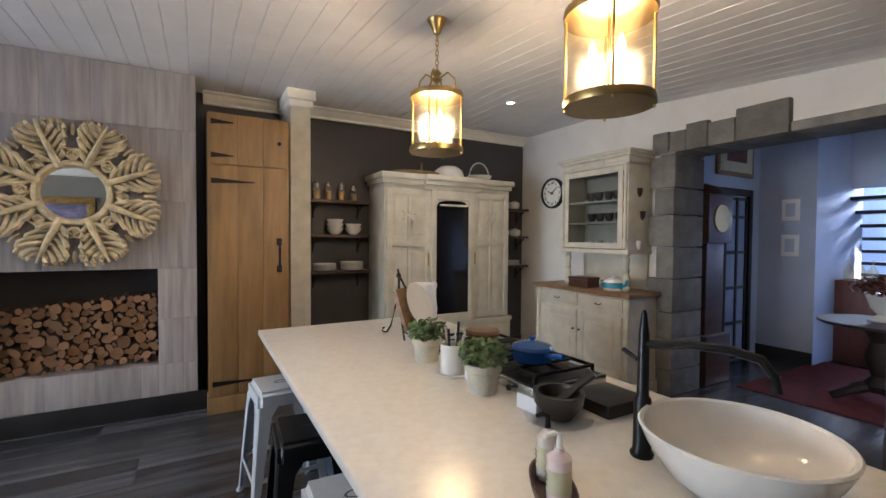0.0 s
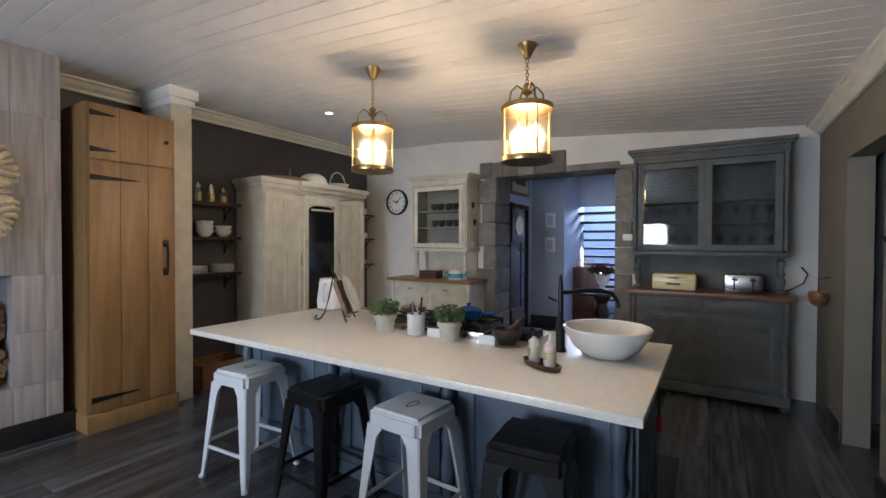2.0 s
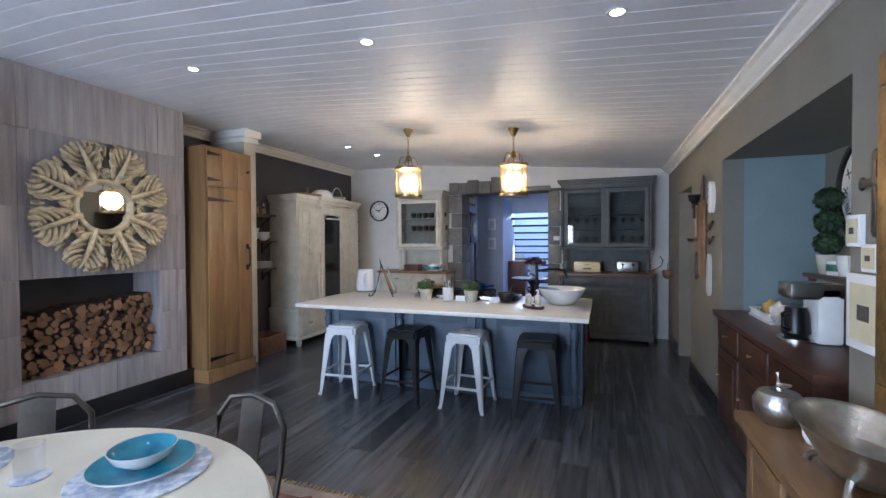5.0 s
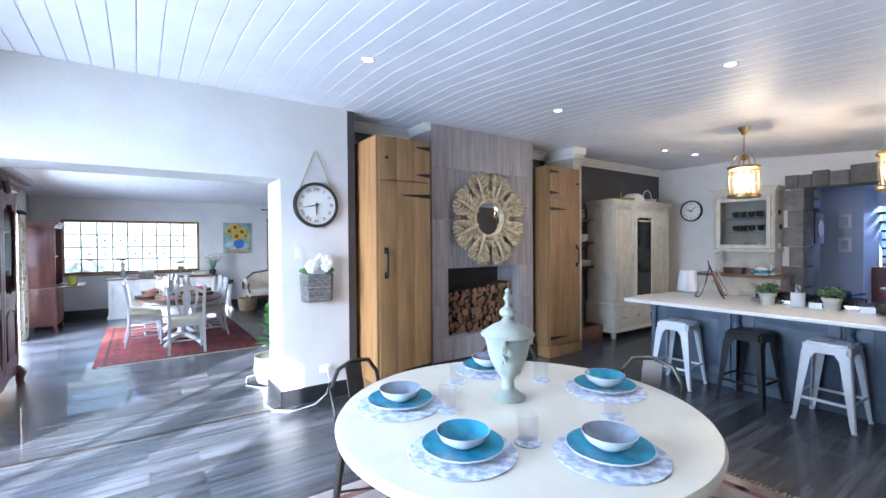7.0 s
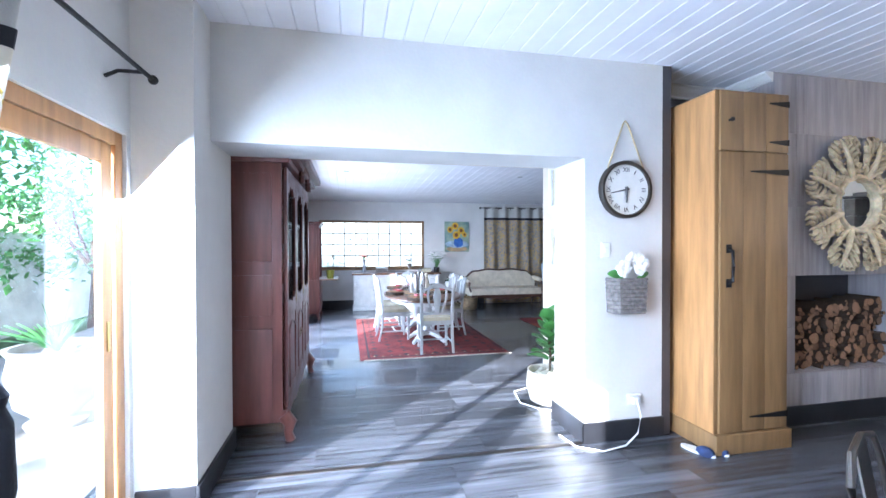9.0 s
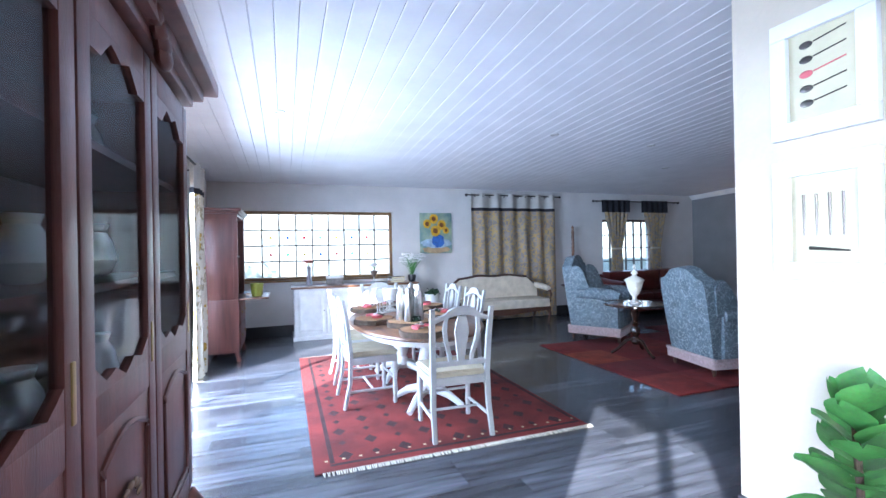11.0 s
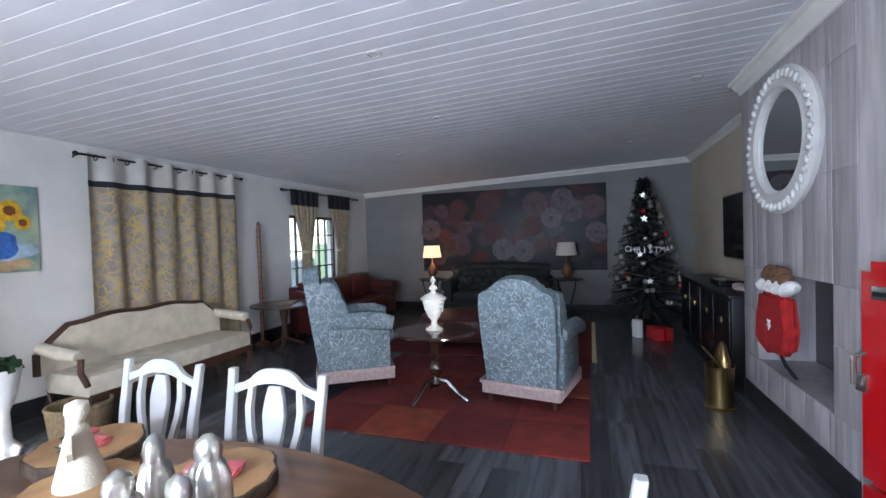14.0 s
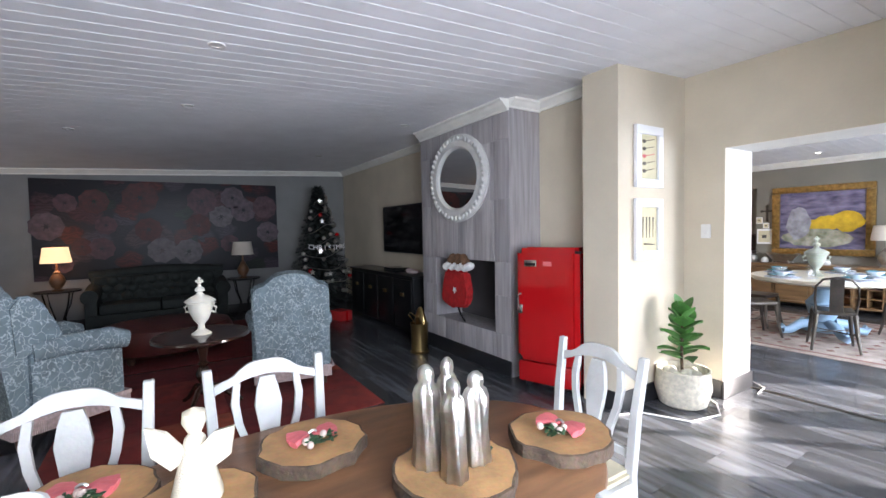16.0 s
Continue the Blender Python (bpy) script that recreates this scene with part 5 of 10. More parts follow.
for x, y in ((0.97, 1.93), (0.97, 1.42)):
    t = thing("potted_herb", "small green herb in a whitewashed clay pot", "potted plant", pose(x, y, ZT) @ Matrix.Scale(1.16, 4), "herbs on the island")
    part("pot", lathe(B(), [(0.045, 0), (0.05, 0.01), (0.058, 0.075), (0.066, 0.08), (0.066, 0.105), (0.055, 0.105), (0.05, 0.09), (0, 0.088)], 22), TERRA, t)
    part("foliage", bush(B(), 420, 0.085, 0.10, 0.105, 0.024, rp), HERB, t)
t = thing("utensil_jar", "white enamel mug holding scissors and tools on a saucer", "utensil jar", pose(0.98, 1.68, ZT) @ Matrix.Scale(1.2, 4))
part("saucer", lathe(B(), [(0.05, 0), (0.07, 0.006), (0.07, 0.01), (0.03, 0.006)], 22), CERAMIC, t)
part("mug", lathe(B(), [(0.045, 0.008), (0.048, 0.012), (0.05, 0.12), (0.046, 0.12), (0.044, 0.02), (0, 0.018)], 22), CERAMIC, t)
for k in range(4):
    a = k * 1.6
    part("tool", tube(B(), [(0.02 * math.cos(a), 0.02 * math.sin(a), 0.03), (0.035 * math.cos(a), 0.035 * math.sin(a), 0.15 + 0.02 * k)], 0.005, 6), BLACK if k % 2 else STEEL, t)
b = tube(B(), [(0.03 + 0.022 * math.cos(radians(q)), 0, 0.15 + 0.026 * math.sin(radians(q))) for q in range(0, 360, 30)], 0.005, 6, True)
part("scissor_loop", b, CERAMIC, t)
# mixing jug, board and easel
t = thing("mixer_jug", "tall white mixing machine jug on the island", "kitchen machine", pose(1.46, 2.96, ZT, 0, 0, 200))
part("body", lathe(B(), [(0.10, 0), (0.115, 0.02), (0.12, 0.08), (0.105, 0.20), (0.10, 0.25), (0.09, 0.28), (0.0, 0.285)], 26), WHITE_METAL, t)
part("spout", tube(B(), [(-0.09, 0, 0.19), (-0.13, 0, 0.25), (-0.15, 0, 0.27)], [0.03, 0.03, 0.022]), WHITE_METAL, t)
part("base", lathe(B(), [(0.12, 0.0), (0.125, 0.012), (0.118, 0.02), (0.1, 0.02)], 26), STEEL, t)
part("handle", tube(B(), [(0.09, 0, 0.24), (0.15, 0, 0.23), (0.16, 0, 0.12), (0.11, 0, 0.07)], 0.014), WHITE_METAL, t)
t = thing("book_stand", "wrought iron scrolled stand holding a white platter and a board", "book stand", pose(1.09, 2.53, ZT, 0, 0, -62))
part("strut", tube(B(), [(-0.135, 0, 0.035), (-0.150, 0, 0.030), (-0.155, 0, 0.014), (-0.140, 0, 0.006), (-0.115, 0, 0.010), (-0.080, 0, 0.06), (-0.045, 0, 0.18), (-0.01, 0, 0.36)], 0.006, 6), IRON, t)
for s in (-1, 1):
    part("leg", tube(B(), [(-0.01, s * 0.01, 0.37), (0.03, s * 0.05, 0.26), (0.085, s * 0.095, 0.10), (0.125, s * 0.12, 0.006)], 0.007, 6), IRON, t)
    part("hook", tube(B(), [(0.10, s * 0.10, 0.055), (0.135, s * 0.10, 0.045), (0.155, s * 0.10, 0.055), (0.155, s * 0.10, 0.075)], 0.005, 6), IRON, t)
part("cross_bar", tube(B(), [(0.052, -0.07, 0.19), (0.052, 0.07, 0.19)], 0.005, 6), IRON, t)
part("finial", tube(B(), [(-0.01, 0.0, 0.36), (-0.018, 0.02, 0.385), (-0.02, 0.0, 0.41), (-0.018, -0.02, 0.385), (-0.01, 0, 0.36), (-0.025, 0, 0.43)], 0.006, 6), IRON, t)
br = part("board", box(B(), -0.006, 0.006, -0.10, 0.06, 0.0, 0.27, 0.02), BUFFWOOD, t)
br.matrix_basis = pose(0.118, 0, 0.055, 0, -21, 0)
pl = part("platter", lathe(B(), [(0.0, 0.0), (0.10, 0.0), (0.125, 0.012), (0.13, 0.016), (0.12, 0.018), (0.095, 0.008), (0.0, 0.008)], 32, sx=1.15, sy=0.95), CERAMIC, t, "white oval platter")
pl.matrix_basis = pose(0.105, 0.05, 0.20, 0, 66, 0)
# hob
t = thing("gas_hob", "steel gas hob with black pan supports set on the island", "hob", pose(1.28, 1.68, ZT))
part("tray", box(B(), -0.20, 0.22, -0.44, 0.44, 0.0, 0.045, 0.006), STEEL, t)
part("well", box(B(), -0.18, 0.20, -0.42, 0.42, 0.0455, 0.0475), BLACK, t)
for y in (-0.28, 0.0, 0.28):
    for x in (-0.08, 0.10):
        part("burner", lathe(B(), [(0.05, 0.047), (0.05, 0.06), (0.035, 0.068), (0.0, 0.07)], 20, (x, y, 0)), GUN, t)
    b = B()
    for x in (-0.15, 0.01, 0.17):
        box(b, x - 0.006, x + 0.006, y - 0.13, y + 0.13, 0.075, 0.088)
    for yy in (-0.12, 0.0, 0.12):
        box(b, -0.16, 0.18, y + yy - 0.006, y + yy + 0.006, 0.075, 0.0875)
    for x in (-0.155, 0.175):
        for yy in (-0.12, 0.12):
            box(b, x - 0.006, x + 0.006, y + yy - 0.006, y + yy + 0.006, 0.047, 0.076)
    part("pan_support", b, IRON, t)
for k in range(5):
    knob(t, -0.20, -0.32 + 0.16 * k, 0.022, BLACK, 0.014, "y")
t = thing("saucepan", "blue enamel lidded pot on the hob", "pot", pose(1.24, 1.16 + 0.27, ZT + 0.088))
part("pan", lathe(B(), [(0.07, 0), (0.085, 0.01), (0.09, 0.055), (0.094, 0.06), (0.08, 0.062)], 26), BLUEENAMEL, t)
part("lid", lathe(B(), [(0.092, 0.062), (0.085, 0.075), (0.03, 0.092), (0.0, 0.094)], 26), BLUEENAMEL, t)
part("knob", lathe(B(), [(0.008, 0.092), (0.018, 0.11), (0.0, 0.118)], 12), BLUEENAMEL, t)
part("handle", tube(B(), [(0.0, -0.09, 0.045), (0.0, -0.17, 0.06), (0.0, -0.19, 0.062)], [0.010, 0.012, 0.009]), BLUEENAMEL, t)
t = thing("tagine", "brown flat clay lid resting on the hob", "dish", pose(1.34, 1.96, ZT + 0.088))
part("dish", lathe(B(), [(0.09, 0), (0.10, 0.02), (0.09, 0.035), (0.02, 0.04), (0.0, 0.04)], 24), TABLEWOOD, t)
t = thing("mortar", "dark stone mortar with its pestle on a glass plate", "mortar", pose(1.05, 1.07, ZT))
part("plate", lathe(B(), [(0.10, 0), (0.12, 0.008), (0.12, 0.011), (0.05, 0.006)], 26), GLASS, t)
part("bowl", lathe(B(), [(0.05, 0.008), (0.055, 0.02), (0.085, 0.06), (0.09, 0.10), (0.075, 0.10), (0.06, 0.06), (0, 0.04)], 24), GUN, t)
part("pestle", tube(B(), [(0.0, 0.0, 0.05), (0.05, -0.04, 0.12), (0.09, -0.075, 0.17)], [0.022, 0.014, 0.018]), GUN, t)
t = thing("iron_skillet", "black square cast iron dish on the worktop", "pan", pose(1.30, 1.07, ZT))
part("dish", box(B(), -0.11, 0.11, -0.10, 0.10, 0.0, 0.05, 0.01), BLACK, t)
part("handle", tube(B(), [(-0.11, 0.03, 0.04), (-0.16, 0.03, 0.055), (-0.17, 0.03, 0.056)], [0.01, 0.012, 0.012]), CERAMIC, t)
# tap, basin, soaps
t = thing("tap", "tall black column tap with a curved spout", "tap", pose(1.08, 0.76, ZT))
part("column", lathe(B(), [(0.032, 0), (0.034, 0.01), (0.026, 0.02), (0.024, 0.17), (0.017, 0.18), (0.015, 0.36), (0.008, 0.42), (0.004, 0.43)], 18), BLACK, t)
part("spout", tube(B(), [(0, 0, 0.33), (0.02, -0.05, 0.335), (0.05, -0.11, 0.345), (0.09, -0.19, 0.345), (0.12, -0.25, 0.33), (0.135, -0.275, 0.29), (0.135, -0.28, 0.25)], 0.013), BLACK, t)
part("lever", tube(B(), [(0, 0.02, 0.28), (0, 0.07, 0.30)], 0.007), BLACK, t)
t = thing("vessel_basin", "round white ceramic vessel basin on the worktop", "basin", pose(1.12, 0.52, ZT))
part("bowl", lathe(B(), [(0.10, 0), (0.12, 0.006), (0.17, 0.05), (0.21, 0.11), (0.23, 0.155), (0.225, 0.16), (0.215, 0.155), (0.195, 0.11), (0.15, 0.05), (0.04, 0.02), (0, 0.018)], 44), CERAMIC, t)
part("drain", lathe(B(), [(0.0, 0.018), (0.022, 0.022), (0.02, 0.026), (0, 0.027)], 16), STEEL, t)
t = thing("soap_tray", "dark wooden boat tray under the soap bottles", "tray", pose(0.71, 0.74, ZT, 0, 0, -29))
part("tray", lathe(B(), [(0.045, 0), (0.055, 0.006), (0.06, 0.03), (0.055, 0.03), (0.045, 0.012), (0, 0.012)], 28, sx=0.9, sy=2.1), DARKWOOD, t)
for yy, col, nm in ((0.055, (0.62, 0.55, 0.50), BLACK), (-0.055, (0.75, 0.60, 0.58), CERAMIC)):
    t = thing("soap_bottle", "labelled plastic soap bottle with a pump", "soap bottle", pose(0.71, 0.74, ZT + 0.0125, 0, 0, -29) @ pose(0, yy, 0), "soap bottles on the tray")
    part("bottle", lathe(B(), [(0.026, 0), (0.029, 0.006), (0.029, 0.11), (0.012, 0.125), (0.012, 0.132)], 20), M("soap_bottle_plastic", col, 0.25, var=0.08), t)
    part("label", lathe(B(), [(0.0292, 0.03), (0.0298, 0.031), (0.0298, 0.085), (0.0292, 0.086)], 20), PAPER, t)
    for k in range(3):
        part("label_line", box(B(), -0.0305, -0.0297, -0.010, 0.010, 0.045 + 0.012 * k, 0.049 + 0.012 * k), INK, t)
    part("pump", tube(B(), [(0, 0, 0.13), (0, 0, 0.165), (-0.012, 0, 0.168), (-0.032, 0, 0.162)], [0.008, 0.006, 0.007, 0.005], 8), nm, t)
for y in (1.55, 1.18):
    t = thing("place_card", "small white card standing on the worktop", "card", pose(1.0, y, ZT, 0, 0, 5), "cards on the island")
    part("card", box(B(), -0.003, 0.003, -0.05, 0.05, 0.0, 0.055), FRAMEWHITE, t)
t = thing("hanging_tool", "black cooking tool hanging from the island end", "utensil", pose(1.15, 0.296, 0.80))
part("hook", tube(B(), [(0, 0, 0.0), (0, -0.03, 0.005), (0, -0.035, -0.03), (0, -0.02, -0.05)], 0.005, 6), BLACK, t)
part("shaft", tube(B(), [(0, -0.025, -0.04), (0.02, -0.03, -0.24)], 0.008, 6), BLACK, t)
part("grip", tube(B(), [(0.02, -0.03, -0.24), (0.03, -0.03, -0.32)], 0.014, 8), REDENAMEL, t)

# ---- breakfast table ----
KX, KY = -2.97, 1.55
rug = thing("faded_rug", "faded pink and cream patterned rug with a fringe", "rug")
part("rug_field", box(B(), -4.15, -1.24, 0.25, 2.72, 0.0, 0.010, 0.003), RUGPALE, rug)
b = B()
rg = random.Random(5)
for yy in np.arange(0.4, 2.6, 0.22):
    for xx in np.arange(-4.0, -1.35, 0.24):
        s = rg.uniform(0.03, 0.06)
        prism(b, [(xx + s, yy), (xx, yy + s * 1.3), (xx - s, yy), (xx, yy - s * 1.3)], 0.0105, 0.0115, "xy")
for a in ((-4.05, -1.34, 0.35, 0.40), (-4.05, -1.34, 2.57, 2.62), (-1.39, -1.34, 0.41, 2.56), (-4.05, -4.0, 0.41, 2.56)):
    box(b, *a, 0.0105, 0.0115)
part("rug_pattern", b, M("rug_rose", (0.22, 0.10, 0.08), 0.95, var=0.3, scale=12), rug)
b = B()
for yy in np.arange(0.26, 2.72, 0.014):
    tube(b, [(-1.245, yy, 0.006), (-1.20 + rg.uniform(-0.01, 0.01), yy + rg.uniform(-0.01, 0.01), 0.004)], 0.004, 4)
part("fringe", b, FRINGE, rug, kind="stuff")
tb = thing("round_table", "round cream-topped table on a blue pedestal with scrolled feet", "table", pose(KX, KY, 0.0115))
part("tabletop", lathe(B(), [(0.70, 0.70), (0.76, 0.71), (0.78, 0.73), (0.77, 0.742), (0.785, 0.752), (0.775, 0.768), (0.0, 0.770)], 72), M("cream_tabletop", (0.74, 0.70, 0.58), 0.3, var=0.06, scale=5), tb)
part("pedestal", lathe(B(), [(0.22, 0.06), (0.20, 0.12), (0.10, 0.18), (0.16, 0.30), (0.19, 0.42), (0.11, 0.52), (0.09, 0.60), (0.22, 0.68), (0.30, 0.705)], 30), M("pale_blue_paint", (0.24, 0.36, 0.47), 0.5, var=0.15), tb)
for k in range(4):
    a = radians(45 + 90 * k)
    c, s = math.cos(a), math.sin(a)
    part("scroll_foot", tube(B(), [(0.12 * c, 0.12 * s, 0.16), (0.26 * c, 0.26 * s, 0.14), (0.38 * c, 0.38 * s, 0.06), (0.46 * c, 0.46 * s, 0.05), (0.49 * c, 0.49 * s, 0.09), (0.45 * c, 0.45 * s, 0.12)], [0.06, 0.06, 0.052, 0.048, 0.04, 0.03], 10), bpy.data.materials["pale_blue_paint"], tb)
KZ = 0.782


def urn(m, mat, label, s=1.0, name="lidded_urn"):
    t = thing(name, label, "urn", m)
    P = lambda pr: [(r * s, h * s) for r, h in pr]
    part("foot", lathe(B(), P([(0.075, 0), (0.08, 0.008), (0.06, 0.02), (0.03, 0.045), (0.025, 0.08), (0.035, 0.10)]), 26), mat, t)
    part("body", lathe(B(), P([(0.03, 0.095), (0.055, 0.12), (0.085, 0.19), (0.098, 0.25), (0.105, 0.27), (0.10, 0.28)]), 30), mat, t)
    lid = part("lid", lathe(B(), P([(0.118, 0.28), (0.122, 0.287), (0.115, 0.295), (0.07, 0.325), (0.035, 0.34), (0.02, 0.36), (0.04, 0.375), (0.035, 0.395), (0.014, 0.41), (0.010, 0.43), (0.022, 0.445), (0.008, 0.46), (0.003, 0.49)]), 30), mat, t)
    b = B()
    for k in range(4):
        a = k * math.pi / 2
        ball(b, (0.022 * s * math.cos(a), 0.0, (0.455 + 0.02 * math.sin(a)) * s), 0.014 * s, seg=8)
    part("finial", b, mat, lid)
    for sx in (-1, 1):
        part("handle", tube(B(), [(sx * 0.088 * s, 0, 0.20 * s), (sx * 0.13 * s, 0, 0.19 * s), (sx * 0.14 * s, 0, 0.23 * s), (sx * 0.11 * s, 0, 0.25 * s), (sx * 0.125 * s, 0, 0.27 * s), (sx * 0.10 * s, 0, 0.275 * s)], 0.010 * s, 8), mat, t)
    return t


def glazed(name, outer, inner, mat, label, cat, x, y, z, group):
    key = (name, mat.name)
    m = pose(x, y, z)
    if key in proto:
        return copy_thing(proto[key], m)
    t = proto[key] = thing(name, label, cat, m, group)
    part("body", lathe(B(), outer + [(inner[0][0], inner[0][1])] + [(r, h - 0.0012) for r, h in inner[1:]], 36), CERAMIC, t)
    part("glaze", lathe(B(), [(r, h + 0.0006) for r, h in inner], 36, caps=False), mat, t, "coloured glaze")
    return t


urn(pose(-2.92, 1.66, KZ, 0, 0, 40), SAGE, "sage green pottery urn with a finial lid on the table", 1.05)
for k, (x, y, blue) in enumerate(((-3.42, 1.36, 1), (-3.02, 1.05, 0), (-3.38, 1.88, 0), (-2.46, 1.46, 1), (-2.70, 2.06, 0))):
    sp = proto.get("setting")
    crock("placemat", [(0.19, 0), (0.192, 0.003), (0.19, 0.005), (0, 0.005)], MATBLUE, "round blue and white patterned placemat on the table", "placemat", x, y, KZ, "placemats on the table")
    glazed("dinner_plate", [(0.07, 0), (0.08, 0.004), (0.145, 0.02), (0.147, 0.025)], [(0.144, 0.0252), (0.08, 0.012), (0, 0.010)], AQUA, "white dinner plate glazed aqua inside on a placemat", "plate", x + 0.01, y + 0.01, KZ + 0.006, "aqua plates")
    glazed("cereal_bowl", [(0.035, 0), (0.045, 0.006), (0.08, 0.03), (0.095, 0.058)], [(0.091, 0.0575), (0.075, 0.034), (0.03, 0.014), (0, 0.013)], AQUA if blue else GREYGLAZE, "white bowl glazed aqua inside stacked on a plate" if blue else "white bowl glazed grey inside stacked on a plate", "bowl", x + 0.01, y + 0.01, KZ + 0.017, "bowls on the table")
for x, y in ((-3.18, 1.28), (-2.60, 1.75), (-2.98, 1.98), (-2.72, 1.24), (-3.24, 1.70)):
    crock("coaster", [(0.05, 0), (0.051, 0.003), (0, 0.004)], MATBLUE, "round blue and white coaster on the table", "coaster", x, y, KZ, "coasters")
    crock("tumbler", [(0.032, 0), (0.036, 0.004), (0.04, 0.10), (0.038, 0.10), (0.034, 0.012), (0, 0.010)], GLASS, "clear ribbed glass tumbler on a coaster", "glass", x, y, KZ + 0.0045, "tumblers on the table")


def cafe_chair(m):
    t = thing("metal_chair", "gunmetal pressed steel chair with a curved back", "chair", m, "metal chairs at the round table")
    b = prism(B(), [(-0.17, -0.18), (0.17, -0.18), (0.18, -0.16), (0.18, 0.16), (0.16, 0.18), (-0.16, 0.18), (-0.18, 0.16), (-0.18, -0.16)], 0.44, 0.455, "xy")
    box(b, -0.175, 0.175, -0.175, 0.175, 0.41, 0.441, 0.006)
    part("seat", b, GUN, t)
    for sx in (-1, 1):
        for sy in (-1, 1):
            part("leg", tube(B(), [(sx * 0.21, sy * 0.22, 0.0), (sx * 0.19, sy * 0.19, 0.15), (sx * 0.165, sy * 0.165, 0.42)], [0.013, 0.018, 0.026], 8), GUN, t)
    hoop = [(-0.17, 0.17, 0.44), (-0.185, 0.20, 0.60), (-0.18, 0.225, 0.74), (-0.12, 0.235, 0.82), (0.0, 0.24, 0.845), (0.12, 0.235, 0.82), (0.18, 0.225, 0.74), (0.185, 0.20, 0.60), (0.17, 0.17, 0.44)]
    part("back_hoop", tube(B(), hoop, 0.012, 8), GUN, t)
    b = B()
    prev = None
    for q in range(7):
        z = 0.44 + 0.39 * q / 6
        y = 0.175 + 0.065 * q / 6
        row = [b.verts.new((xx, y + dy, z)) for xx, dy in ((-0.06, 0), (0.06, 0), (0.06, 0.006), (-0.06, 0.006))]
        if prev:
            for k in range(4):
                b.faces.new((prev[k], prev[(k + 1) % 4], row[(k + 1) % 4], row[k]))
        else:
            b.faces.new(row)
        prev = row
    b.faces.new(prev[::-1])
    part("back_splat", b, GUN, t)
    for k in range(2):
        part("brace", tube(B(), [(-0.185, -0.185 + 0.37 * k, 0.20), (0.185, 0.185 - 0.37 * k, 0.20)], 0.006, 6), GUN, t)
    return t


first = None
for ang, rad in ((113, 0.745), (49, 0.815), (-3.4, 0.76), (215, 0.86)):
    a = radians(ang)
    m = pose(KX + rad * math.cos(a), KY + rad * math.sin(a), 0.0116, 0, 0, ang - 90)
    first = copy_thing(first, m) if first else cafe_chair(m)

# ---- south wall ----
sb = thing("sideboard", "long honey-brown wooden sideboard with a wine rack", "sideboard")
part("top", box(B(), -3.35, -1.18, -0.77, -0.41, 0.71, 0.75, 0.006), BUFFWOOD, sb)
b = B()
box(b, -3.31, -1.22, -0.76, -0.72, 0.08, 0.71)
for x in (-3.31, -2.75, -2.2, -1.68, -1.26):
    box(b, x, x + 0.04, -0.72, -0.45, 0.06, 0.71, 0.004)
for z in (0.08, 0.67):
    box(b, -3.30, -1.23, -0.72, -0.445, z, z + 0.03, 0.003)
part("carcase", b, BUFFWOOD, sb)
panel_door(sb, -1.63, -1.27, 0.12, 0.66, -0.46, BUFFWOOD, "door", 1, 0.07)
panel_door(sb, -2.16, -1.69, 0.12, 0.66, -0.46, BUFFWOOD, "door", 1, 0.07)
b = B()
for k in range(1, 4):
    box(b, -3.27, -2.21, -0.715, -0.455, 0.10 + 0.145 * k, 0.115 + 0.145 * k)
for k in range(1, 6):
    x = -3.27 + 0.177 * k
    box(b, x, x + 0.014, -0.714, -0.456, 0.112, 0.668)
part("wine_rack", b, BUFFWOOD, sb)
for x in (-3.28, -1.25):
    for y in (-0.72, -0.47):
        part("foot", box(B(), x - 0.035, x + 0.035, y - 0.035, y + 0.035, 0.0, 0.08, 0.006), BUFFWOOD, sb)
pt = thing("landscape_painting", "abstract landscape in purple and yellow in a wide gold frame", "painting", pose(-2.22, -0.78, 1.50, 0, 0, 180))
b = B()
for x0, x1, z0, z1 in ((-0.70, 0.70, 0.49, 0.60), (-0.70, 0.70, -0.60, -0.49), (-0.70, -0.58, -0.49, 0.49), (0.58, 0.70, -0.49, 0.49)):
    box(b, x0, x1, -0.05, -0.002, z0, z1, 0.015)
part("frame", b, GOLD, pt)
cv = part("canvas", box(B(), -0.58, 0.58, -0.02, -0.002, -0.49, 0.49), M("painted_violet_sky", (0.05, 0.05, 0.16), 0.6, var=0.5, scale=4, stretch=(1, 1, 3), col2=(0.32, 0.28, 0.42)), pt)
def blob(cx, cz, rx, rz, seed, y):
    r = random.Random(seed)
    return prism(B(), [(cx + rx * (1 + r.uniform(-0.12, 0.12)) * math.cos(radians(a)), cz + rz * (1 + r.uniform(-0.12, 0.12)) * math.sin(radians(a))) for a in range(0, 360, 18)], y - 0.002, y)
YEL = M("painted_yellow", (0.62, 0.40, 0.02), 0.6, var=0.25, scale=9)
for k, (cx, cz, rx, rz) in enumerate(((0.36, -0.02, 0.2, 0.17), (0.12, -0.04, 0.2, 0.13), (-0.1, -0.08, 0.14, 0.1))):
    part("tree_patch", blob(cx, cz, rx, rz, k, -0.022 - 0.002 * k), YEL, cv)
part("field_patch", blob(-0.05, -0.3, 0.5, 0.16, 9, -0.030), M("painted_field", (0.30, 0.34, 0.20), 0.6, var=0.4, scale=9, col2=(0.55, 0.52, 0.42)), cv)
part("path_patch", blob(-0.3, -0.05, 0.18, 0.28, 12, -0.034), M("painted_grey", (0.36, 0.36, 0.40), 0.6, var=0.4, scale=9), cv)
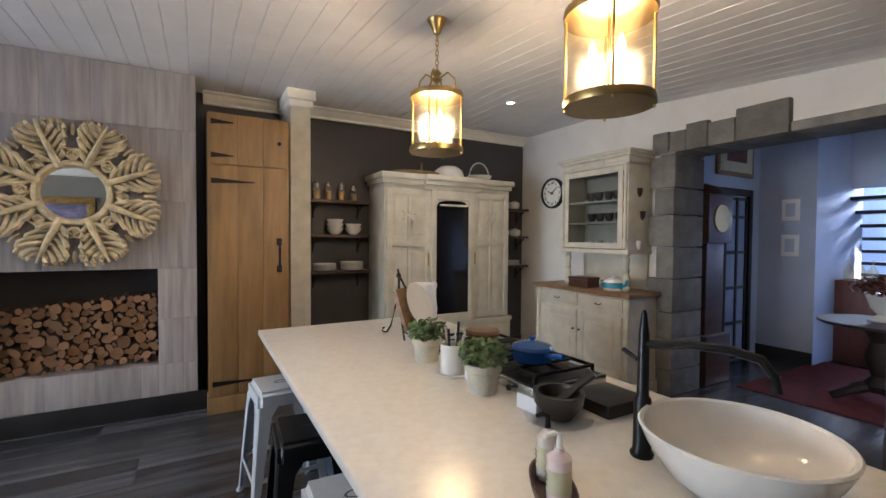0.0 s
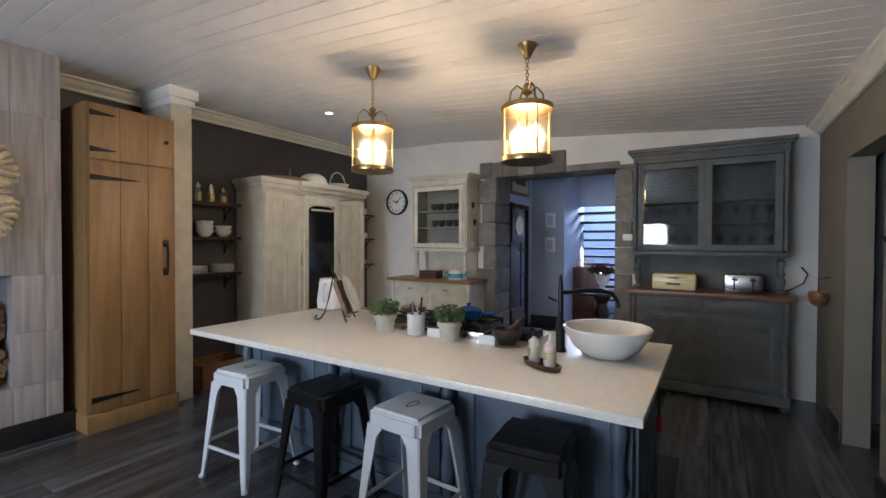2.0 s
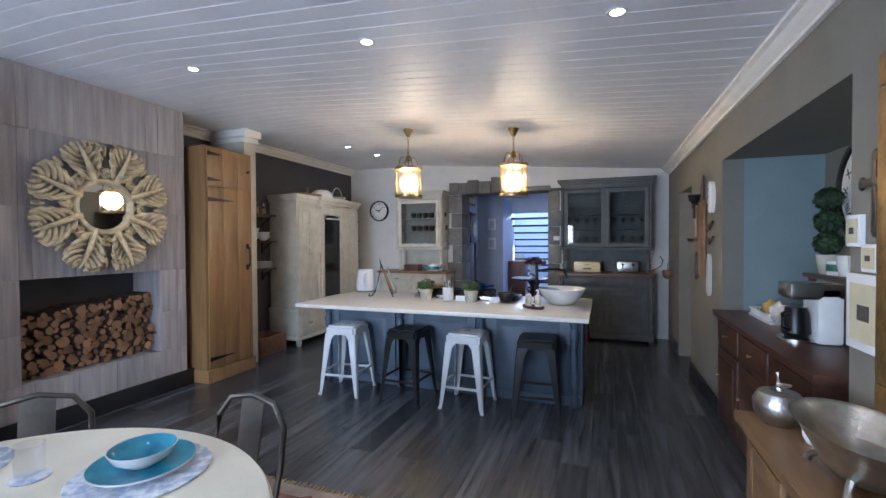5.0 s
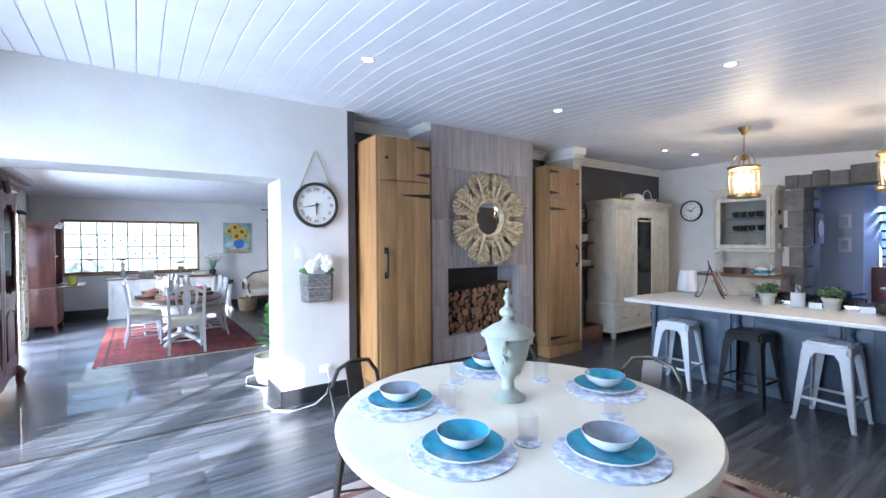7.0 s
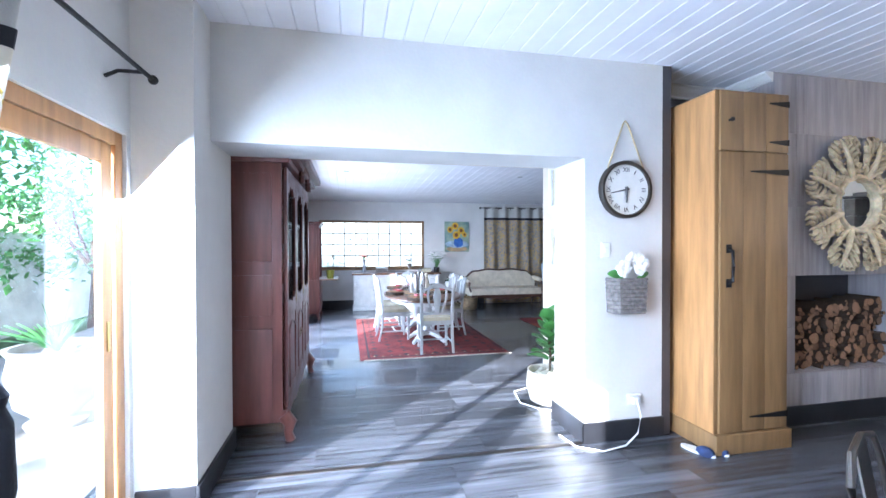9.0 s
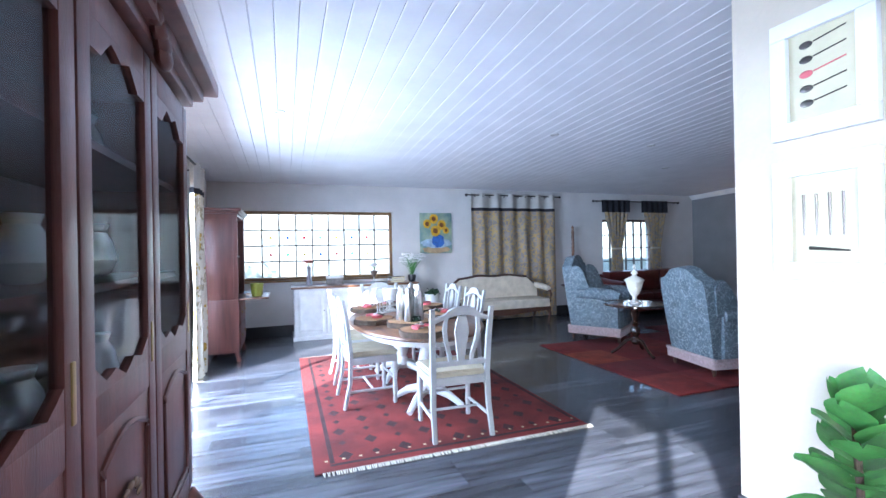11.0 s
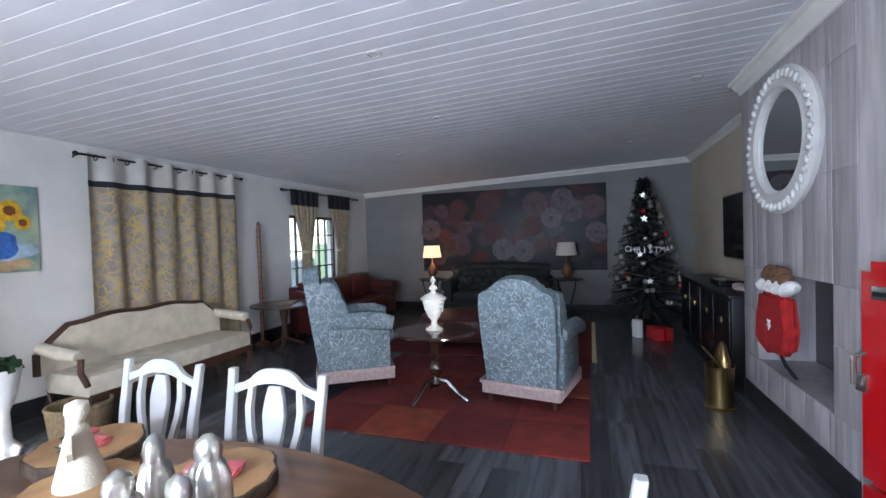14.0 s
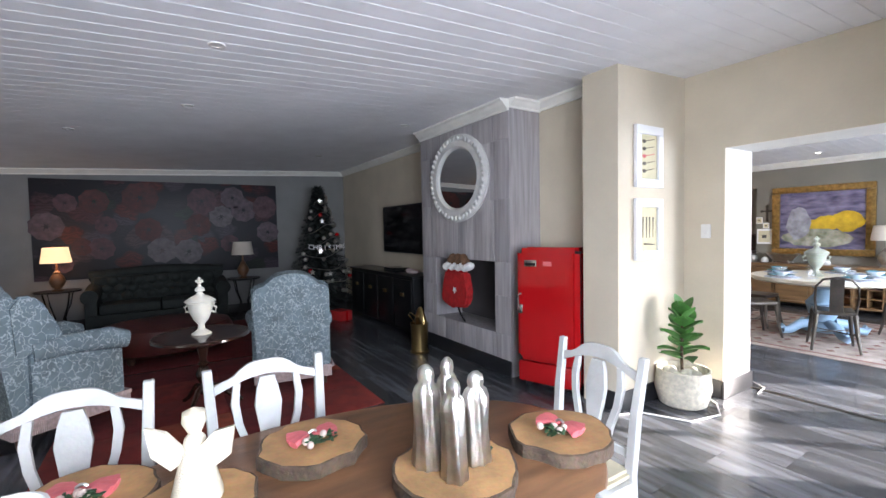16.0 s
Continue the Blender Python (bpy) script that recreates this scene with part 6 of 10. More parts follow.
cr = thing("wall_cross", "small dark ornamental cross on the wall", "cross", pose(-1.43, -0.779, 1.66, 0, 0, 180))
b = box(B(), -0.016, 0.016, -0.014, 0, -0.14, 0.12, 0.004)
box(b, -0.085, 0.085, -0.0145, -0.001, 0.015, 0.045, 0.004)
part("cross", b, GUN, cr)
for x, z in ((-0.085, 0.03), (0.085, 0.03), (0, 0.12), (0, -0.14)):
    part("cross_end", ball(B(), (x, -0.008, z), 0.026, 1, 0.3, 1, 10), GUN, cr)
for x, z, w, h in ((-1.31, 1.52, 0.05, 0.06), (-1.42, 1.42, 0.05, 0.05), (-1.395, 1.22, 0.125, 0.14)):
    t = thing("small_frame", "small pale framed picture on the olive wall", "picture", pose(x, -0.779, z, 0, 0, 180), "small frames on the wall")
    part("frame", box(B(), -w, w, -0.02, -0.001, -h, h, 0.004), FRAMEWHITE, t)
    part("print", box(B(), -w * 0.75, w * 0.75, -0.0225, -0.0205, -h * 0.75, h * 0.75), PAPER, t)
    part("drawing", box(B(), -w * 0.3, w * 0.3, -0.0245, -0.0228, -h * 0.2, h * 0.2), INK, t)
def table_lamp(m, base_mat, shade_mat, label, name="table_lamp"):
    t = thing(name, label, "lamp", m)
    part("base", lathe(B(), [(0.07, 0), (0.075, 0.01), (0.04, 0.03), (0.08, 0.08), (0.10, 0.14), (0.08, 0.21), (0.04, 0.26), (0.05, 0.275), (0.02, 0.30), (0.012, 0.40)], 26), base_mat, t)
    b = B()
    rg_ = [[b.verts.new((r * math.cos(2 * math.pi * k / 36), r * math.sin(2 * math.pi * k / 36), z)) for k in range(36)] for r, z in ((0.185, 0.42), (0.15, 0.65), (0.147, 0.65), (0.182, 0.42))]
    for p, q in zip(rg_, rg_[1:] + rg_[:1]):
        for k in range(36):
            b.faces.new((p[k], p[(k + 1) % 36], q[(k + 1) % 36], q[k]))
    part("shade", b, shade_mat, t)
    part("stem", tube(B(), [(0, 0, 0.39), (0, 0, 0.62)], 0.006), BRASS, t)
    return t


table_lamp(pose(-3.08, -0.585, 0.75), SILVER, SHADE_OFF, "silver table lamp with a cream shade on the sideboard")
t = thing("silver_apple", "polished silver apple ornament on the sideboard", "ornament", pose(-1.29, -0.54, 0.75))
part("apple", lathe(B(), [(0.02, 0.004), (0.055, 0.0), (0.085, 0.04), (0.09, 0.085), (0.07, 0.125), (0.03, 0.135), (0.008, 0.12), (0.0, 0.118)], 26), SILVER, t)
part("stalk", tube(B(), [(0, 0, 0.12), (0.005, 0, 0.16), (0.02, 0, 0.20)], 0.008), SILVER, t)
b = B()
ball(b, (-0.05, 0, 0.165), 0.05, 1, 0.5, 0.15, 10, Matrix.Rotation(0.4, 4, "Y"))
part("leaf", b, SILVER, t)
t = thing("silver_bowl", "ornate oval silver bowl on scroll feet", "bowl", pose(-1.74, -0.605, 0.75))
part("bowl", lathe(B(), [(0.08, 0.03), (0.11, 0.05), (0.15, 0.11), (0.19, 0.17), (0.20, 0.175), (0.18, 0.165), (0.13, 0.09), (0, 0.05)], 40, sx=1.3, sy=0.8), SILVER, t)
for sx in (-1, 1):
    for sy in (-1, 1):
        part("foot", tube(B(), [(sx * 0.09, sy * 0.06, 0.05), (sx * 0.12, sy * 0.08, 0.03), (sx * 0.13, sy * 0.085, 0.008)], [0.012, 0.01, 0.012], 8), SILVER, t)
for x, lab, mat in ((-2.35, "small white ceramic house on the sideboard", CERAMIC), (-1.46, "small white ceramic bird on the sideboard", CERAMIC)):
    t = thing("ornament", lab, "ornament", pose(x, -0.62, 0.75))
    part("base", lathe(B(), [(0.05, 0), (0.06, 0.02), (0.06, 0.05), (0.03, 0.09), (0.0, 0.10)], 16), mat, t)

# niche buffet
bf = thing("buffet", "dark-stained wooden buffet with an upper shelf in the niche", "buffet")
part("top", box(B(), -1.15, 0.70, -1.43, -0.70, 0.88, 0.92, 0.006), DARKWOOD, bf)
part("body", box(B(), -1.10, 0.66, -1.42, -0.75, 0.06, 0.88, 0.004), DARKWOOD, bf)
for k in range(3):
    x0 = -1.08 + 0.58 * k
    d = part("drawer", box(B(), x0 + 0.02, x0 + 0.55, -0.75, -0.735, 0.68, 0.85, 0.005), DARKWOOD, bf)
    knob(d, x0 + 0.285, -0.735, 0.765, BRASS, -0.014)
    panel = box(B(), x0 + 0.02, x0 + 0.55, -0.75, -0.735, 0.12, 0.65, 0.005)
    box(panel, x0 + 0.09, x0 + 0.48, -0.736, -0.725, 0.19, 0.58, 0.008)
    d = part("door", panel, DARKWOOD, bf)
    knob(d, x0 + 0.5, -0.735, 0.42, BRASS, -0.012)
for x in (-1.05, 0.61):
    for y in (-1.38, -0.79):
        part("foot", lathe(B(), [(0.025, 0), (0.04, 0.025), (0.03, 0.062)], 12, (x, y, 0)), DARKWOOD, bf)
part("gallery_shelf", box(B(), -1.05, 0.45, -1.43, -1.22, 1.22, 1.25, 0.004), DARKWOOD, bf)
part("gallery_back", box(B(), -1.05, 0.45, -1.445, -1.432, 0.92, 1.24), DARKWOOD, bf)
for x in (-1.0, 0.40):
    part("gallery_post", turned_leg(B(), x, -1.26, 0.92, 1.22, 0.025), DARKWOOD, bf)
t = thing("topiary", "three-ball topiary in a pale pot on the shelf", "topiary", pose(0.33, -1.32, 1.25))
part("pot", lathe(B(), [(0.045, 0), (0.05, 0.01), (0.065, 0.13), (0.055, 0.13), (0, 0.12)], 20), TERRA, t)
part("stem", tube(B(), [(0, 0, 0.11), (0, 0, 0.55)], 0.008), BARK, t)
rt = random.Random(2)
for z in (0.21, 0.36, 0.51):
    b = B()
    for _ in range(420):
        v = Vector((rt.gauss(0, 1), rt.gauss(0, 1), rt.gauss(0, 1))).normalized()
        c = v * 0.078 * rt.uniform(0.8, 1.08) + Vector((0, 0, z))
        q = v.to_track_quat("Z", "Y").to_matrix() @ Euler((rt.uniform(-0.7, 0.7), rt.uniform(-0.7, 0.7), rt.uniform(0, 6))).to_matrix()
        b.faces.new([b.verts.new(c + q @ Vector(p) * 0.016) for p in ((-1, 0, 0), (0, 0.6, 0.1), (1, 0, 0), (0, -0.6, 0.1))])
    ball(b, (0, 0, z), 0.066, seg=12)
    part("leaf_ball", b, LEAF2, t)
for x in (0.02, -0.12, -0.26):
    crock("white_mug", [(0.035, 0), (0.04, 0.006), (0.05, 0.06), (0.055, 0.13), (0.05, 0.13), (0.04, 0.02), (0, 0.015)], CERAMIC, "tall white mug on the niche shelf", "mug", x, -1.30, 1.252, "mugs on the niche shelf")
t = thing("tin", "white tin with a green label on the niche shelf", "tin", pose(0.16, -1.30, 1.252))
part("tin", lathe(B(), [(0.05, 0), (0.052, 0.004), (0.052, 0.09), (0.05, 0.095), (0, 0.096)], 22), CERAMIC, t)
part("label", lathe(B(), [(0.0522, 0.025), (0.053, 0.026), (0.053, 0.07), (0.0522, 0.071)], 22), M("green_label", (0.03, 0.16, 0.09), 0.5), t)
t = thing("cup_tray", "white fretwork tray with small lidded pots", "tray", pose(0.28, -1.02, 0.92))
part("tray", box(B(), -0.22, 0.22, -0.11, 0.11, 0.0, 0.01, 0.002), WHITE_PAINT, t)
for x0, x1, y0, y1 in ((-0.22, 0.22, 0.10, 0.11), (-0.22, 0.22, -0.11, -0.10), (-0.22, -0.21, -0.10, 0.10), (0.21, 0.22, -0.10, 0.10)):
    b = box(B(), x0, x1, y0, y1, 0.0105, 0.02)
    box(b, x0, x1, y0, y1, 0.055, 0.065)
    n = 10
    for k in range(n):
        if x1 - x0 > 0.1:
            box(b, x0 + (x1 - x0) * k / n, x0 + (x1 - x0) * k / n + 0.012, y0 + 0.001, y1 - 0.001, 0.019, 0.056)
        else:
            box(b, x0 + 0.001, x1 - 0.001, y0 + (y1 - y0) * k / n, y0 + (y1 - y0) * k / n + 0.008, 0.019, 0.056)
    part("fret_side", b, WHITE_PAINT, t)
for x, mat in ((-0.15, CERAMIC), (-0.02, CERAMIC), (0.13, M("mustard_glaze", (0.5, 0.32, 0.08), 0.3))):
    crock("lidded_pot", [(0.04, 0), (0.05, 0.01), (0.055, 0.07), (0.05, 0.085), (0.02, 0.10), (0.012, 0.115), (0, 0.12)], mat, "small lidded ceramic pot in the fretwork tray", "pot", 0.28 + x, -1.02, 0.931, "pots in the tray")
t = thing("ribbed_jar", "large ribbed glass jar with a lid on the buffet", "jar", pose(-0.10, -0.98, 0.92))
part("jar", lathe(B(), [(0.08, 0), (0.10, 0.01), (0.11, 0.08), (0.10, 0.15), (0.085, 0.165), (0.08, 0.165), (0.095, 0.14), (0.105, 0.08), (0.09, 0.015), (0, 0.012)], 28), GLASS, t)
part("lid", lathe(B(), [(0.09, 0.168), (0.08, 0.19), (0.02, 0.205), (0.025, 0.23), (0, 0.24)], 24), GLASS, t)
t = thing("coffee_maker", "cream and chrome filter coffee maker", "coffee maker", pose(-0.42, -0.95, 0.92))
part("body", box(B(), -0.10, 0.10, -0.12, 0.0, 0.0, 0.32, 0.025), CERAMIC, t)
part("head", box(B(), -0.10, 0.10, -0.121, 0.12, 0.24, 0.33, 0.02), STEEL, t)
part("hotplate", lathe(B(), [(0.09, 0.0), (0.09, 0.02), (0, 0.021)], 20, (0, 0.06, 0)), STEEL, t)
part("jug", lathe(B(), [(0.05, 0.022), (0.07, 0.05), (0.06, 0.15), (0.05, 0.19), (0, 0.195)], 20, (0, 0.06, 0)), BLACK, t)
part("handle", tube(B(), [(-0.05, 0.11, 0.17), (-0.08, 0.15, 0.16), (-0.08, 0.15, 0.09), (-0.06, 0.11, 0.07)], 0.010), BLACK, t)

# wall of old kitchen tools (south wall)
def hung(name, label, cat, x, z, build, rz=180):
    t = thing(name, label, cat, pose(x, -0.778, z, 0, 0, rz))
    build(t)
    return t


def f_board(t):
    part("blade", box(B(), -0.125, 0.125, -0.03, -0.008, -0.72, 0.0, 0.015), BUFFWOOD, t)
    part("grip", lathe(B(), [(0.022, -0.02), (0.016, 0.05), (0.02, 0.12), (0.014, 0.20), (0.008, 0.24)], 12, (0, -0.018, 0)), DARKWOOD, t)


hung("bread_paddle", "long brown wooden bread paddle hung on the wall", "paddle", 1.38, 1.86, f_board)
def f_scale(t):
    part("dial", lathe(B(), [(0.14, 0.0), (0.14, 0.03), (0.12, 0.04), (0, 0.042)], 30, m=Matrix.Rotation(radians(90), 4, "X") @ Matrix.Diagonal((0.62, 1, 1, 1))), CERAMIC, t)
    for z in (-0.07, 0.0, 0.07):
        part("mark", box(B(), -0.015, 0.015, -0.0445, -0.042, z - 0.01, z + 0.01), INK, t)


hung("enamel_dish", "pale oval enamel dish hung on the wall", "dish", 1.02, 1.86, f_scale)
def f_spoon(t):
    b = B()
    ball(b, (-0.03, -0.02, 0), 0.045, 1.2, 0.3, 0.75, 12)
    part("bowl", b, DARKWOOD, t)
    part("shaft", tube(B(), [(0.0, -0.018, 0.005), (0.12, -0.018, 0.04)], 0.010, 8), DARKWOOD, t)


hung("wooden_scoop", "dark wooden scoop hung on the wall", "scoop", 1.08, 1.60, f_spoon, 180)
hung("wooden_scoop", "dark wooden scoop hung on the wall", "scoop", 1.06, 1.47, f_spoon, 180)
def f_wash(t):
    part("board", prism(B(), [(0.07 * math.cos(radians(a)), (0.12 if math.sin(radians(a)) > 0 else -0.12) + 0.07 * math.sin(radians(a))) for a in range(5, 365, 15)], -0.02, -0.002), WHITE_PAINT, t)


hung("paddle_board", "whitewashed rounded board hung on the wall", "board", 1.12, 1.17, f_wash)
def f_ladle(t):
    part("hook_rail", box(B(), -0.05, 0.05, -0.02, -0.002, 0.34, 0.37, 0.004), IRON, t)
    part("shaft", tube(B(), [(0, -0.03, 0.36), (0, -0.03, 0.02)], 0.007, 8), BRASS, t)
    part("bowl", lathe(B(), [(0.0, -0.04), (0.04, -0.03), (0.055, 0.0), (0.05, 0.0), (0.035, -0.022)], 18, (0, -0.06, 0)), STEEL, t)


hung("ladle", "steel and brass ladle hanging from a hook", "ladle", 1.62, 1.50, f_ladle)
def f_grater(t):
    part("plate", lathe(B(), [(0.10, 0.0), (0.11, 0.02), (0.09, 0.03), (0, 0.028)], 24, m=Matrix.Rotation(radians(90), 4, "X") @ Matrix.Diagonal((0.6, 1.3, 1, 1))), STEEL, t)


hung("oval_mould", "dull metal oval mould hanging on the wall", "mould", 1.66, 1.22, f_grater)
def f_mincer(t):
    part("arm", tube(B(), [(-0.10, -0.05, 0.0), (0.0, -0.05, 0.02), (0.08, -0.05, 0.06)], [0.012, 0.02, 0.03], 8), IRON, t)
    part("cup", lathe(B(), [(0.02, 0), (0.05, 0.04), (0.06, 0.09), (0.05, 0.09), (0.02, 0.02)], 16, (0.06, -0.06, 0.02)), IRON, t)
    part("clamp", tube(B(), [(0.0, -0.002, 0.02), (0.0, -0.05, 0.02), (0.0, -0.05, -0.12)], 0.012, 8), IRON, t)


hung("old_mincer", "black iron mincer fixed to the wall", "mincer", 1.60, 1.82, f_mincer)
t = thing("shelf_pot", "small rust-brown pot hanging beside the doorway", "pot", pose(3.30, -0.70, 0.95))
part("pot", lathe(B(), [(0.03, 0), (0.06, 0.03), (0.07, 0.10), (0.06, 0.12), (0, 0.11)], 18), TABLEWOOD, t)
part("hanger", tube(B(), [(0, 0, 0.11), (0, 0.0, 0.22), (0, -0.07, 0.24)], 0.004, 6), IRON, t)
# scullery glimpse
t = thing("white_cabinet", "white scullery cabinet beyond the doorway", "cabinet", pose(2.8, -2.49, 0))
part("body", box(B(), -0.7, 0.6, 0.0, 0.55, 0.0, 0.88, 0.005), WHITE_PAINT, t)
part("counter", box(B(), -0.72, 0.62, -0.0, 0.57, 0.88, 0.91, 0.005), DARKWOOD, t)
for k in range(3):
    d = part("drawer", box(B(), -0.68 + 0.43 * k, -0.27 + 0.43 * k, 0.551, 0.565, 0.10, 0.84, 0.004), WHITE_PAINT, t)
    part("handle", box(B(), -0.52 + 0.43 * k, -0.42 + 0.43 * k, 0.565, 0.58, 0.70, 0.715, 0.003), STEEL, d)

# ---- dining area ----
DX, DY, DZ = -3.82, 8.32, 0.69
rug = thing("dining_rug", "red woven rug with small diamond motifs and pale fringes", "rug")
part("rug_field", box(B(), -4.83, -2.84, 6.97, 10.06, 0.0, 0.010, 0.003), RUGRED, rug)
b = B()
rg = random.Random(15)
for yy in np.arange(7.15, 9.95, 0.20):
    for xx in np.arange(-4.62, -2.95, 0.20):
        s = 0.028 + 0.02 * ((round(yy / 0.2) + round(xx / 0.2)) % 2)
        prism(b, [(xx + s, yy), (xx, yy + s * 1.4), (xx - s, yy), (xx, yy - s * 1.4)], 0.0105, 0.0115, "xy")
for a in ((-4.73, -2.86, 7.03, 7.06), (-4.73, -2.86, 9.97, 10.0), (-4.73, -4.70, 7.07, 9.96), (-2.89, -2.86, 7.07, 9.96)):
    box(b, *a, 0.0105, 0.0115)
part("rug_pattern", b, RUGDARK, rug)
b = B()
for xx in np.arange(-4.76, -2.81, 0.11):
    box(b, xx, xx + 0.02, 7.10, 7.12, 0.0105, 0.0115)
part("border_dashes", b, FRINGE, rug)
b = B()
for y0, d in ((6.972, -1), (10.058, 1)):
    for xx in np.arange(-4.78, -2.81, 0.013):
        tube(b, [(xx, y0, 0.006), (xx + rg.uniform(-0.008, 0.008), y0 + d * 0.045, 0.004)], 0.004, 4)
part("fringe", b, LINEN, rug, kind="stuff")
tb = thing("dining_table", "oval brown wooden dining table on a white pedestal base", "table", pose(DX, DY, 0.0115))
H = DZ - 0.0115
part("tabletop", lathe(B(), [(0.90, H - 0.045), (0.97, H - 0.04), (1.0, H - 0.025), (0.995, H - 0.008), (0.98, H), (0, H)], 72, sx=0.60, sy=1.02), TABLEWOOD, tb)
part("apron", lathe(B(), [(0.80, H - 0.11), (0.82, H - 0.11), (0.82, H - 0.045), (0.0, H - 0.045)], 48, sx=0.60, sy=1.02), WHITE_PAINT, tb)
for yy in (-0.45, 0.45):
    part("pedestal", lathe(B(), [(0.07, 0.10), (0.09, 0.14), (0.05, 0.22), (0.09, 0.34), (0.06, 0.48), (0.10, H - 0.11)], 22, (0, yy, 0)), WHITE_PAINT, tb)
    for k in range(4):
        a = radians(45 + 90 * k)
        part("foot", tube(B(), [(0.05 * math.cos(a), yy + 0.05 * math.sin(a), 0.14), (0.2 * math.cos(a), yy + 0.2 * math.sin(a), 0.10), (0.33 * math.cos(a), yy + 0.33 * math.sin(a), 0.022)], [0.04, 0.034, 0.024], 8), WHITE_PAINT, tb)


def dining_chair(m, s=1.0):
    """Front towards -y."""
    t = thing("dining_chair", "white painted wooden dining chair with splat back and cream seat", "chair", m, "chairs round the dining table")
    b = prism(B(), [(-0.23, -0.22), (0.23, -0.22), (0.21, 0.20), (-0.21, 0.20)], 0.43, 0.475, "xy")
    bmesh.ops.bevel(b, geom=list(b.edges), offset=0.015, segments=2, affect="EDGES")
    part("seat", b, SEATCLOTH, t)
    b = B()
    for x0, x1, y0, y1 in ((-0.22, 0.22, -0.215, -0.19), (-0.20, 0.20, 0.17, 0.195), (-0.225, -0.20, -0.19, 0.19), (0.20, 0.225, -0.19, 0.19)):
        box(b, x0, x1, y0, y1, 0.37, 0.43, 0.003)
    part("seat_frame", b, CHAIR_PAINT, t)
    for sx in (-1, 1):
        part("front_leg", lathe(B(), [(0.016, 0), (0.02, 0.02), (0.016, 0.06), (0.024, 0.12), (0.018, 0.20), (0.027, 0.30), (0.024, 0.37)], 12, (sx * 0.20, -0.195, 0)), CHAIR_PAINT, t)
        pts = [(sx * 0.215, 0.25, 0.0), (sx * 0.21, 0.20, 0.22), (sx * 0.205, 0.19, 0.45), (sx * 0.212, 0.215, 0.70), (sx * 0.222, 0.255, 0.93)]
        b = B()
        rings = []
        for (x, y, z), w in zip(pts, (0.017, 0.019, 0.021, 0.020, 0.018)):
            rings.append([b.verts.new((x + p * w, y + q * w * 0.8, z)) for p, q in ((-1, -1), (1, -1), (1, 1), (-1, 1))])
        for p, q in zip(rings, rings[1:]):
            for k in range(4):
                b.faces.new((p[k], p[(k + 1) % 4], q[(k + 1) % 4], q[k]))
        b.faces.new(rings[0])
        b.faces.new(rings[-1])
        bmesh.ops.bevel(b, geom=list(b.edges), offset=0.004, segments=1, affect="EDGES")
        part("back_post", b, CHAIR_PAINT, t)
    lean = Matrix.Translation((0, 0.19, 0.45)) @ Matrix.Rotation(radians(-7.5), 4, "X") @ Matrix.Translation((0, 0, -0.45))
    def pr(o, nm):
        bb = prism(B(), o, -0.011, 0.011, m=lean)
        bmesh.ops.bevel(bb, geom=list(bb.edges), offset=0.003, segments=1, affect="EDGES")
        part(nm, bb, CHAIR_PAINT, t)
    topc = [(-0.20, 0.86)] + [(-0.20 + 0.4 * q / 16, 0.872 + 0.072 * math.exp(-((q - 8) / 4.9) ** 4)) for q in range(17)] + [(0.20, 0.86)]
    lowc = [(0.20 - 0.4 * q / 10, 0.83 + 0.055 * math.sin(math.pi * q / 10)) for q in range(11)]
    pr(topc + lowc, "top_rail")
    L_ = [(0.028, 0.53), (0.024, 0.58), (0.045, 0.70), (0.055, 0.76), (0.042, 0.83), (0.030, 0.875)]
    pr([(-x, z) for x, z in L_] + [(x, z) for x, z in reversed(L_)], "splat")
    for sx in (-1, 1):
        c = [(0.075, 0.53), (0.085, 0.60), (0.115, 0.70), (0.128, 0.78), (0.115, 0.865)]
        pr([(sx * (x - 0.013), z) for x, z in c] + [(sx * (x + 0.016), z) for x, z in reversed(c)], "side_slat")
    pr([(-0.19, 0.515), (0.19, 0.515), (0.19, 0.55), (-0.19, 0.55)], "lower_rail")
    for sx in (-1, 1):
        part("stretcher", tube(B(), [(sx * 0.20, -0.19, 0.14), (sx * 0.208, 0.21, 0.14)], 0.012, 8), CHAIR_PAINT, t)
    part("cross_stretcher", tube(B(), [(-0.20, 0.0, 0.14), (0.20, 0.0, 0.14)], 0.011, 8), CHAIR_PAINT, t)
    part("front_stretcher", tube(B(), [(-0.19, -0.19, 0.22), (0.19, -0.19, 0.22)], 0.011, 8), CHAIR_PAINT, t)
    return t


Z0 = 0.0116
ch = dining_chair(pose(-3.80, 7.32, Z0, 0, 0, 178))
for x, y, r in ((-3.38, 8.37, -90), (-3.37, 9.01, -91), (-4.28, 8.20, 92), (-4.28, 8.95, 90), (-3.85, 9.50, 0)):
    copy_thing(ch, pose(x, y, Z0, 0, 0, r))


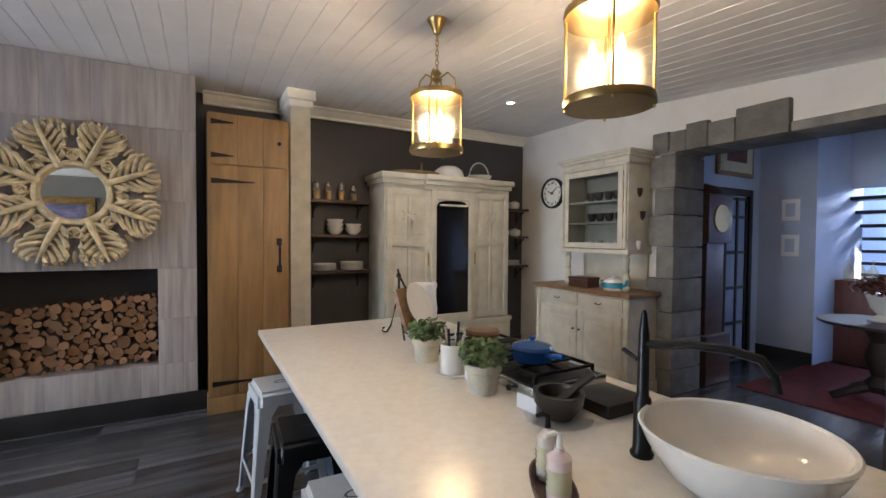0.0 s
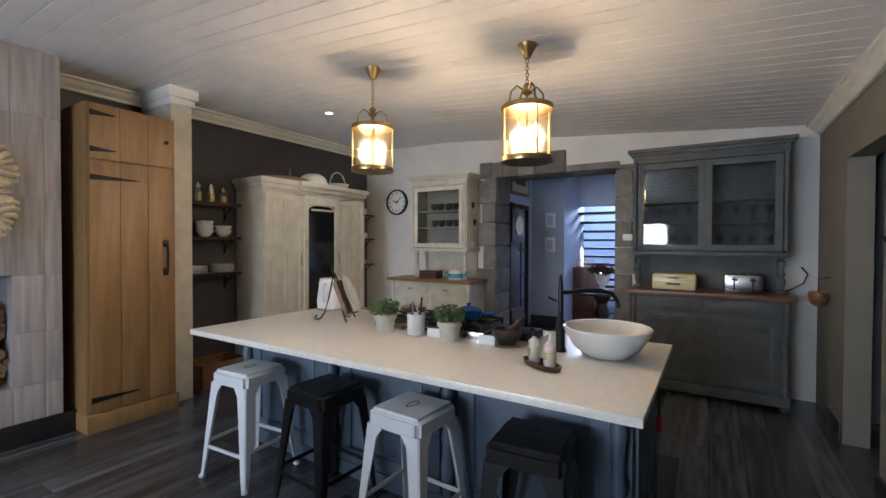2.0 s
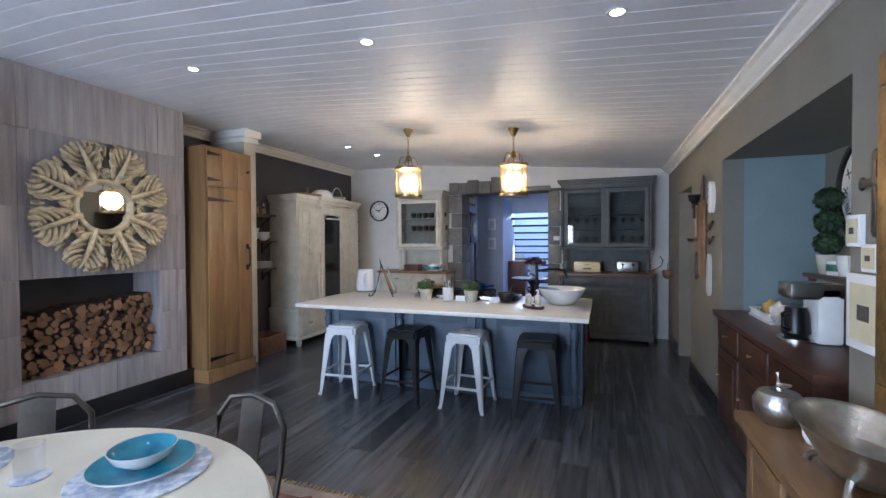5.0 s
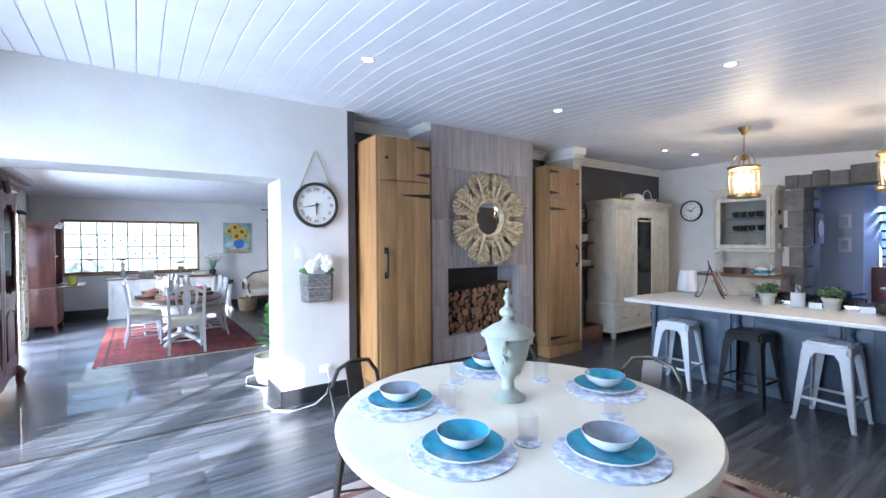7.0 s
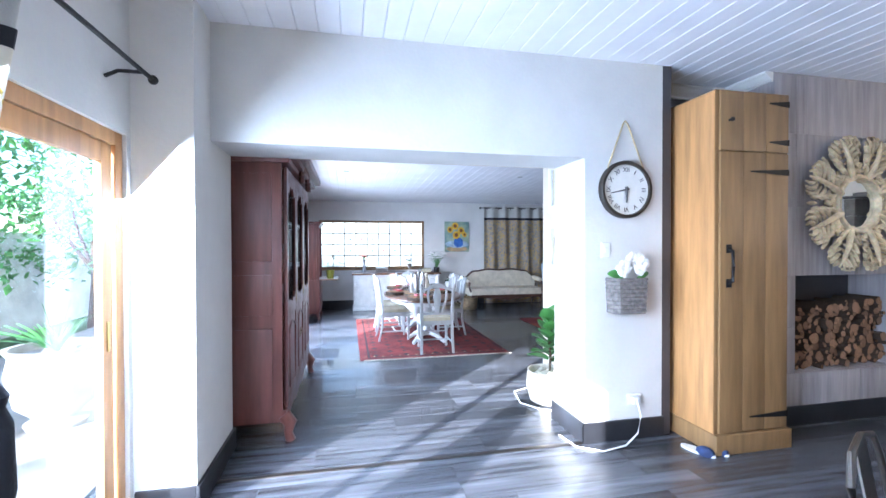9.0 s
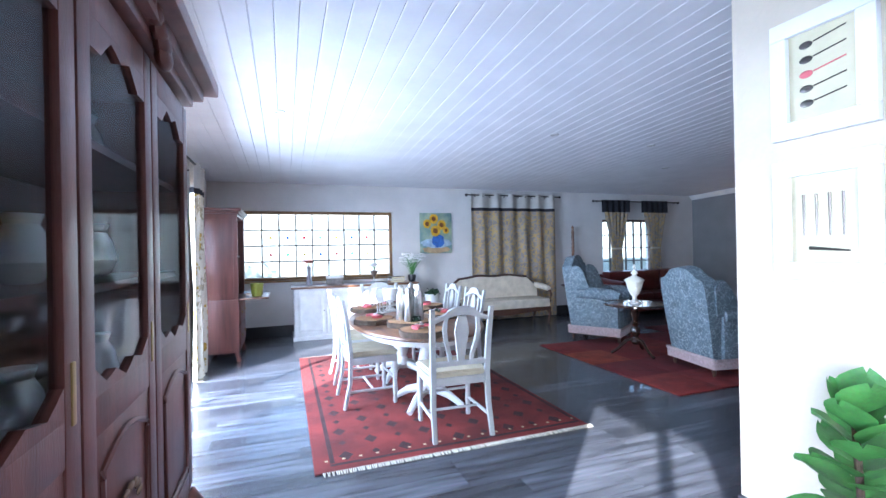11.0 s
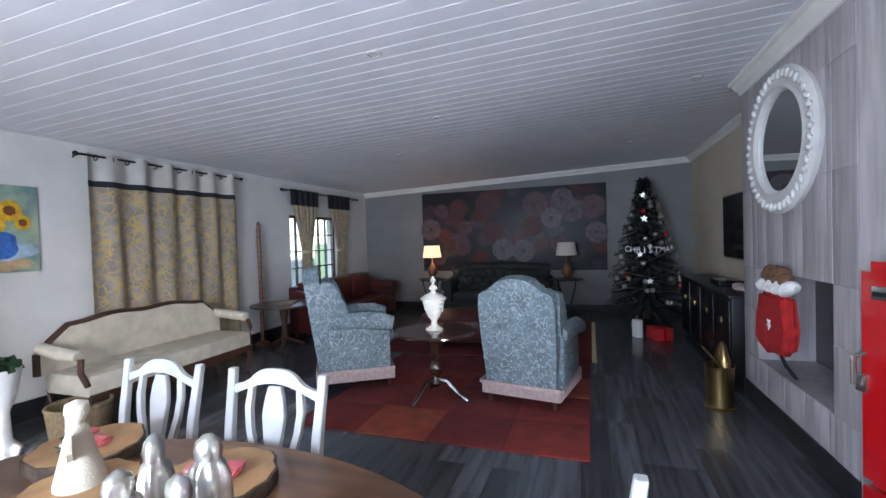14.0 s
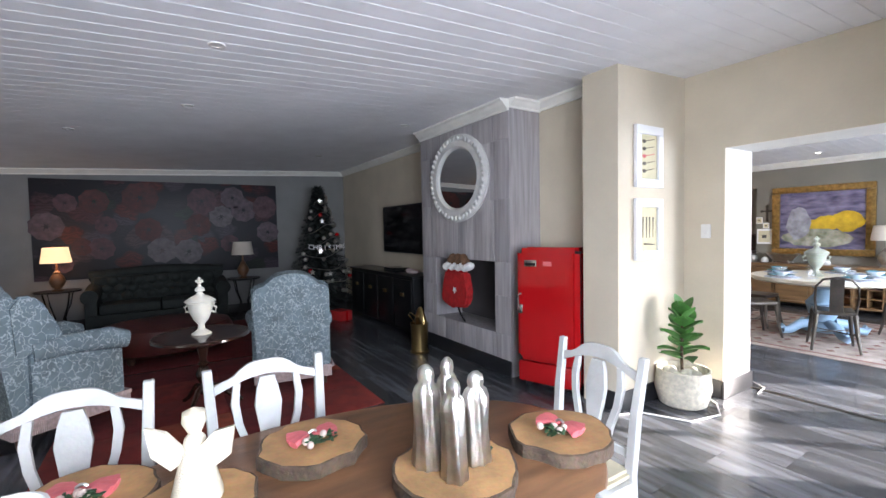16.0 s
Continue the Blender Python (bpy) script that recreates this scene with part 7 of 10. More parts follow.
def slice_(x, y, r, seed, label="sawn log slice placemat with bark edge"):
    q = random.Random(seed)
    t = thing("log_slice", label, "log slice", pose(x, y, DZ, 0, 0, seed * 40), "log slices on the table")
    pr_ = [r * (1 + q.uniform(-0.06, 0.06)) for _ in range(28)]
    def ringo(k):
        return [(pr_[i] * k * math.cos(2 * math.pi * i / 28), pr_[i] * k * math.sin(2 * math.pi * i / 28)) for i in range(28)]
    part("wood", prism(B(), ringo(0.955), 0.001, 0.046, "xy"), SLICE, t)
    b = B()
    o, i_ = ringo(1.0), ringo(0.957)
    ra = [[b.verts.new((x_, y_, z_)) for x_, y_ in ring] for ring, z_ in ((o, 0.0), (o, 0.043), (i_, 0.0455), (i_, 0.0))]
    for p, s_ in zip(ra, ra[1:] + ra[:1]):
        for k in range(28):
            b.faces.new((p[k], p[(k + 1) % 28], s_[(k + 1) % 28], s_[k]))
    part("bark", b, BARK, t)
    return t


def napkin(x, y, rz):
    t = thing("tied_napkin", "pink napkin tied with berries and green sprigs", "napkin", pose(x, y, DZ + 0.047, 0, 0, rz), "napkins on the slices")
    b = B()
    for a in (-0.5, -0.15, 0.25, 2.7, 3.05, 3.4):
        c, s_ = math.cos(a), math.sin(a)
        tube(b, [(0.0, 0, 0.018), (0.04 * c, 0.04 * s_, 0.026), (0.085 * c, 0.085 * s_, 0.016)], [0.008, 0.018, 0.026], 8, flat=0.55)
    part("cloth", b, PINK, t)
    part("ring", tube(B(), [(0.016 * math.cos(k), 0.004, 0.02 + 0.016 * math.sin(k)) for k in [i * 0.6283 for i in range(10)]], 0.005, 6, True), SILVER, t)
    b = B()
    q = random.Random(int(rz) + 3)
    for k in range(5):
        ball(b, (0.0 + q.uniform(-0.03, 0.05), 0.05 + q.uniform(-0.02, 0.03), 0.018 + q.uniform(0, 0.012)), 0.013, seg=8)
    part("berries", b, M("pale_berry", (0.55, 0.42, 0.36), 0.5), t)
    b = B()
    for k in range(26):
        a, d = q.uniform(0.3, 2.9), q.uniform(0.02, 0.075)
        c = Vector((d * math.cos(a), 0.03 + d * math.sin(a) * 0.8, 0.012 + q.uniform(0, 0.02)))
        ball(b, c, 0.018, 1, 0.4, 0.18, 6, Matrix.Rotation(q.uniform(0, 3), 4, "Z") @ Matrix.Rotation(q.uniform(-0.6, 0.6), 4, "Y"))
    part("sprig", b, LEAF2, t)


for k, (x, y, rz) in enumerate(((-3.97, 7.50, 20), (-3.52, 8.29, 100), (-3.48, 8.94, 80), (-4.21, 8.24, -70), (-4.13, 9.03, -100), (-3.84, 9.2, 190))):
    slice_(x, y, 0.185, k + 2)
    napkin(x, y, rz)
slice_(-3.95, 7.95, 0.20, 13, "large sawn log slice under the silver figures")
slice_(-3.68, 8.66, 0.16, 14, "sawn log slice under the angel ornament")
for k, (dx, dy, h) in enumerate(((-0.06, 0.05, 0.29), (0.04, 0.085, 0.31), (-0.025, -0.06, 0.28), (0.08, -0.02, 0.305))):
    b = lathe(B(), [(0.044, 0.0), (0.046, 0.01), (0.040, h * 0.3), (0.041, h * 0.6), (0.040, h * 0.72), (0.033, h * 0.79), (0.024, h * 0.83), (0.027, h * 0.89), (0.023, h * 0.95), (0.010, h * 0.99), (0.0, h * 1.0)], 36, sy=0.75)
    for v in b.verts:
        if v.co.z < h * 0.8:
            g = 1 + 0.11 * math.sin(7 * math.atan2(v.co.y, v.co.x) + 14 * v.co.z + k)
            v.co.x, v.co.y = v.co.x * g, v.co.y * g
    solid("silver_figurine", b, SILVER, "robed silver figurine standing on the log slice", "figurine", pose(-3.95 + dx, 7.95 + dy, DZ + 0.047, 0, 0, 40 * k) @ Matrix.Scale(1.06, 4), "silver figurines")
t = thing("sprig_cluster", "green sprigs and berries at the figurines' feet", "sprigs", pose(-3.93, 7.88, DZ + 0.047))
part("leaves", bush(B(), 120, 0.06, 0.04, 0.004, 0.03, random.Random(6)), LEAF2, t)
b = B()
for k in range(7):
    ball(b, (0.04 * math.cos(k), 0.03 * math.sin(k * 1.7), 0.02), 0.011, seg=8)
part("berries", b, PETAL, t)
b = lathe(B(), [(0.05, 0), (0.05, 0.01), (0.03, 0.09), (0.02, 0.13), (0.012, 0.14), (0.024, 0.165), (0.022, 0.185), (0.0, 0.195)], 20)
for s in (-1, 1):
    prism(b, [(0.0, 0.10), (s * 0.05, 0.15), (s * 0.09, 0.16), (s * 0.08, 0.10), (s * 0.04, 0.07)], 0.012, 0.022)
solid("angel_ornament", b, LINEN, "cream angel ornament standing on a log slice", "ornament", pose(-3.68, 8.66, DZ + 0.047, 0, 0, 60) @ Matrix.Scale(1.35, 4))
t = thing("word_ornament", "white wooden openwork lettering stand on the table", "ornament", pose(-3.95, 8.85, DZ, 0, 0, 25))
part("base", box(B(), -0.14, 0.14, -0.02, 0.02, 0.0, 0.012, 0.003), WHITE_PAINT, t)
b = B()
for row in range(2):
    for k in range(6):
        x = -0.13 + 0.045 * k
        part("letter_bar", tube(B(), [(x, 0, 0.016 + row * 0.055), (x, 0, 0.064 + row * 0.055), (x + 0.028, 0, 0.064 + row * 0.055), (x + 0.028, 0, 0.02 + row * 0.055)], 0.005, 6), WHITE_PAINT, t)
    part("rail", box(B(), -0.14, 0.14, -0.004, 0.004, 0.066 + row * 0.055, 0.072 + row * 0.055), WHITE_PAINT, t)
t = thing("white_goblet", "tall white painted goblet vase on the table", "goblet", pose(-3.88, 9.02, DZ))
part("foot", lathe(B(), [(0.06, 0), (0.062, 0.01), (0.02, 0.03), (0.015, 0.08), (0.03, 0.095)], 22), WHITE_PAINT, t)
part("cup", lathe(B(), [(0.03, 0.092), (0.07, 0.12), (0.08, 0.19), (0.085, 0.24), (0.078, 0.24), (0.07, 0.15), (0, 0.11)], 24), WHITE_PAINT, t)

# red armoire beside the opening
rc_ = thing("display_armoire", "large red-brown carved armoire with three glazed doors", "armoire", pose(-5.42, 5.72, 0))
Wd = 0.93
b = B()
box(b, -0.55, -0.525, -Wd + 0.04, Wd - 0.04, 0.15, 2.1)
for yy in (-Wd, Wd - 0.03):
    box(b, -0.55, -0.03, yy, yy + 0.03, 0.15, 2.1, 0.004)
for zz in (0.18, 0.82, 1.25, 1.65, 2.06):
    box(b, -0.525, -0.05, -Wd + 0.03, Wd - 0.03, zz, zz + 0.025)
part("carcase", b, REDWOOD, rc_)
for yy, s_ in ((-Wd - 0.008, -1), (Wd, 1)):
    for z0, z1 in ((0.25, 0.85), (0.95, 1.25), (1.35, 2.0)):
        part("side_panel", box(B(), -0.48, -0.10, yy, yy + 0.008, z0, z1, 0.003), REDWOOD, rc_)
b = B()
for d, z0, z1 in ((0.03, 2.08, 2.13), (0.07, 2.12, 2.18), (0.13, 2.17, 2.24)):
    box(b, -0.55, d, -Wd - d, Wd + d, z0, z1, 0.014)
part("cornice", b, REDWOOD, rc_)
b = B()
for k in range(11):
    a = math.pi * k / 10
    ball(b, (0.05, 0.30 * math.cos(a), 2.05 + 0.13 * math.sin(a)), 0.05, 0.6, 1.2, 0.8, 8)
part("carved_crest", b, REDWOOD, rc_)
for k in range(3):
    y0, y1 = -Wd + 0.06 + k * 0.607, -Wd + 0.06 + k * 0.607 + 0.595
    ym = (y0 + y1) / 2
    b = B()
    for ya in (y0, y1 - 0.075):
        box(b, -0.03, 0.0, ya, ya + 0.075, 0.24, 2.06, 0.005)
    for z0, z1 in ((0.24, 0.32), (0.90, 1.0), (1.96, 2.06)):
        box(b, -0.029, -0.001, y0 + 0.075, y1 - 0.075, z0, z1, 0.004)
    wv_ = [(y0 + 0.07, 1.97)] + [(y0 + 0.07 + 0.455 * q / 12, 1.86 + 0.075 * math.sin(math.pi * q / 12) + 0.018 * math.cos(3 * math.pi * q / 6)) for q in range(13)] + [(y1 - 0.07, 1.97)]
    prism(b, wv_, -0.028, -0.002, "yz")
    wl = [(y0 + 0.07, 0.98)] + [(y0 + 0.07 + 0.455 * q / 12, 1.06 - 0.04 * math.sin(math.pi * q / 12) + 0.015 * math.cos(3 * math.pi * q / 6)) for q in range(13)] + [(y1 - 0.07, 0.98)]
    prism(b, wl, -0.028, -0.002, "yz")
    d = part("glazed_door", b, REDWOOD, rc_)
    part("pane", box(B(), -0.018, -0.014, y0 + 0.06, y1 - 0.06, 1.0, 1.97), SMOKE, d)
    part("lower_panel", box(B(), -0.024, -0.006, y0 + 0.07, y1 - 0.07, 0.31, 0.91, 0.005), REDWOOD, d)
    mo = [(y0 + 0.11, 0.36), (y1 - 0.11, 0.36), (y1 - 0.11, 0.78)] + [(y1 - 0.11 - (y1 - y0 - 0.22) * q / 8, 0.80 + 0.05 * math.sin(math.pi * q / 8)) for q in range(9)] + [(y0 + 0.11, 0.78)]
    part("moulding", tube(B(), [(-0.004, u, v) for u, v in mo], 0.010, 6, True), REDWOOD, d)
    part("lock_plate", box(B(), -0.002, 0.004, y1 - 0.05, y1 - 0.03, 0.98, 1.12, 0.003), BRASS, d)
    if k == 1:
        b = B()
        for q in range(7):
            a = math.pi * q / 6
            ball(b, (0.004, ym + 0.08 * math.cos(a), 0.62 + 0.05 * math.sin(a)), 0.022, 0.3, 1.3, 0.6, 8)
        part("carved_spray", b, BUFFWOOD, d)
b = B()
skirt_ = [(-Wd, 0.24), (Wd, 0.24), (Wd, 0.14), (0.5, 0.16), (0.25, 0.11), (0, 0.15), (-0.25, 0.11), (-0.5, 0.16), (-Wd, 0.14)]
prism(b, skirt_, -0.04, -0.005, "yz")
part("apron", b, REDWOOD, rc_)
for yy in (-Wd + 0.03, Wd - 0.03):
    for xx, o in ((-0.03, 1), (-0.52, -1)):
        part("cabriole_foot", tube(B(), [(xx, yy, 0.20), (xx + 0.05 * o, yy, 0.13), (xx + 0.035 * o, yy, 0.06), (xx + 0.05 * o, yy, 0.0)], [0.05, 0.05, 0.032, 0.038], 10), REDWOOD, rc_)
for zz, y, mat in ((1.277, 5.1, SILVER), (1.277, 5.35, CERAMIC), (0.847, 5.1, SILVER), (0.847, 5.3, CERAMIC), (0.847, 5.75, SILVER), (1.277, 5.8, CERAMIC), (1.677, 5.2, SILVER), (1.677, 6.2, CERAMIC), (0.847, 6.3, CERAMIC), (1.277, 6.3, SILVER)):
    crock("displayed_jug", [(0.04, 0), (0.05, 0.01), (0.075, 0.06), (0.06, 0.13), (0.04, 0.17), (0.05, 0.20), (0.0, 0.2)], mat, "small silver jug behind the armoire glass" if mat is SILVER else "small white jug behind the armoire glass", "jug", -5.68, y, zz, "jugs in the armoire")

# secretary desk in the corner
sd = thing("secretary_desk", "dark reddish secretary desk with its flap down", "desk", pose(-5.98, 10.62, 0))
b = B()
box(b, 0.0, 0.45, -0.42, 0.42, 0.12, 0.78, 0.005)
box(b, 0.0, 0.45, -0.42, -0.395, 0.78, 1.85, 0.004)
box(b, 0.0, 0.45, 0.395, 0.42, 0.78, 1.85, 0.004)
box(b, 0.0, 0.02, -0.39, 0.39, 0.78, 1.85)
box(b, 0.0, 0.45, -0.395, 0.395, 1.82, 1.85)
box(b, 0.021, 0.40, -0.394, 0.394, 1.30, 1.32)
part("carcase", b, REDWOOD, sd)
part("side_panel", box(B(), 0.04, 0.40, -0.428, -0.42, 0.85, 1.78, 0.003), REDWOOD, sd)
part("cornice", box(box(B(), 0, 0.47, -0.44, 0.44, 1.85, 1.88, 0.006), 0, 0.50, -0.47, 0.47, 1.88, 1.92, 0.008), REDWOOD, sd)
part("flap", box(B(), 0.451, 0.80, -0.39, 0.39, 0.77, 0.79, 0.004), TABLEWOOD, sd)
for z in (0.18, 0.47):
    d = part("drawer", box(B(), 0.451, 0.463, -0.38, 0.38, z, z + 0.26, 0.004), REDWOOD, sd)
    for yy in (-0.2, 0.2):
        part("handle", tube(B(), [(0.463, yy - 0.04, z + 0.14), (0.48, yy - 0.03, z + 0.12), (0.48, yy + 0.03, z + 0.12), (0.463, yy + 0.04, z + 0.14)], 0.005, 6), BRASS, d)
for yy in (-0.37, 0.37):
    for xx in (0.05, 0.41):
        part("foot", tube(B(), [(xx, yy, 0.13), (xx + 0.02, yy, 0.06), (xx + 0.03, yy, 0.0)], [0.035, 0.025, 0.03], 8), REDWOOD, sd)
crock("green_bucket", [(0.06, 0), (0.065, 0.01), (0.085, 0.17), (0.08, 0.17), (0.06, 0.02), (0, 0.02)], M("olive_tin", (0.20, 0.20, 0.03), 0.35, metal=0.4), "olive green tin bucket on the desk flap", "bucket", -5.33, 10.45, 0.79)
crock("glass_platter", [(0.10, 0), (0.16, 0.015), (0.20, 0.03), (0.19, 0.03), (0.1, 0.008)], GLASS, "clear glass platter on the desk flap", "platter", -5.38, 10.78, 0.79)
# white sideboard under the window
ws = thing("white_sideboard", "white panelled sideboard with a brown wooden top under the window", "sideboard")
part("body", box(B(), -4.86, -2.92, 11.24, 11.78, 0.05, 0.79, 0.005), WHITE_PAINT, ws)
part("top", box(B(), -4.90, -2.88, 11.20, 11.79, 0.79, 0.825, 0.006), TABLEWOOD, ws)
part("plinth", box(B(), -4.88, -2.90, 11.22, 11.78, 0.0, 0.06, 0.006), WHITE_PAINT, ws)
for k in range(4):
    d = panel_door(ws, -4.84 + 0.48 * k, -4.38 + 0.48 * k, 0.09, 0.77, 11.218, WHITE_PAINT, "door", 1, 0.055)
    knob(d, -4.42 + 0.48 * k if k % 2 == 0 else -4.80 + 0.48 * k, 11.218, 0.45, GUN, 0.012)


def flowers(m, vase_prof, vase_mat, petal_mat, label, h, n, spread):
    t = thing("flower_vase", label, "vase", m, "flowers on the sideboard")
    part("vase", lathe(B(), vase_prof, 22), vase_mat, t)
    q = random.Random(n)
    z0 = vase_prof[-2][1]
    for k in range(n):
        a, d = q.uniform(0, 6.28), spread * q.uniform(0.2, 1)
        e = Vector((d * math.cos(a), d * math.sin(a) * 0.7, z0 + h * q.uniform(0.55, 1)))
        st = part("stem", tube(B(), [(0, 0, z0 - 0.03), e * 0.5 + Vector((0, 0, z0 * 0.5 + 0.02)), e], 0.003, 5), LEAF, t)
        b = B()
        for p in range(5):
            w = p * 1.2566
            ball(b, e + Vector((0.02 * math.cos(w), 0.02 * math.sin(w), 0.006)), 0.022, 1, 1, 0.5, 8)
        part("bloom", b, petal_mat, st)
    return t


CORAL = M("coral_petal", (0.5, 0.14, 0.11), 0.6, var=0.2)
flowers(pose(-4.62, 11.5, 0.826), [(0.04, 0), (0.05, 0.02), (0.04, 0.10), (0.025, 0.22), (0.045, 0.30), (0.04, 0.30)], M("grey_vase", (0.35, 0.36, 0.38), 0.3), CORAL, "tall grey vase of coral flowers", 0.10, 9, 0.08)
flowers(pose(-3.58, 11.5, 0.826), [(0.06, 0), (0.02, 0.03), (0.015, 0.10), (0.05, 0.15), (0.07, 0.2), (0.06, 0.2)], SILVER, PETAL, "silver footed bowl of pale blooms", 0.12, 9, 0.09)
flowers(pose(-2.96, 11.35, 0.826), [(0.05, 0), (0.06, 0.02), (0.07, 0.10), (0.06, 0.12), (0.05, 0.12)], BLACK, PETAL, "white orchid in a dark pot", 0.36, 36, 0.22)
t = thing("keepsake_box", "pale grey wooden keepsake box on the sideboard", "box", pose(-4.22, 11.5, 0.826))
part("box", box(B(), -0.13, 0.13, -0.08, 0.08, 0, 0.10, 0.006), GREYWICKER, t)
part("lid", box(B(), -0.135, 0.135, -0.085, 0.085, 0.10, 0.13, 0.008), WHITE_PAINT, t)
for k in range(3):
    t = thing("book", "closed book stacked on the sideboard", "book", pose(-3.22, 11.42, 0.826 + 0.031 * k, 0, 0, 5 * k), "stacked books")
    part("cover", box(B(), -0.12, 0.12, -0.09, 0.09, 0, 0.03, 0.003), (BUFFWOOD, WHITE_PAINT, GUN)[k], t)
    part("pages", box(B(), -0.115, 0.122, -0.092, 0.085, 0.004, 0.026), PAPER, t)
t = thing("white_planter", "white openwork planter standing on the floor", "planter", pose(-2.66, 11.2, 0))
part("stand", lathe(B(), [(0.10, 0), (0.11, 0.03), (0.06, 0.10), (0.05, 0.30), (0.10, 0.45), (0.13, 0.62), (0.12, 0.62), (0.08, 0.47)], 20), WHITE_PAINT, t)
part("leaves", bush(B(), 26, 0.11, 0.10, 0.60, 0.14, random.Random(31)), LEAF2, t)
t = thing("floor_basket", "round pale wicker basket on the floor", "basket", pose(-2.30, 10.95, 0))
part("weave", lathe(B(), [(0.16, 0), (0.19, 0.04), (0.21, 0.25), (0.2, 0.27), (0.19, 0.25), (0.17, 0.03), (0, 0.02)], 28), WICKER, t)
part("rim", tube(B(), [(0.205 * math.cos(a), 0.205 * math.sin(a), 0.265) for a in [i * math.pi / 14 for i in range(28)]], 0.014, 6, True), WICKER, t)

# settee
st = thing("settee", "cream upholstered settee with a carved dark wood frame", "settee", pose(-1.39, 11.20, 0))
b = box(B(), -0.86, 0.86, -0.30, 0.26, 0.28, 0.46, 0.04)
part("seat", b, LINEN, st)
topo = [(-0.90, 0.44)] + [(-0.90 + 1.8 * q / 24, 0.60 + 0.20 * min(1.0, math.sin(math.pi * q / 24) * 2.6) + 0.045 * math.sin(math.pi * q / 24) + 0.012 * math.cos(6 * math.pi * q / 24)) for q in range(25)] + [(0.90, 0.44)]
part("back", prism(B(), topo, 0.20, 0.29), LINEN, st)
part("crest_rail", tube(B(), [(u, 0.25, v) for u, v in topo], 0.036, 8), DARKWOOD, st)
for sx in (-1, 1):
    part("arm_pad", tube(B(), [(sx * 0.88, 0.24, 0.66), (sx * 0.90, 0.0, 0.64), (sx * 0.88, -0.22, 0.62)], [0.05, 0.055, 0.045], 10), LINEN, st)
    part("arm_support", tube(B(), [(sx * 0.88, -0.24, 0.60), (sx * 0.90, -0.26, 0.50), (sx * 0.86, -0.28, 0.38)], 0.024, 8), DARKWOOD, st)
    for yy in (-0.26, 0.24):
        part("leg", tube(B(), [(sx * 0.82, yy, 0.30), (sx * 0.86, yy - 0.02, 0.18), (sx * 0.83, yy, 0.0)], [0.035, 0.028, 0.016], 8), DARKWOOD, st)
part("front_rail", prism(B(), [(-0.86, 0.31), (0.86, 0.31), (0.86, 0.25), (0.4, 0.23), (0.0, 0.20), (-0.4, 0.23), (-0.86, 0.25)], -0.315, -0.285), DARKWOOD, st)


# curtains
def curtain_sheet(w, z0, z1, folds, amp, pinch=None, seg=90):
    b = B()
    zs_ = [z0 + (z1 - z0) * q / 16 for q in range(17)]
    rows = []
    for z in zs_:
        k = pinch(z) if pinch else 1.0
        rows.append([b.verts.new((((i / seg - 0.5) * w) * k, amp * math.sin(2 * math.pi * folds * i / seg) * (0.7 + 0.3 * math.sin(z * 3 + i * 0.3)) * (0.6 + 0.4 * k), z)) for i in range(seg + 1)])
    for p, q in zip(rows, rows[1:]):
        for i in range(seg):
            b.faces.new((p[i], p[i + 1], q[i + 1], q[i]))
    bmesh.ops.recalc_face_normals(b, faces=b.faces)
    bmesh.ops.solidify(b, geom=list(b.faces), thickness=0.004)
    return b


def eyelet_curtain(m, w, zt, folds, label, pinch=None, rings=True, cloth=CURT):
    t = thing("curtain", label, "curtain", m)
    p1 = pinch
    part("floral_cloth", curtain_sheet(w, 0.012, zt - 0.30, folds, 0.045, p1), cloth, t)
    part("black_band", curtain_sheet(w, zt - 0.30, zt - 0.24, folds, 0.047, p1), BLACKCLOTH, t)
    part("plain_heading", curtain_sheet(w, zt - 0.24, zt + 0.03, folds, 0.045, p1), CURTPLAIN, t)
    if rings:
        for k in range(int(folds * 2)):
            x = (k + 0.5) / (folds * 2) * w - w / 2
            part("eyelet", tube(B(), [(x, 0.026 * math.cos(a), zt - 0.02 + 0.026 * math.sin(a)) for a in [i * 0.5236 for i in range(12)]], 0.006, 6, True), BLACK, t)
    return t


def rod(label, p0, p1):
    t = thing("curtain_rod", label, "curtain rod")
    part("pole", tube(B(), [p0, p1], 0.011, 10), IRON, t)
    for p in (p0, p1):
        part("finial", ball(B(), p, 0.024, seg=10), IRON, t)
    return t


eyelet_curtain(pose(-0.79, 11.67, 0), 1.82, 2.37, 6, "closed floral eyelet curtain with a black band")
rod("black iron curtain rod on the window wall", (-1.80, 11.67, 2.365), (0.24, 11.67, 2.365))
for x in (1.25, 3.40):
    solid("rod_bracket", tube(B(), [(x, 11.68, 2.315), (x, 11.78, 2.315), (x, 11.808, 2.295)], 0.008, 6), IRON, "black curtain rod bracket fixed to the wall", "bracket", group="rod brackets")
for y in (7.0, 9.85):
    solid("rod_bracket", tube(B(), [(-5.86, y, 2.31), (-6.0, y, 2.31), (-6.098, y, 2.28)], 0.009, 6), IRON, "dark curtain rod bracket fixed to the wall", "bracket", group="rod brackets")
for x in (-1.74, 0.14):
    solid("rod_bracket", tube(B(), [(x, 11.67, 2.37), (x, 11.78, 2.37), (x, 11.808, 2.35)], 0.008, 6), IRON, "black curtain rod bracket fixed to the wall", "bracket", group="rod brackets")
rod("black iron curtain rod over the lounge window", (1.07, 11.68, 2.31), (3.40, 11.68, 2.31))
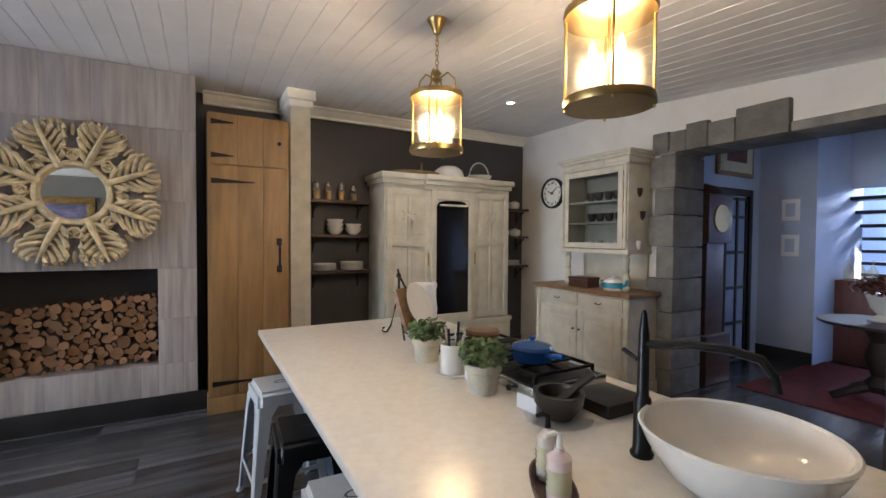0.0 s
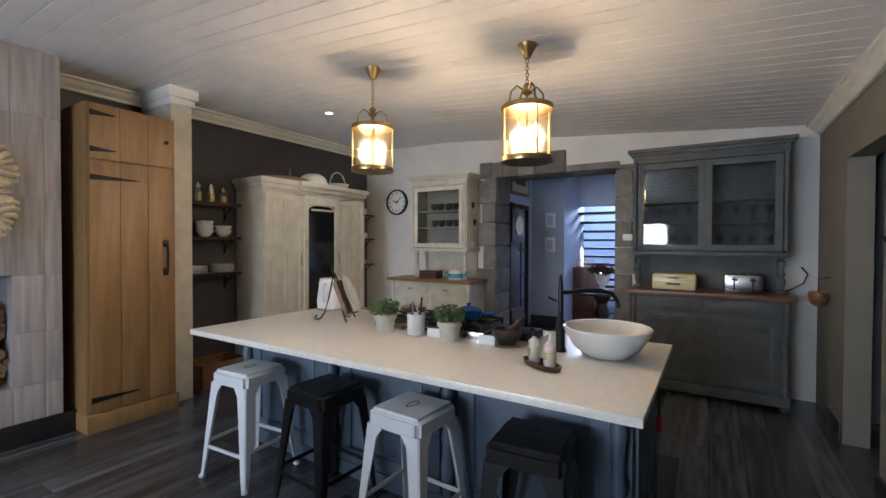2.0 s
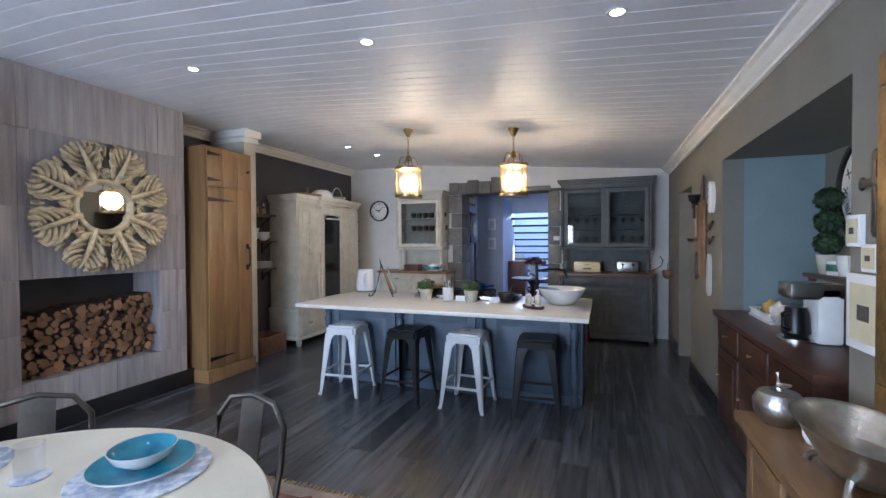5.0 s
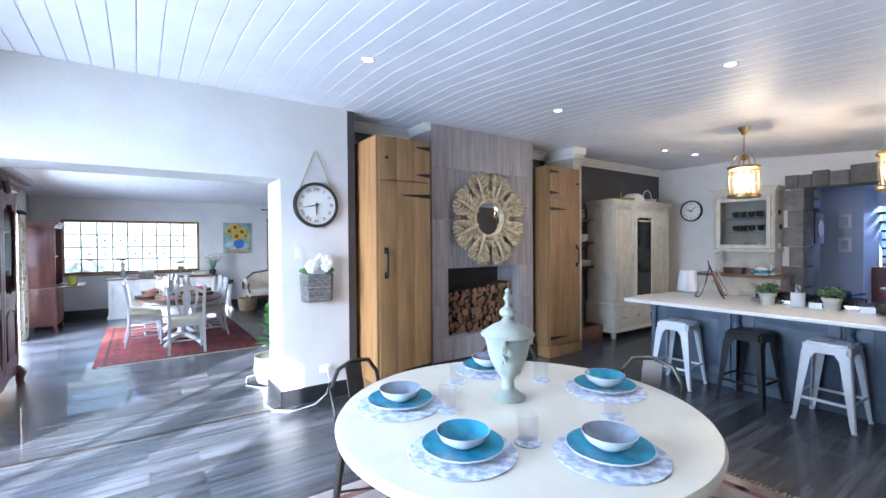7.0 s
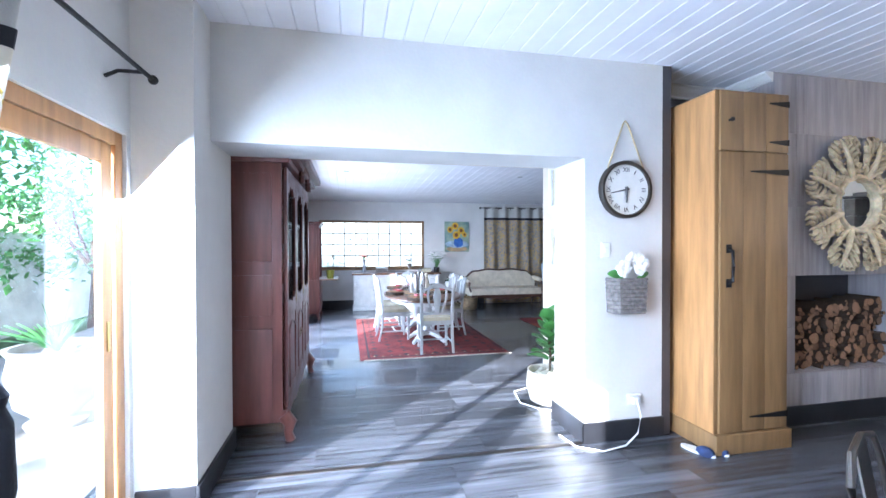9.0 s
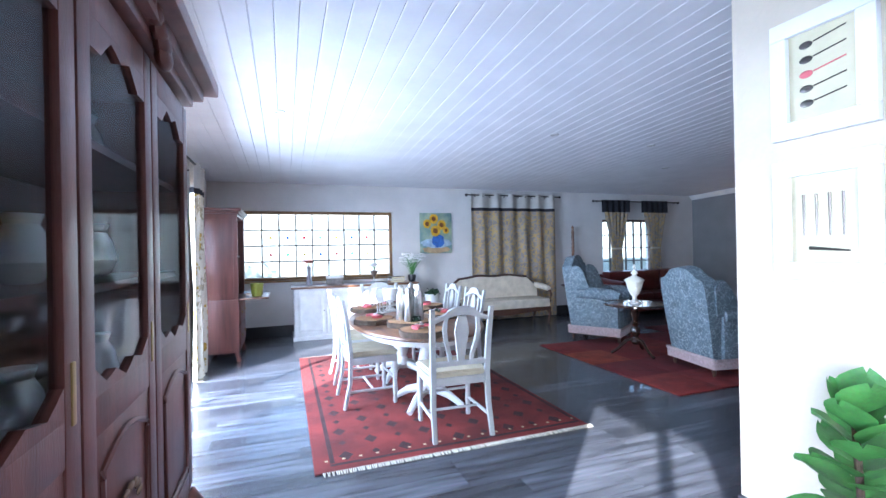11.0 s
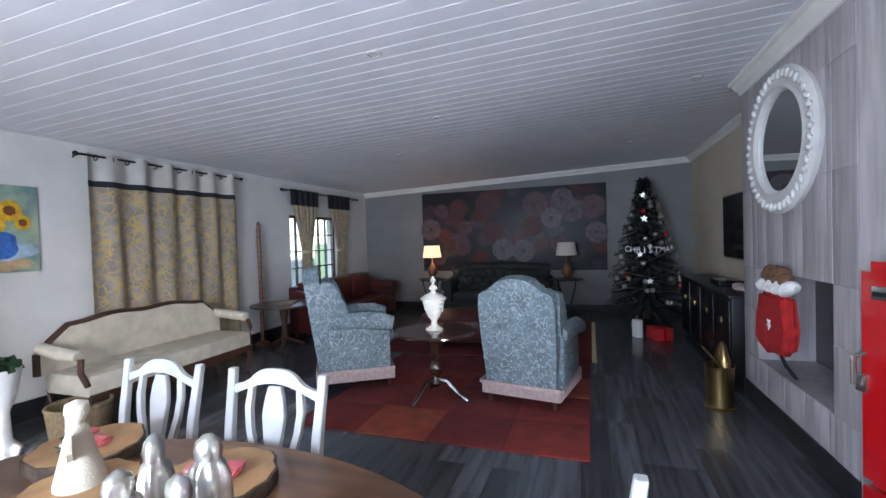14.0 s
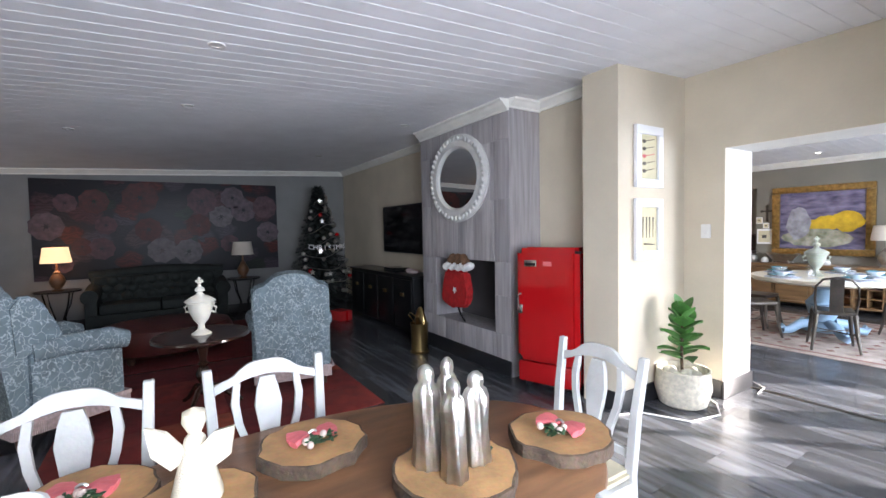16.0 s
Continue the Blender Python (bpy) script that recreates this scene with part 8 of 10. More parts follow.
for x, s in ((1.66, 1), (2.72, 1)):
    t = thing("tied_curtain", "short cream curtain tied to one side with a black pelmet", "curtain", pose(x, 11.68, 0.06), "curtains at the lounge window")
    part("cloth", curtain_sheet(0.62, 0.50, 2.02, 6, 0.025, lambda z: 0.45 + 0.55 * min(1, abs(z - 1.25) / 0.75) if z > 1.25 else 0.45 + 0.18 * (1.25 - z)), CURT, t)
    part("black_pelmet", curtain_sheet(0.74, 2.02, 2.28, 5, 0.022), BLACKCLOTH, t)
    part("tie", lathe(B(), [(0.13, 1.23), (0.145, 1.25), (0.13, 1.27), (0.12, 1.27)], 20, sy=0.35), LINEN, t)
# Door curtains take the cloth with sunlight put into its colour.
eyelet_curtain(pose(-5.86, 9.62, 0, 0, 0, 90), 0.45, 2.30, 3, "floral curtain, pale as if sunlit, drawn aside at the dining doors", rings=False, cloth=CURTSUN)
rod("black iron curtain rod over the dining doors", (-5.86, 6.9, 2.31), (-5.86, 9.95, 2.31))
k = eyelet_curtain(pose(-5.93, 2.55, 0, 0, 0, 90), 0.75, 2.33, 5, "cream and yellow floral curtain, coloured as sunlit, tied back beside the sliding door", lambda z: 0.42 + 0.58 * min(1, abs(z - 1.3) / 1.0), cloth=CURTSUN)
part("tie_back", lathe(B(), [(0.165, 1.28), (0.18, 1.30), (0.165, 1.32), (0.155, 1.3)], 24, sy=0.4), BLACKCLOTH, k)
part("tassel", lathe(B(), [(0.045, 0.83), (0.05, 0.86), (0.045, 1.03), (0.03, 1.07), (0.038, 1.10), (0.016, 1.14), (0.008, 1.28)], 16, (0.10, -0.10, 0)), BLACKCLOTH, k)
rod("dark iron curtain rod over the sliding door", (-5.93, 1.0, 2.31), (-5.93, 3.85, 2.31))
for y in (3.75, 1.2):
    solid("rod_bracket", tube(B(), [(-5.93, y, 2.31), (-6.04, y, 2.31), (-6.098, y, 2.28)], 0.009, 6), IRON, "dark curtain rod bracket fixed to the wall", "bracket", group="rod brackets")


# windows and doors
BARS = M("dark_glazing_bar", (0.045, 0.035, 0.03), 0.5, var=0.2, scale=9)


def small_panes(name, w, cols, rows_, mat, label, dots):
    t = thing(name, label, "window", kind="structure")
    x0, x1, z0, z1 = w
    y0 = 11.88
    b = B()
    box(b, x0, x0 + 0.05, y0, y0 + 0.06, z0, z1, 0.004)
    box(b, x1 - 0.05, x1, y0, y0 + 0.06, z0, z1, 0.004)
    box(b, x0 + 0.05, x1 - 0.05, y0 + 0.001, y0 + 0.06, z0, z0 + 0.05, 0.004)
    box(b, x0 + 0.05, x1 - 0.05, y0 + 0.001, y0 + 0.06, z1 - 0.05, z1, 0.004)
    part("window_frame", b, mat, t)
    xa, xb, za, zb = x0 + 0.05, x1 - 0.05, z0 + 0.05, z1 - 0.05
    for i in range(1, cols):
        x = xa + (xb - xa) * i / cols
        part("glazing_bar", box(B(), x - 0.011, x + 0.011, y0 + 0.01, y0 + 0.05, za, zb), BARS, t)
    for i in range(1, rows_):
        z = za + (zb - za) * i / rows_
        part("cross_bar", box(B(), xa, xb, y0 + 0.012, y0 + 0.048, z - 0.011, z + 0.011), BARS, t)
    for i in range(cols):
        for j in range(rows_):
            p = part("pane", box(B(), xa + (xb - xa) * i / cols + 0.008, xa + (xb - xa) * (i + 1) / cols - 0.008, y0 + 0.028, y0 + 0.032, za + (zb - za) * j / rows_ + 0.008, za + (zb - za) * (j + 1) / rows_ - 0.008), dots if dots else PANEGLASS, t)
            p.visible_shadow = False
    return t


FROST = glass_mat("obscured_glass", (0.9, 0.95, 1.0), 0.15, 0.9)
w1 = small_panes("window_1", W1, 9, 4, OAK, "wide small-paned timber window with coloured glass spots", None)
GEMS = [M("gem_blue", (0.02, 0.08, 0.5), 0.2), M("gem_red", (0.35, 0.01, 0.02), 0.2), M("gem_green", (0.02, 0.30, 0.12), 0.2), M("gem_yellow", (0.6, 0.42, 0.03), 0.2)]
for j, zz in enumerate((1.32, 1.60)):
    for i in range(1, 8):
        xx = W1[0] + 0.05 + (W1[1] - W1[0] - 0.1) * (i + 0.5) / 9
        g = part("glass_spot", lathe(B(), [(0.0, 0), (0.022, 0.002), (0.02, 0.006), (0, 0.007)], 14, m=Matrix.Translation((xx, 11.905, zz)) @ Matrix.Rotation(radians(90), 4, "X")), GEMS[(i + j * 2) % 4], w1)
part("window_sill", box(B(), W1[0] - 0.03, W1[1] + 0.03, 11.79, 11.88, W1[2] - 0.03, W1[2], 0.004), OAK, w1)
w2 = small_panes("window_2", W2, 6, 4, DARKWOOD, "dark small-paned window of the lounge", None)
part("window_sill", box(B(), W2[0] - 0.03, W2[1] + 0.03, 11.79, 11.88, W2[2] - 0.03, W2[2], 0.004), WHITE_PAINT, w2)


def sliding(name, y0, y1, label, open_to):
    t = thing(name, label, "door", kind="structure")
    b = B()
    box(b, -6.22, -6.12, y1 - 0.07, y1, 0, 2.05, 0.004)
    box(b, -6.22, -6.12, y0, y0 + 0.07, 0, 2.05, 0.004)
    box(b, -6.221, -6.119, y0 + 0.07, y1 - 0.07, 1.98, 2.05, 0.004)
    box(b, -6.221, -6.119, y0 + 0.07, y1 - 0.07, -0.02, 0.012, 0.002)
    part("door_frame", b, PINE, t)
    a, c = open_to
    b = B()
    box(b, -6.16, -6.125, a, a + 0.09, 0.013, 1.975, 0.004)
    box(b, -6.16, -6.125, c - 0.09, c, 0.013, 1.975, 0.004)
    box(b, -6.159, -6.126, a + 0.09, c - 0.09, 0.013, 0.14, 0.003)
    box(b, -6.159, -6.126, a + 0.09, c - 0.09, 1.88, 1.975, 0.003)
    lf = part("leaf", b, PINE, t)
    g = part("pane", box(B(), -6.145, -6.14, a + 0.085, c - 0.085, 0.135, 1.885), PANEGLASS, lf)
    g.visible_shadow = False
    part("lock", box(B(), -6.125, -6.115, c - 0.06, c - 0.035, 0.95, 1.10, 0.003), BRASS, lf)
    return t


sliding("door_1", 1.1, 3.96, "open timber sliding door to the patio", (2.90, 3.86))
sliding("door_2", 7.1, 9.4, "timber sliding door of the dining area", (7.2, 8.28))

# ---- lounge ----
RUGPATCH = [M("rug_patch", c, 0.95, var=0.3, scale=8, bump=0.5, bscale=200) for c in ((0.22, 0.020, 0.012), (0.14, 0.010, 0.010), (0.28, 0.045, 0.018), (0.18, 0.014, 0.010))]
rug = thing("lounge_rug", "red patchwork rug under the wing chairs", "rug")
for i in range(4):
    for j in range(4):
        part("patch", box(B(), -1.68 + 0.55 * i, -1.68 + 0.55 * (i + 1) - 0.002, 7.18 + 0.57 * j, 7.18 + 0.57 * (j + 1) - 0.002, 0.0, 0.011, 0.002), RUGPATCH[(i * 3 + j * 5 + i * j) % 4], rug)
rug = thing("far_rug", "dark red fringed rug under the ottoman", "rug")
part("rug_field", box(B(), 0.60, 3.0, 7.16, 9.9, 0.0, 0.010, 0.003), RUGPATCH[1], rug)
b = B()
for xx in np.arange(0.62, 2.99, 0.02):
    tube(b, [(xx, 7.16, 0.006), (xx, 7.11, 0.004)], 0.005, 4)
part("fringe", b, FRINGE, rug)


def wing_chair(m):
    """Front towards -y."""
    t = thing("wing_chair", "blue damask velvet wing chair with a fringed skirt", "armchair", m, "wing chairs")
    part("seat_base", box(B(), -0.33, 0.33, -0.32, 0.32, 0.14, 0.36, 0.03), VELVET, t)
    part("seat_cushion", box(B(), -0.27, 0.27, -0.36, 0.20, 0.36, 0.48, 0.045), VELVET, t)
    o = [(-0.32, 0.14), (0.32, 0.14), (0.345, 0.55), (0.35, 0.80), (0.335, 0.90)]
    o += [(0.29, 0.925), (0.25, 0.93), (0.22, 0.96)] + [(0.20 * math.cos(radians(a)), 0.955 + 0.075 * math.sin(radians(a))) for a in range(10, 171, 16)] + [(-0.22, 0.96), (-0.25, 0.93), (-0.29, 0.925)]
    o += [(-0.335, 0.90), (-0.35, 0.80), (-0.345, 0.55)]
    lean = Matrix.Translation((0, 0.27, 0.14)) @ Matrix.Rotation(radians(-9), 4, "X") @ Matrix.Translation((0, 0, -0.14))
    b = prism(B(), o, -0.07, 0.07, m=lean)
    bmesh.ops.bevel(b, geom=[e for e in b.edges if len(e.link_faces) == 2 and e.calc_face_angle(0) > 0.9], offset=0.025, segments=3, affect="EDGES")
    part("back", b, VELVET, t)
    for sx in (-1, 1):
        o = [(0.34, 0.55), (0.36, 0.84), (0.31, 0.90), (0.22, 0.90), (0.14, 0.82), (0.12, 0.72), (0.05, 0.63), (0.06, 0.55)]
        b = prism(B(), o, sx * 0.30, sx * 0.365, "yz")
        bmesh.ops.bevel(b, geom=list(b.edges), offset=0.018, segments=2, affect="EDGES")
        part("wing", b, VELVET, t)
        part("arm", tube(B(), [(sx * 0.345, 0.24, 0.56), (sx * 0.36, 0.0, 0.57), (sx * 0.375, -0.22, 0.56), (sx * 0.385, -0.34, 0.53)], [0.06, 0.068, 0.075, 0.06], 12), VELVET, t)
        part("arm_panel", box(B(), sx * 0.33 - 0.045, sx * 0.33 + 0.045, -0.31, 0.26, 0.14, 0.56, 0.02), VELVET, t)
    b = B()
    for k in range(60):
        for (x0, y0), (x1, y1) in (((-0.36, 0.37), (0.36, 0.37)), ((-0.385, -0.34), (0.385, -0.34)), ((-0.385, -0.34), (-0.36, 0.37)), ((0.385, -0.34), (0.36, 0.37))):
            f = (k + 0.5) / 60
            x, y = x0 + (x1 - x0) * f, y0 + (y1 - y0) * f
            tube(b, [(x, y, 0.155), (x, y, 0.075)], 0.006, 4)
    for x0, x1, y0, y1 in ((-0.37, 0.37, 0.362, 0.378), (-0.39, 0.39, -0.348, -0.332), (-0.393, -0.377, -0.33, 0.36), (0.377, 0.393, -0.33, 0.36)):
        box(b, x0, x1, y0, y1, 0.15, 0.175)
    part("fringe", b, PINKFRINGE, t)
    for sx in (-1, 1):
        for yy in (-0.30, 0.32):
            part("leg", lathe(B(), [(0.014, 0), (0.02, 0.03), (0.028, 0.14)], 10, (sx * 0.30, yy, 0)), DARKWOOD, t)
    return t


wc = wing_chair(pose(-0.53, 7.68, 0.011, 0, 0, 80) @ Matrix.Diagonal((0.95, 1.02, 1.09, 1)))
copy_thing(wc, pose(-0.58, 9.50, 0.011, 0, 0, 33) @ Matrix.Diagonal((0.95, 1.02, 1.09, 1)))


GLOSSWOOD = M("polished_dark_wood", (0.035, 0.016, 0.010), 0.14, var=0.3, scale=4, bump=0.04, stretch=(1, 7, 7), coat=0.4)


def tripod(m, r, h, label, mat=GLOSSWOOD, name="wine_table"):
    t = thing(name, label, "side table", m)
    part("top", lathe(B(), [(r * 0.96, h - 0.025), (r, h - 0.02), (r, h - 0.004), (r * 0.97, h + 0.006), (r * 0.95, h), (0, h)], 40), mat, t)
    part("stem", lathe(B(), [(0.035, 0.13), (0.055, 0.16), (0.035, 0.20), (0.030, 0.22), (0.058, 0.27), (0.060, 0.31), (0.030, 0.36), (0.045, 0.385), (0.026, 0.41), (0.038, 0.47), (0.048, 0.52), (0.026, 0.555), (0.035, 0.575), (0.10, h - 0.025)], 22), mat, t)
    for k in range(3):
        a = radians(30 + 120 * k)
        c, s = math.cos(a), math.sin(a)
        part("leg", tube(B(), [(0.02 * c, 0.02 * s, 0.19), (0.10 * c, 0.10 * s, 0.18), (0.22 * c, 0.22 * s, 0.06), (0.29 * c, 0.29 * s, 0.018)], [0.026, 0.024, 0.018, 0.018], 8), mat, t)
    return t


tripod(pose(-0.92, 8.49, 0.011), 0.37, 0.635, "round dark polished tripod table between the wing chairs")
urn(pose(-0.92, 8.49, 0.647, 0, 0, 55), ALABASTER, "cream alabaster lidded urn on the tripod table", 0.98)
ot = thing("ottoman", "large brown leather ottoman on a low base", "ottoman", pose(1.25, 8.75, 0.010))
b = lathe(B(), [(0.60, 0.10), (0.68, 0.14), (0.70, 0.30), (0.66, 0.39), (0.55, 0.42), (0, 0.43)], 40, sx=0.85, sy=1.05)
part("cushion", b, LEATHER, ot)
for k in range(4):
    a = radians(45 + 90 * k)
    part("foot", lathe(B(), [(0.03, 0), (0.045, 0.03), (0.03, 0.12)], 10, (0.42 * math.cos(a), 0.5 * math.sin(a), 0)), DARKWOOD, ot)


def sofa(m, w, mat, label, tuft):
    """Front towards -y."""
    t = thing("sofa", label, "sofa", m)
    part("base", box(B(), -w, w, -0.38, 0.36, 0.10, 0.30, 0.02), mat, t)
    n = 3 if w > 0.95 else 2
    for k in range(n):
        x0 = -w + 0.16 + (2 * w - 0.32) * k / n
        part("seat_cushion", box(B(), x0 + 0.005, x0 + (2 * w - 0.32) / n - 0.005, -0.40, 0.14, 0.30, 0.45, 0.045), mat, t)
    b = B()
    if tuft:
        part("back", box(B(), -w + 0.02, w - 0.02, 0.14, 0.36, 0.30, 0.84, 0.05), mat, t)
        for r in range(3):
            for k in range(int(w * 11)):
                x = -w + 0.14 + (k + 0.5 * (r % 2)) * 0.17
                if x < w - 0.12:
                    part("tuft", ball(B(), (x, 0.145, 0.52 + 0.12 * r), 0.075, 1.1, 0.55, 0.95, 10), mat, t)
        part("back_roll", tube(b, [(-w, 0.28, 0.84), (-w * 0.5, 0.26, 0.88), (0, 0.26, 0.90), (w * 0.5, 0.26, 0.88), (w, 0.28, 0.84)], 0.085, 12), mat, t)
    else:
        for k in range(n):
            x0 = -w + 0.14 + (2 * w - 0.28) * k / n
            part("back_cushion", box(B(), x0 + 0.004, x0 + (2 * w - 0.28) / n - 0.004, 0.08, 0.34, 0.40, 0.86, 0.07), mat, t)
        part("back", box(B(), -w + 0.01, w - 0.01, 0.26, 0.38, 0.12, 0.80, 0.04), mat, t)
        b.free()
    for sx in (-1, 1):
        part("arm", tube(B(), [(sx * (w - 0.06), -0.40, 0.58), (sx * (w - 0.06), 0.0, 0.60), (sx * (w - 0.06), 0.30, 0.64)], 0.11, 14), mat, t)
        part("arm_panel", box(B(), sx * (w - 0.07) - 0.075, sx * (w - 0.07) + 0.075, -0.37, 0.33, 0.12, 0.58, 0.02), mat, t)
        for yy in (-0.32, 0.30):
            part("foot", lathe(B(), [(0.025, 0), (0.035, 0.04), (0.03, 0.11)], 10, (sx * (w - 0.1), yy, 0)), DARKWOOD, t)
    return t


sofa(pose(3.50, 8.82, 0, 0, 0, -90), 0.95, GREENVELVET, "dark green buttoned velvet sofa beneath the mural", True)
sofa(pose(2.05, 11.15, 0), 1.12, LEATHER, "oxblood leather sofa under the lounge window", False)
for y, lit in ((10.12, True), (7.56, False)):
    t = thing("side_table", "black iron side table with curved legs", "side table", pose(3.52, y, 0), "lamp tables")
    part("top", lathe(B(), [(0.26, 0.655), (0.28, 0.665), (0.28, 0.678), (0, 0.68)], 32), BLACK, t)
    for k in range(4):
        a = radians(45 + 90 * k)
        c, s = math.cos(a), math.sin(a)
        part("leg", tube(B(), [(0.22 * c, 0.22 * s, 0.655), (0.17 * c, 0.17 * s, 0.45), (0.08 * c, 0.08 * s, 0.25), (0.12 * c, 0.12 * s, 0.10), (0.24 * c, 0.24 * s, 0.0)], 0.012, 8), BLACK, t)
    table_lamp(pose(3.52, y, 0.68), TABLEWOOD, SHADE_ON if lit else SHADE_OFF, "lit table lamp with a brown urn base" if lit else "unlit table lamp with a brown urn base")
    if lit:
        lamp("table_lamp_bulb", "POINT", 0.6, pose(3.52, y, 1.22), (1.0, 0.68, 0.40), 0.05)
mu = thing("floral_mural", "wide dark canvas print of roses and peonies", "canvas print", pose(3.979, 8.66, 1.60, 0, 0, -90))
part("canvas", box(B(), -1.80, 1.80, -0.04, 0.0, -0.80, 0.80, 0.004), MURAL, mu)
# printed blooms as low petals on the canvas
rm = random.Random(77)
TONES = [M("print_rose", (0.085, 0.032, 0.042), 0.55, var=0.4, scale=14), M("print_peony", (0.10, 0.065, 0.08), 0.55, var=0.4, scale=14), M("print_red", (0.075, 0.010, 0.007), 0.55, var=0.4, scale=14), M("print_white", (0.13, 0.108, 0.115), 0.55, var=0.35, scale=14)]
for k, (u, v, r, tn) in enumerate(((-1.62, 0.05, 0.22, 1), (-1.38, 0.42, 0.15, 0), (-1.02, 0.45, 0.2, 2), (-0.88, 0.06, 0.15, 0), (-0.95, -0.32, 0.18, 0), (-1.2, -0.28, 0.14, 2), (-0.40, 0.52, 0.26, 2), (-0.30, -0.02, 0.2, 2), (-0.12, -0.38, 0.22, 3), (0.28, -0.42, 0.22, 3), (0.52, 0.48, 0.24, 0), (0.82, 0.20, 0.2, 3), (1.02, 0.55, 0.2, 1), (1.2, 0.32, 0.22, 1), (0.45, 0.05, 0.2, 2), (1.58, 0.38, 0.22, 0), (1.62, -0.1, 0.2, 1), (-1.45, -0.55, 0.14, 0), (0.95, -0.3, 0.16, 0))):
    b = B()
    for ring in range(4):
        rr = r * (1 - 0.23 * ring)
        n = 9 - ring
        for q in range(n):
            a = 2 * math.pi * q / n + ring * 0.5
            cx, cz = u + rr * 0.62 * math.cos(a), v + rr * 0.62 * math.sin(a)
            pw = rr * 0.42
            pts = [(cx + pw * math.cos(a + radians(w)) * (1.0 if abs(w) < 100 else 0.6), cz + pw * math.sin(a + radians(w)) * (1.0 if abs(w) < 100 else 0.6)) for w in range(-150, 180, 50)]
            y = -0.041 - 0.0012 * (ring + 1) - 0.0003 * q
            prism(b, pts, y - 0.0003, y)
    part("printed_bloom", b, TONES[tn], mu)

# Christmas tree
tr = thing("christmas_tree", "dark decorated fir tree with silver ribbons and stars", "tree", pose(2.85, 6.35, 0))
rt = random.Random(9)
part("trunk", lathe(B(), [(0.045, 0.0), (0.04, 0.3), (0.012, 2.2)], 10), BARK, tr)
part("stand", lathe(B(), [(0.22, 0.0), (0.23, 0.04), (0.10, 0.10), (0.06, 0.12)], 18), BLACK, tr)
b = B()
for k in range(230):
    f = (k + rt.random()) / 230
    z = 0.28 + 2.0 * f
    R_ = (0.62 * (1 - f) + 0.05) * rt.uniform(0.8, 1.12)
    a = k * 2.39996
    d = Vector((math.cos(a), math.sin(a), -0.25))
    o = Vector((0, 0, z))
    side = d.cross(Vector((0, 0, 1))).normalized()
    for q in range(13):
        s = (q + 1) / 13
        c = o + d * R_ * s
        for e in (-1, 1):
            w = 0.10 * (1.15 - s) + 0.03
            tip = c + side * e * w + d * 0.05 + Vector((0, 0, rt.uniform(-0.03, 0.04)))
            b.faces.new([b.verts.new(c), b.verts.new(c + d * 0.028), b.verts.new(tip)])
            b.faces.new([b.verts.new(c + Vector((0, 0, 0.012))), b.verts.new(c - Vector((0, 0, 0.02))), b.verts.new(tip * 0.5 + c * 0.5 + Vector((0, 0, 0.05)))])
tc = part("crown", b, FIR, tr, flat=True)
for k in range(46):
    f = rt.random()
    a, z = rt.uniform(2.0, 5.6), 0.4 + 1.7 * f
    R_ = 0.60 * (1 - (z - 0.28) / 2.0) + 0.06
    part("bauble", ball(B(), (R_ * math.cos(a), R_ * math.sin(a), z), 0.038, seg=10), SILVER if k % 12 else REDENAMEL, tr)
for k in range(12):
    a, z = rt.uniform(2.0, 5.4), 0.5 + 1.65 * rt.random()
    R_ = 0.60 * (1 - (z - 0.28) / 2.0) + 0.09
    o = [(0.055 * (1 if i % 2 else 0.42) * math.sin(i * math.pi / 5), -0.055 * (1 if i % 2 else 0.42) * math.cos(i * math.pi / 5)) for i in range(10)]
    s_ = part("star", prism(B(), o, -0.004, 0.004), SILVER, tr)
    s_.matrix_basis = pose(R_ * math.cos(a), R_ * math.sin(a), z, 0, 0, math.degrees(a) + 90)
for k in range(7):
    z = 0.62 + 0.23 * k
    R_ = 0.60 * (1 - (z - 0.28) / 2.0) + 0.05
    part("ribbon", tube(B(), [(R_ * math.cos(a), R_ * math.sin(a), z + 0.05 * math.sin(a * 3 + k) + 0.05 * (a - 3)) for a in [2.2 + 0.15 * i for i in range(22)]], 0.03, 6, flat=0.25), SILVER, tr)
for i, c in enumerate("CHRISTMAS"):
    a = 2.55 + 0.16 * i
    words(c, 0.12, FRAMEWHITE, tr, pose(0.50 * math.cos(a), 0.50 * math.sin(a), 1.22 - 0.02 * math.sin(math.pi * i / 8), 90, 0, math.degrees(a) + 90), "banner_letter")
t = thing("gift_box", "red wrapped gift box on the floor by the tree", "gift", pose(2.0, 6.28, 0, 0, 0, 20))
part("box", box(B(), -0.15, 0.15, -0.11, 0.11, 0, 0.16, 0.005), REDCLOTH, t)
part("ribbon", box(B(), -0.155, 0.155, -0.015, 0.015, 0.002, 0.165, 0.002), REDENAMEL, t)
t = thing("gift_bag", "tall pale gift bag beside the tree", "gift", pose(2.05, 6.55, 0, 0, 0, 35))
part("bag", box(B(), -0.06, 0.06, -0.04, 0.04, 0, 0.24, 0.004), FRAMEWHITE, t)
part("bag_handle", tube(B(), [(-0.03, 0, 0.24), (0, 0, 0.31), (0.03, 0, 0.24)], 0.003, 5), LINEN, t)

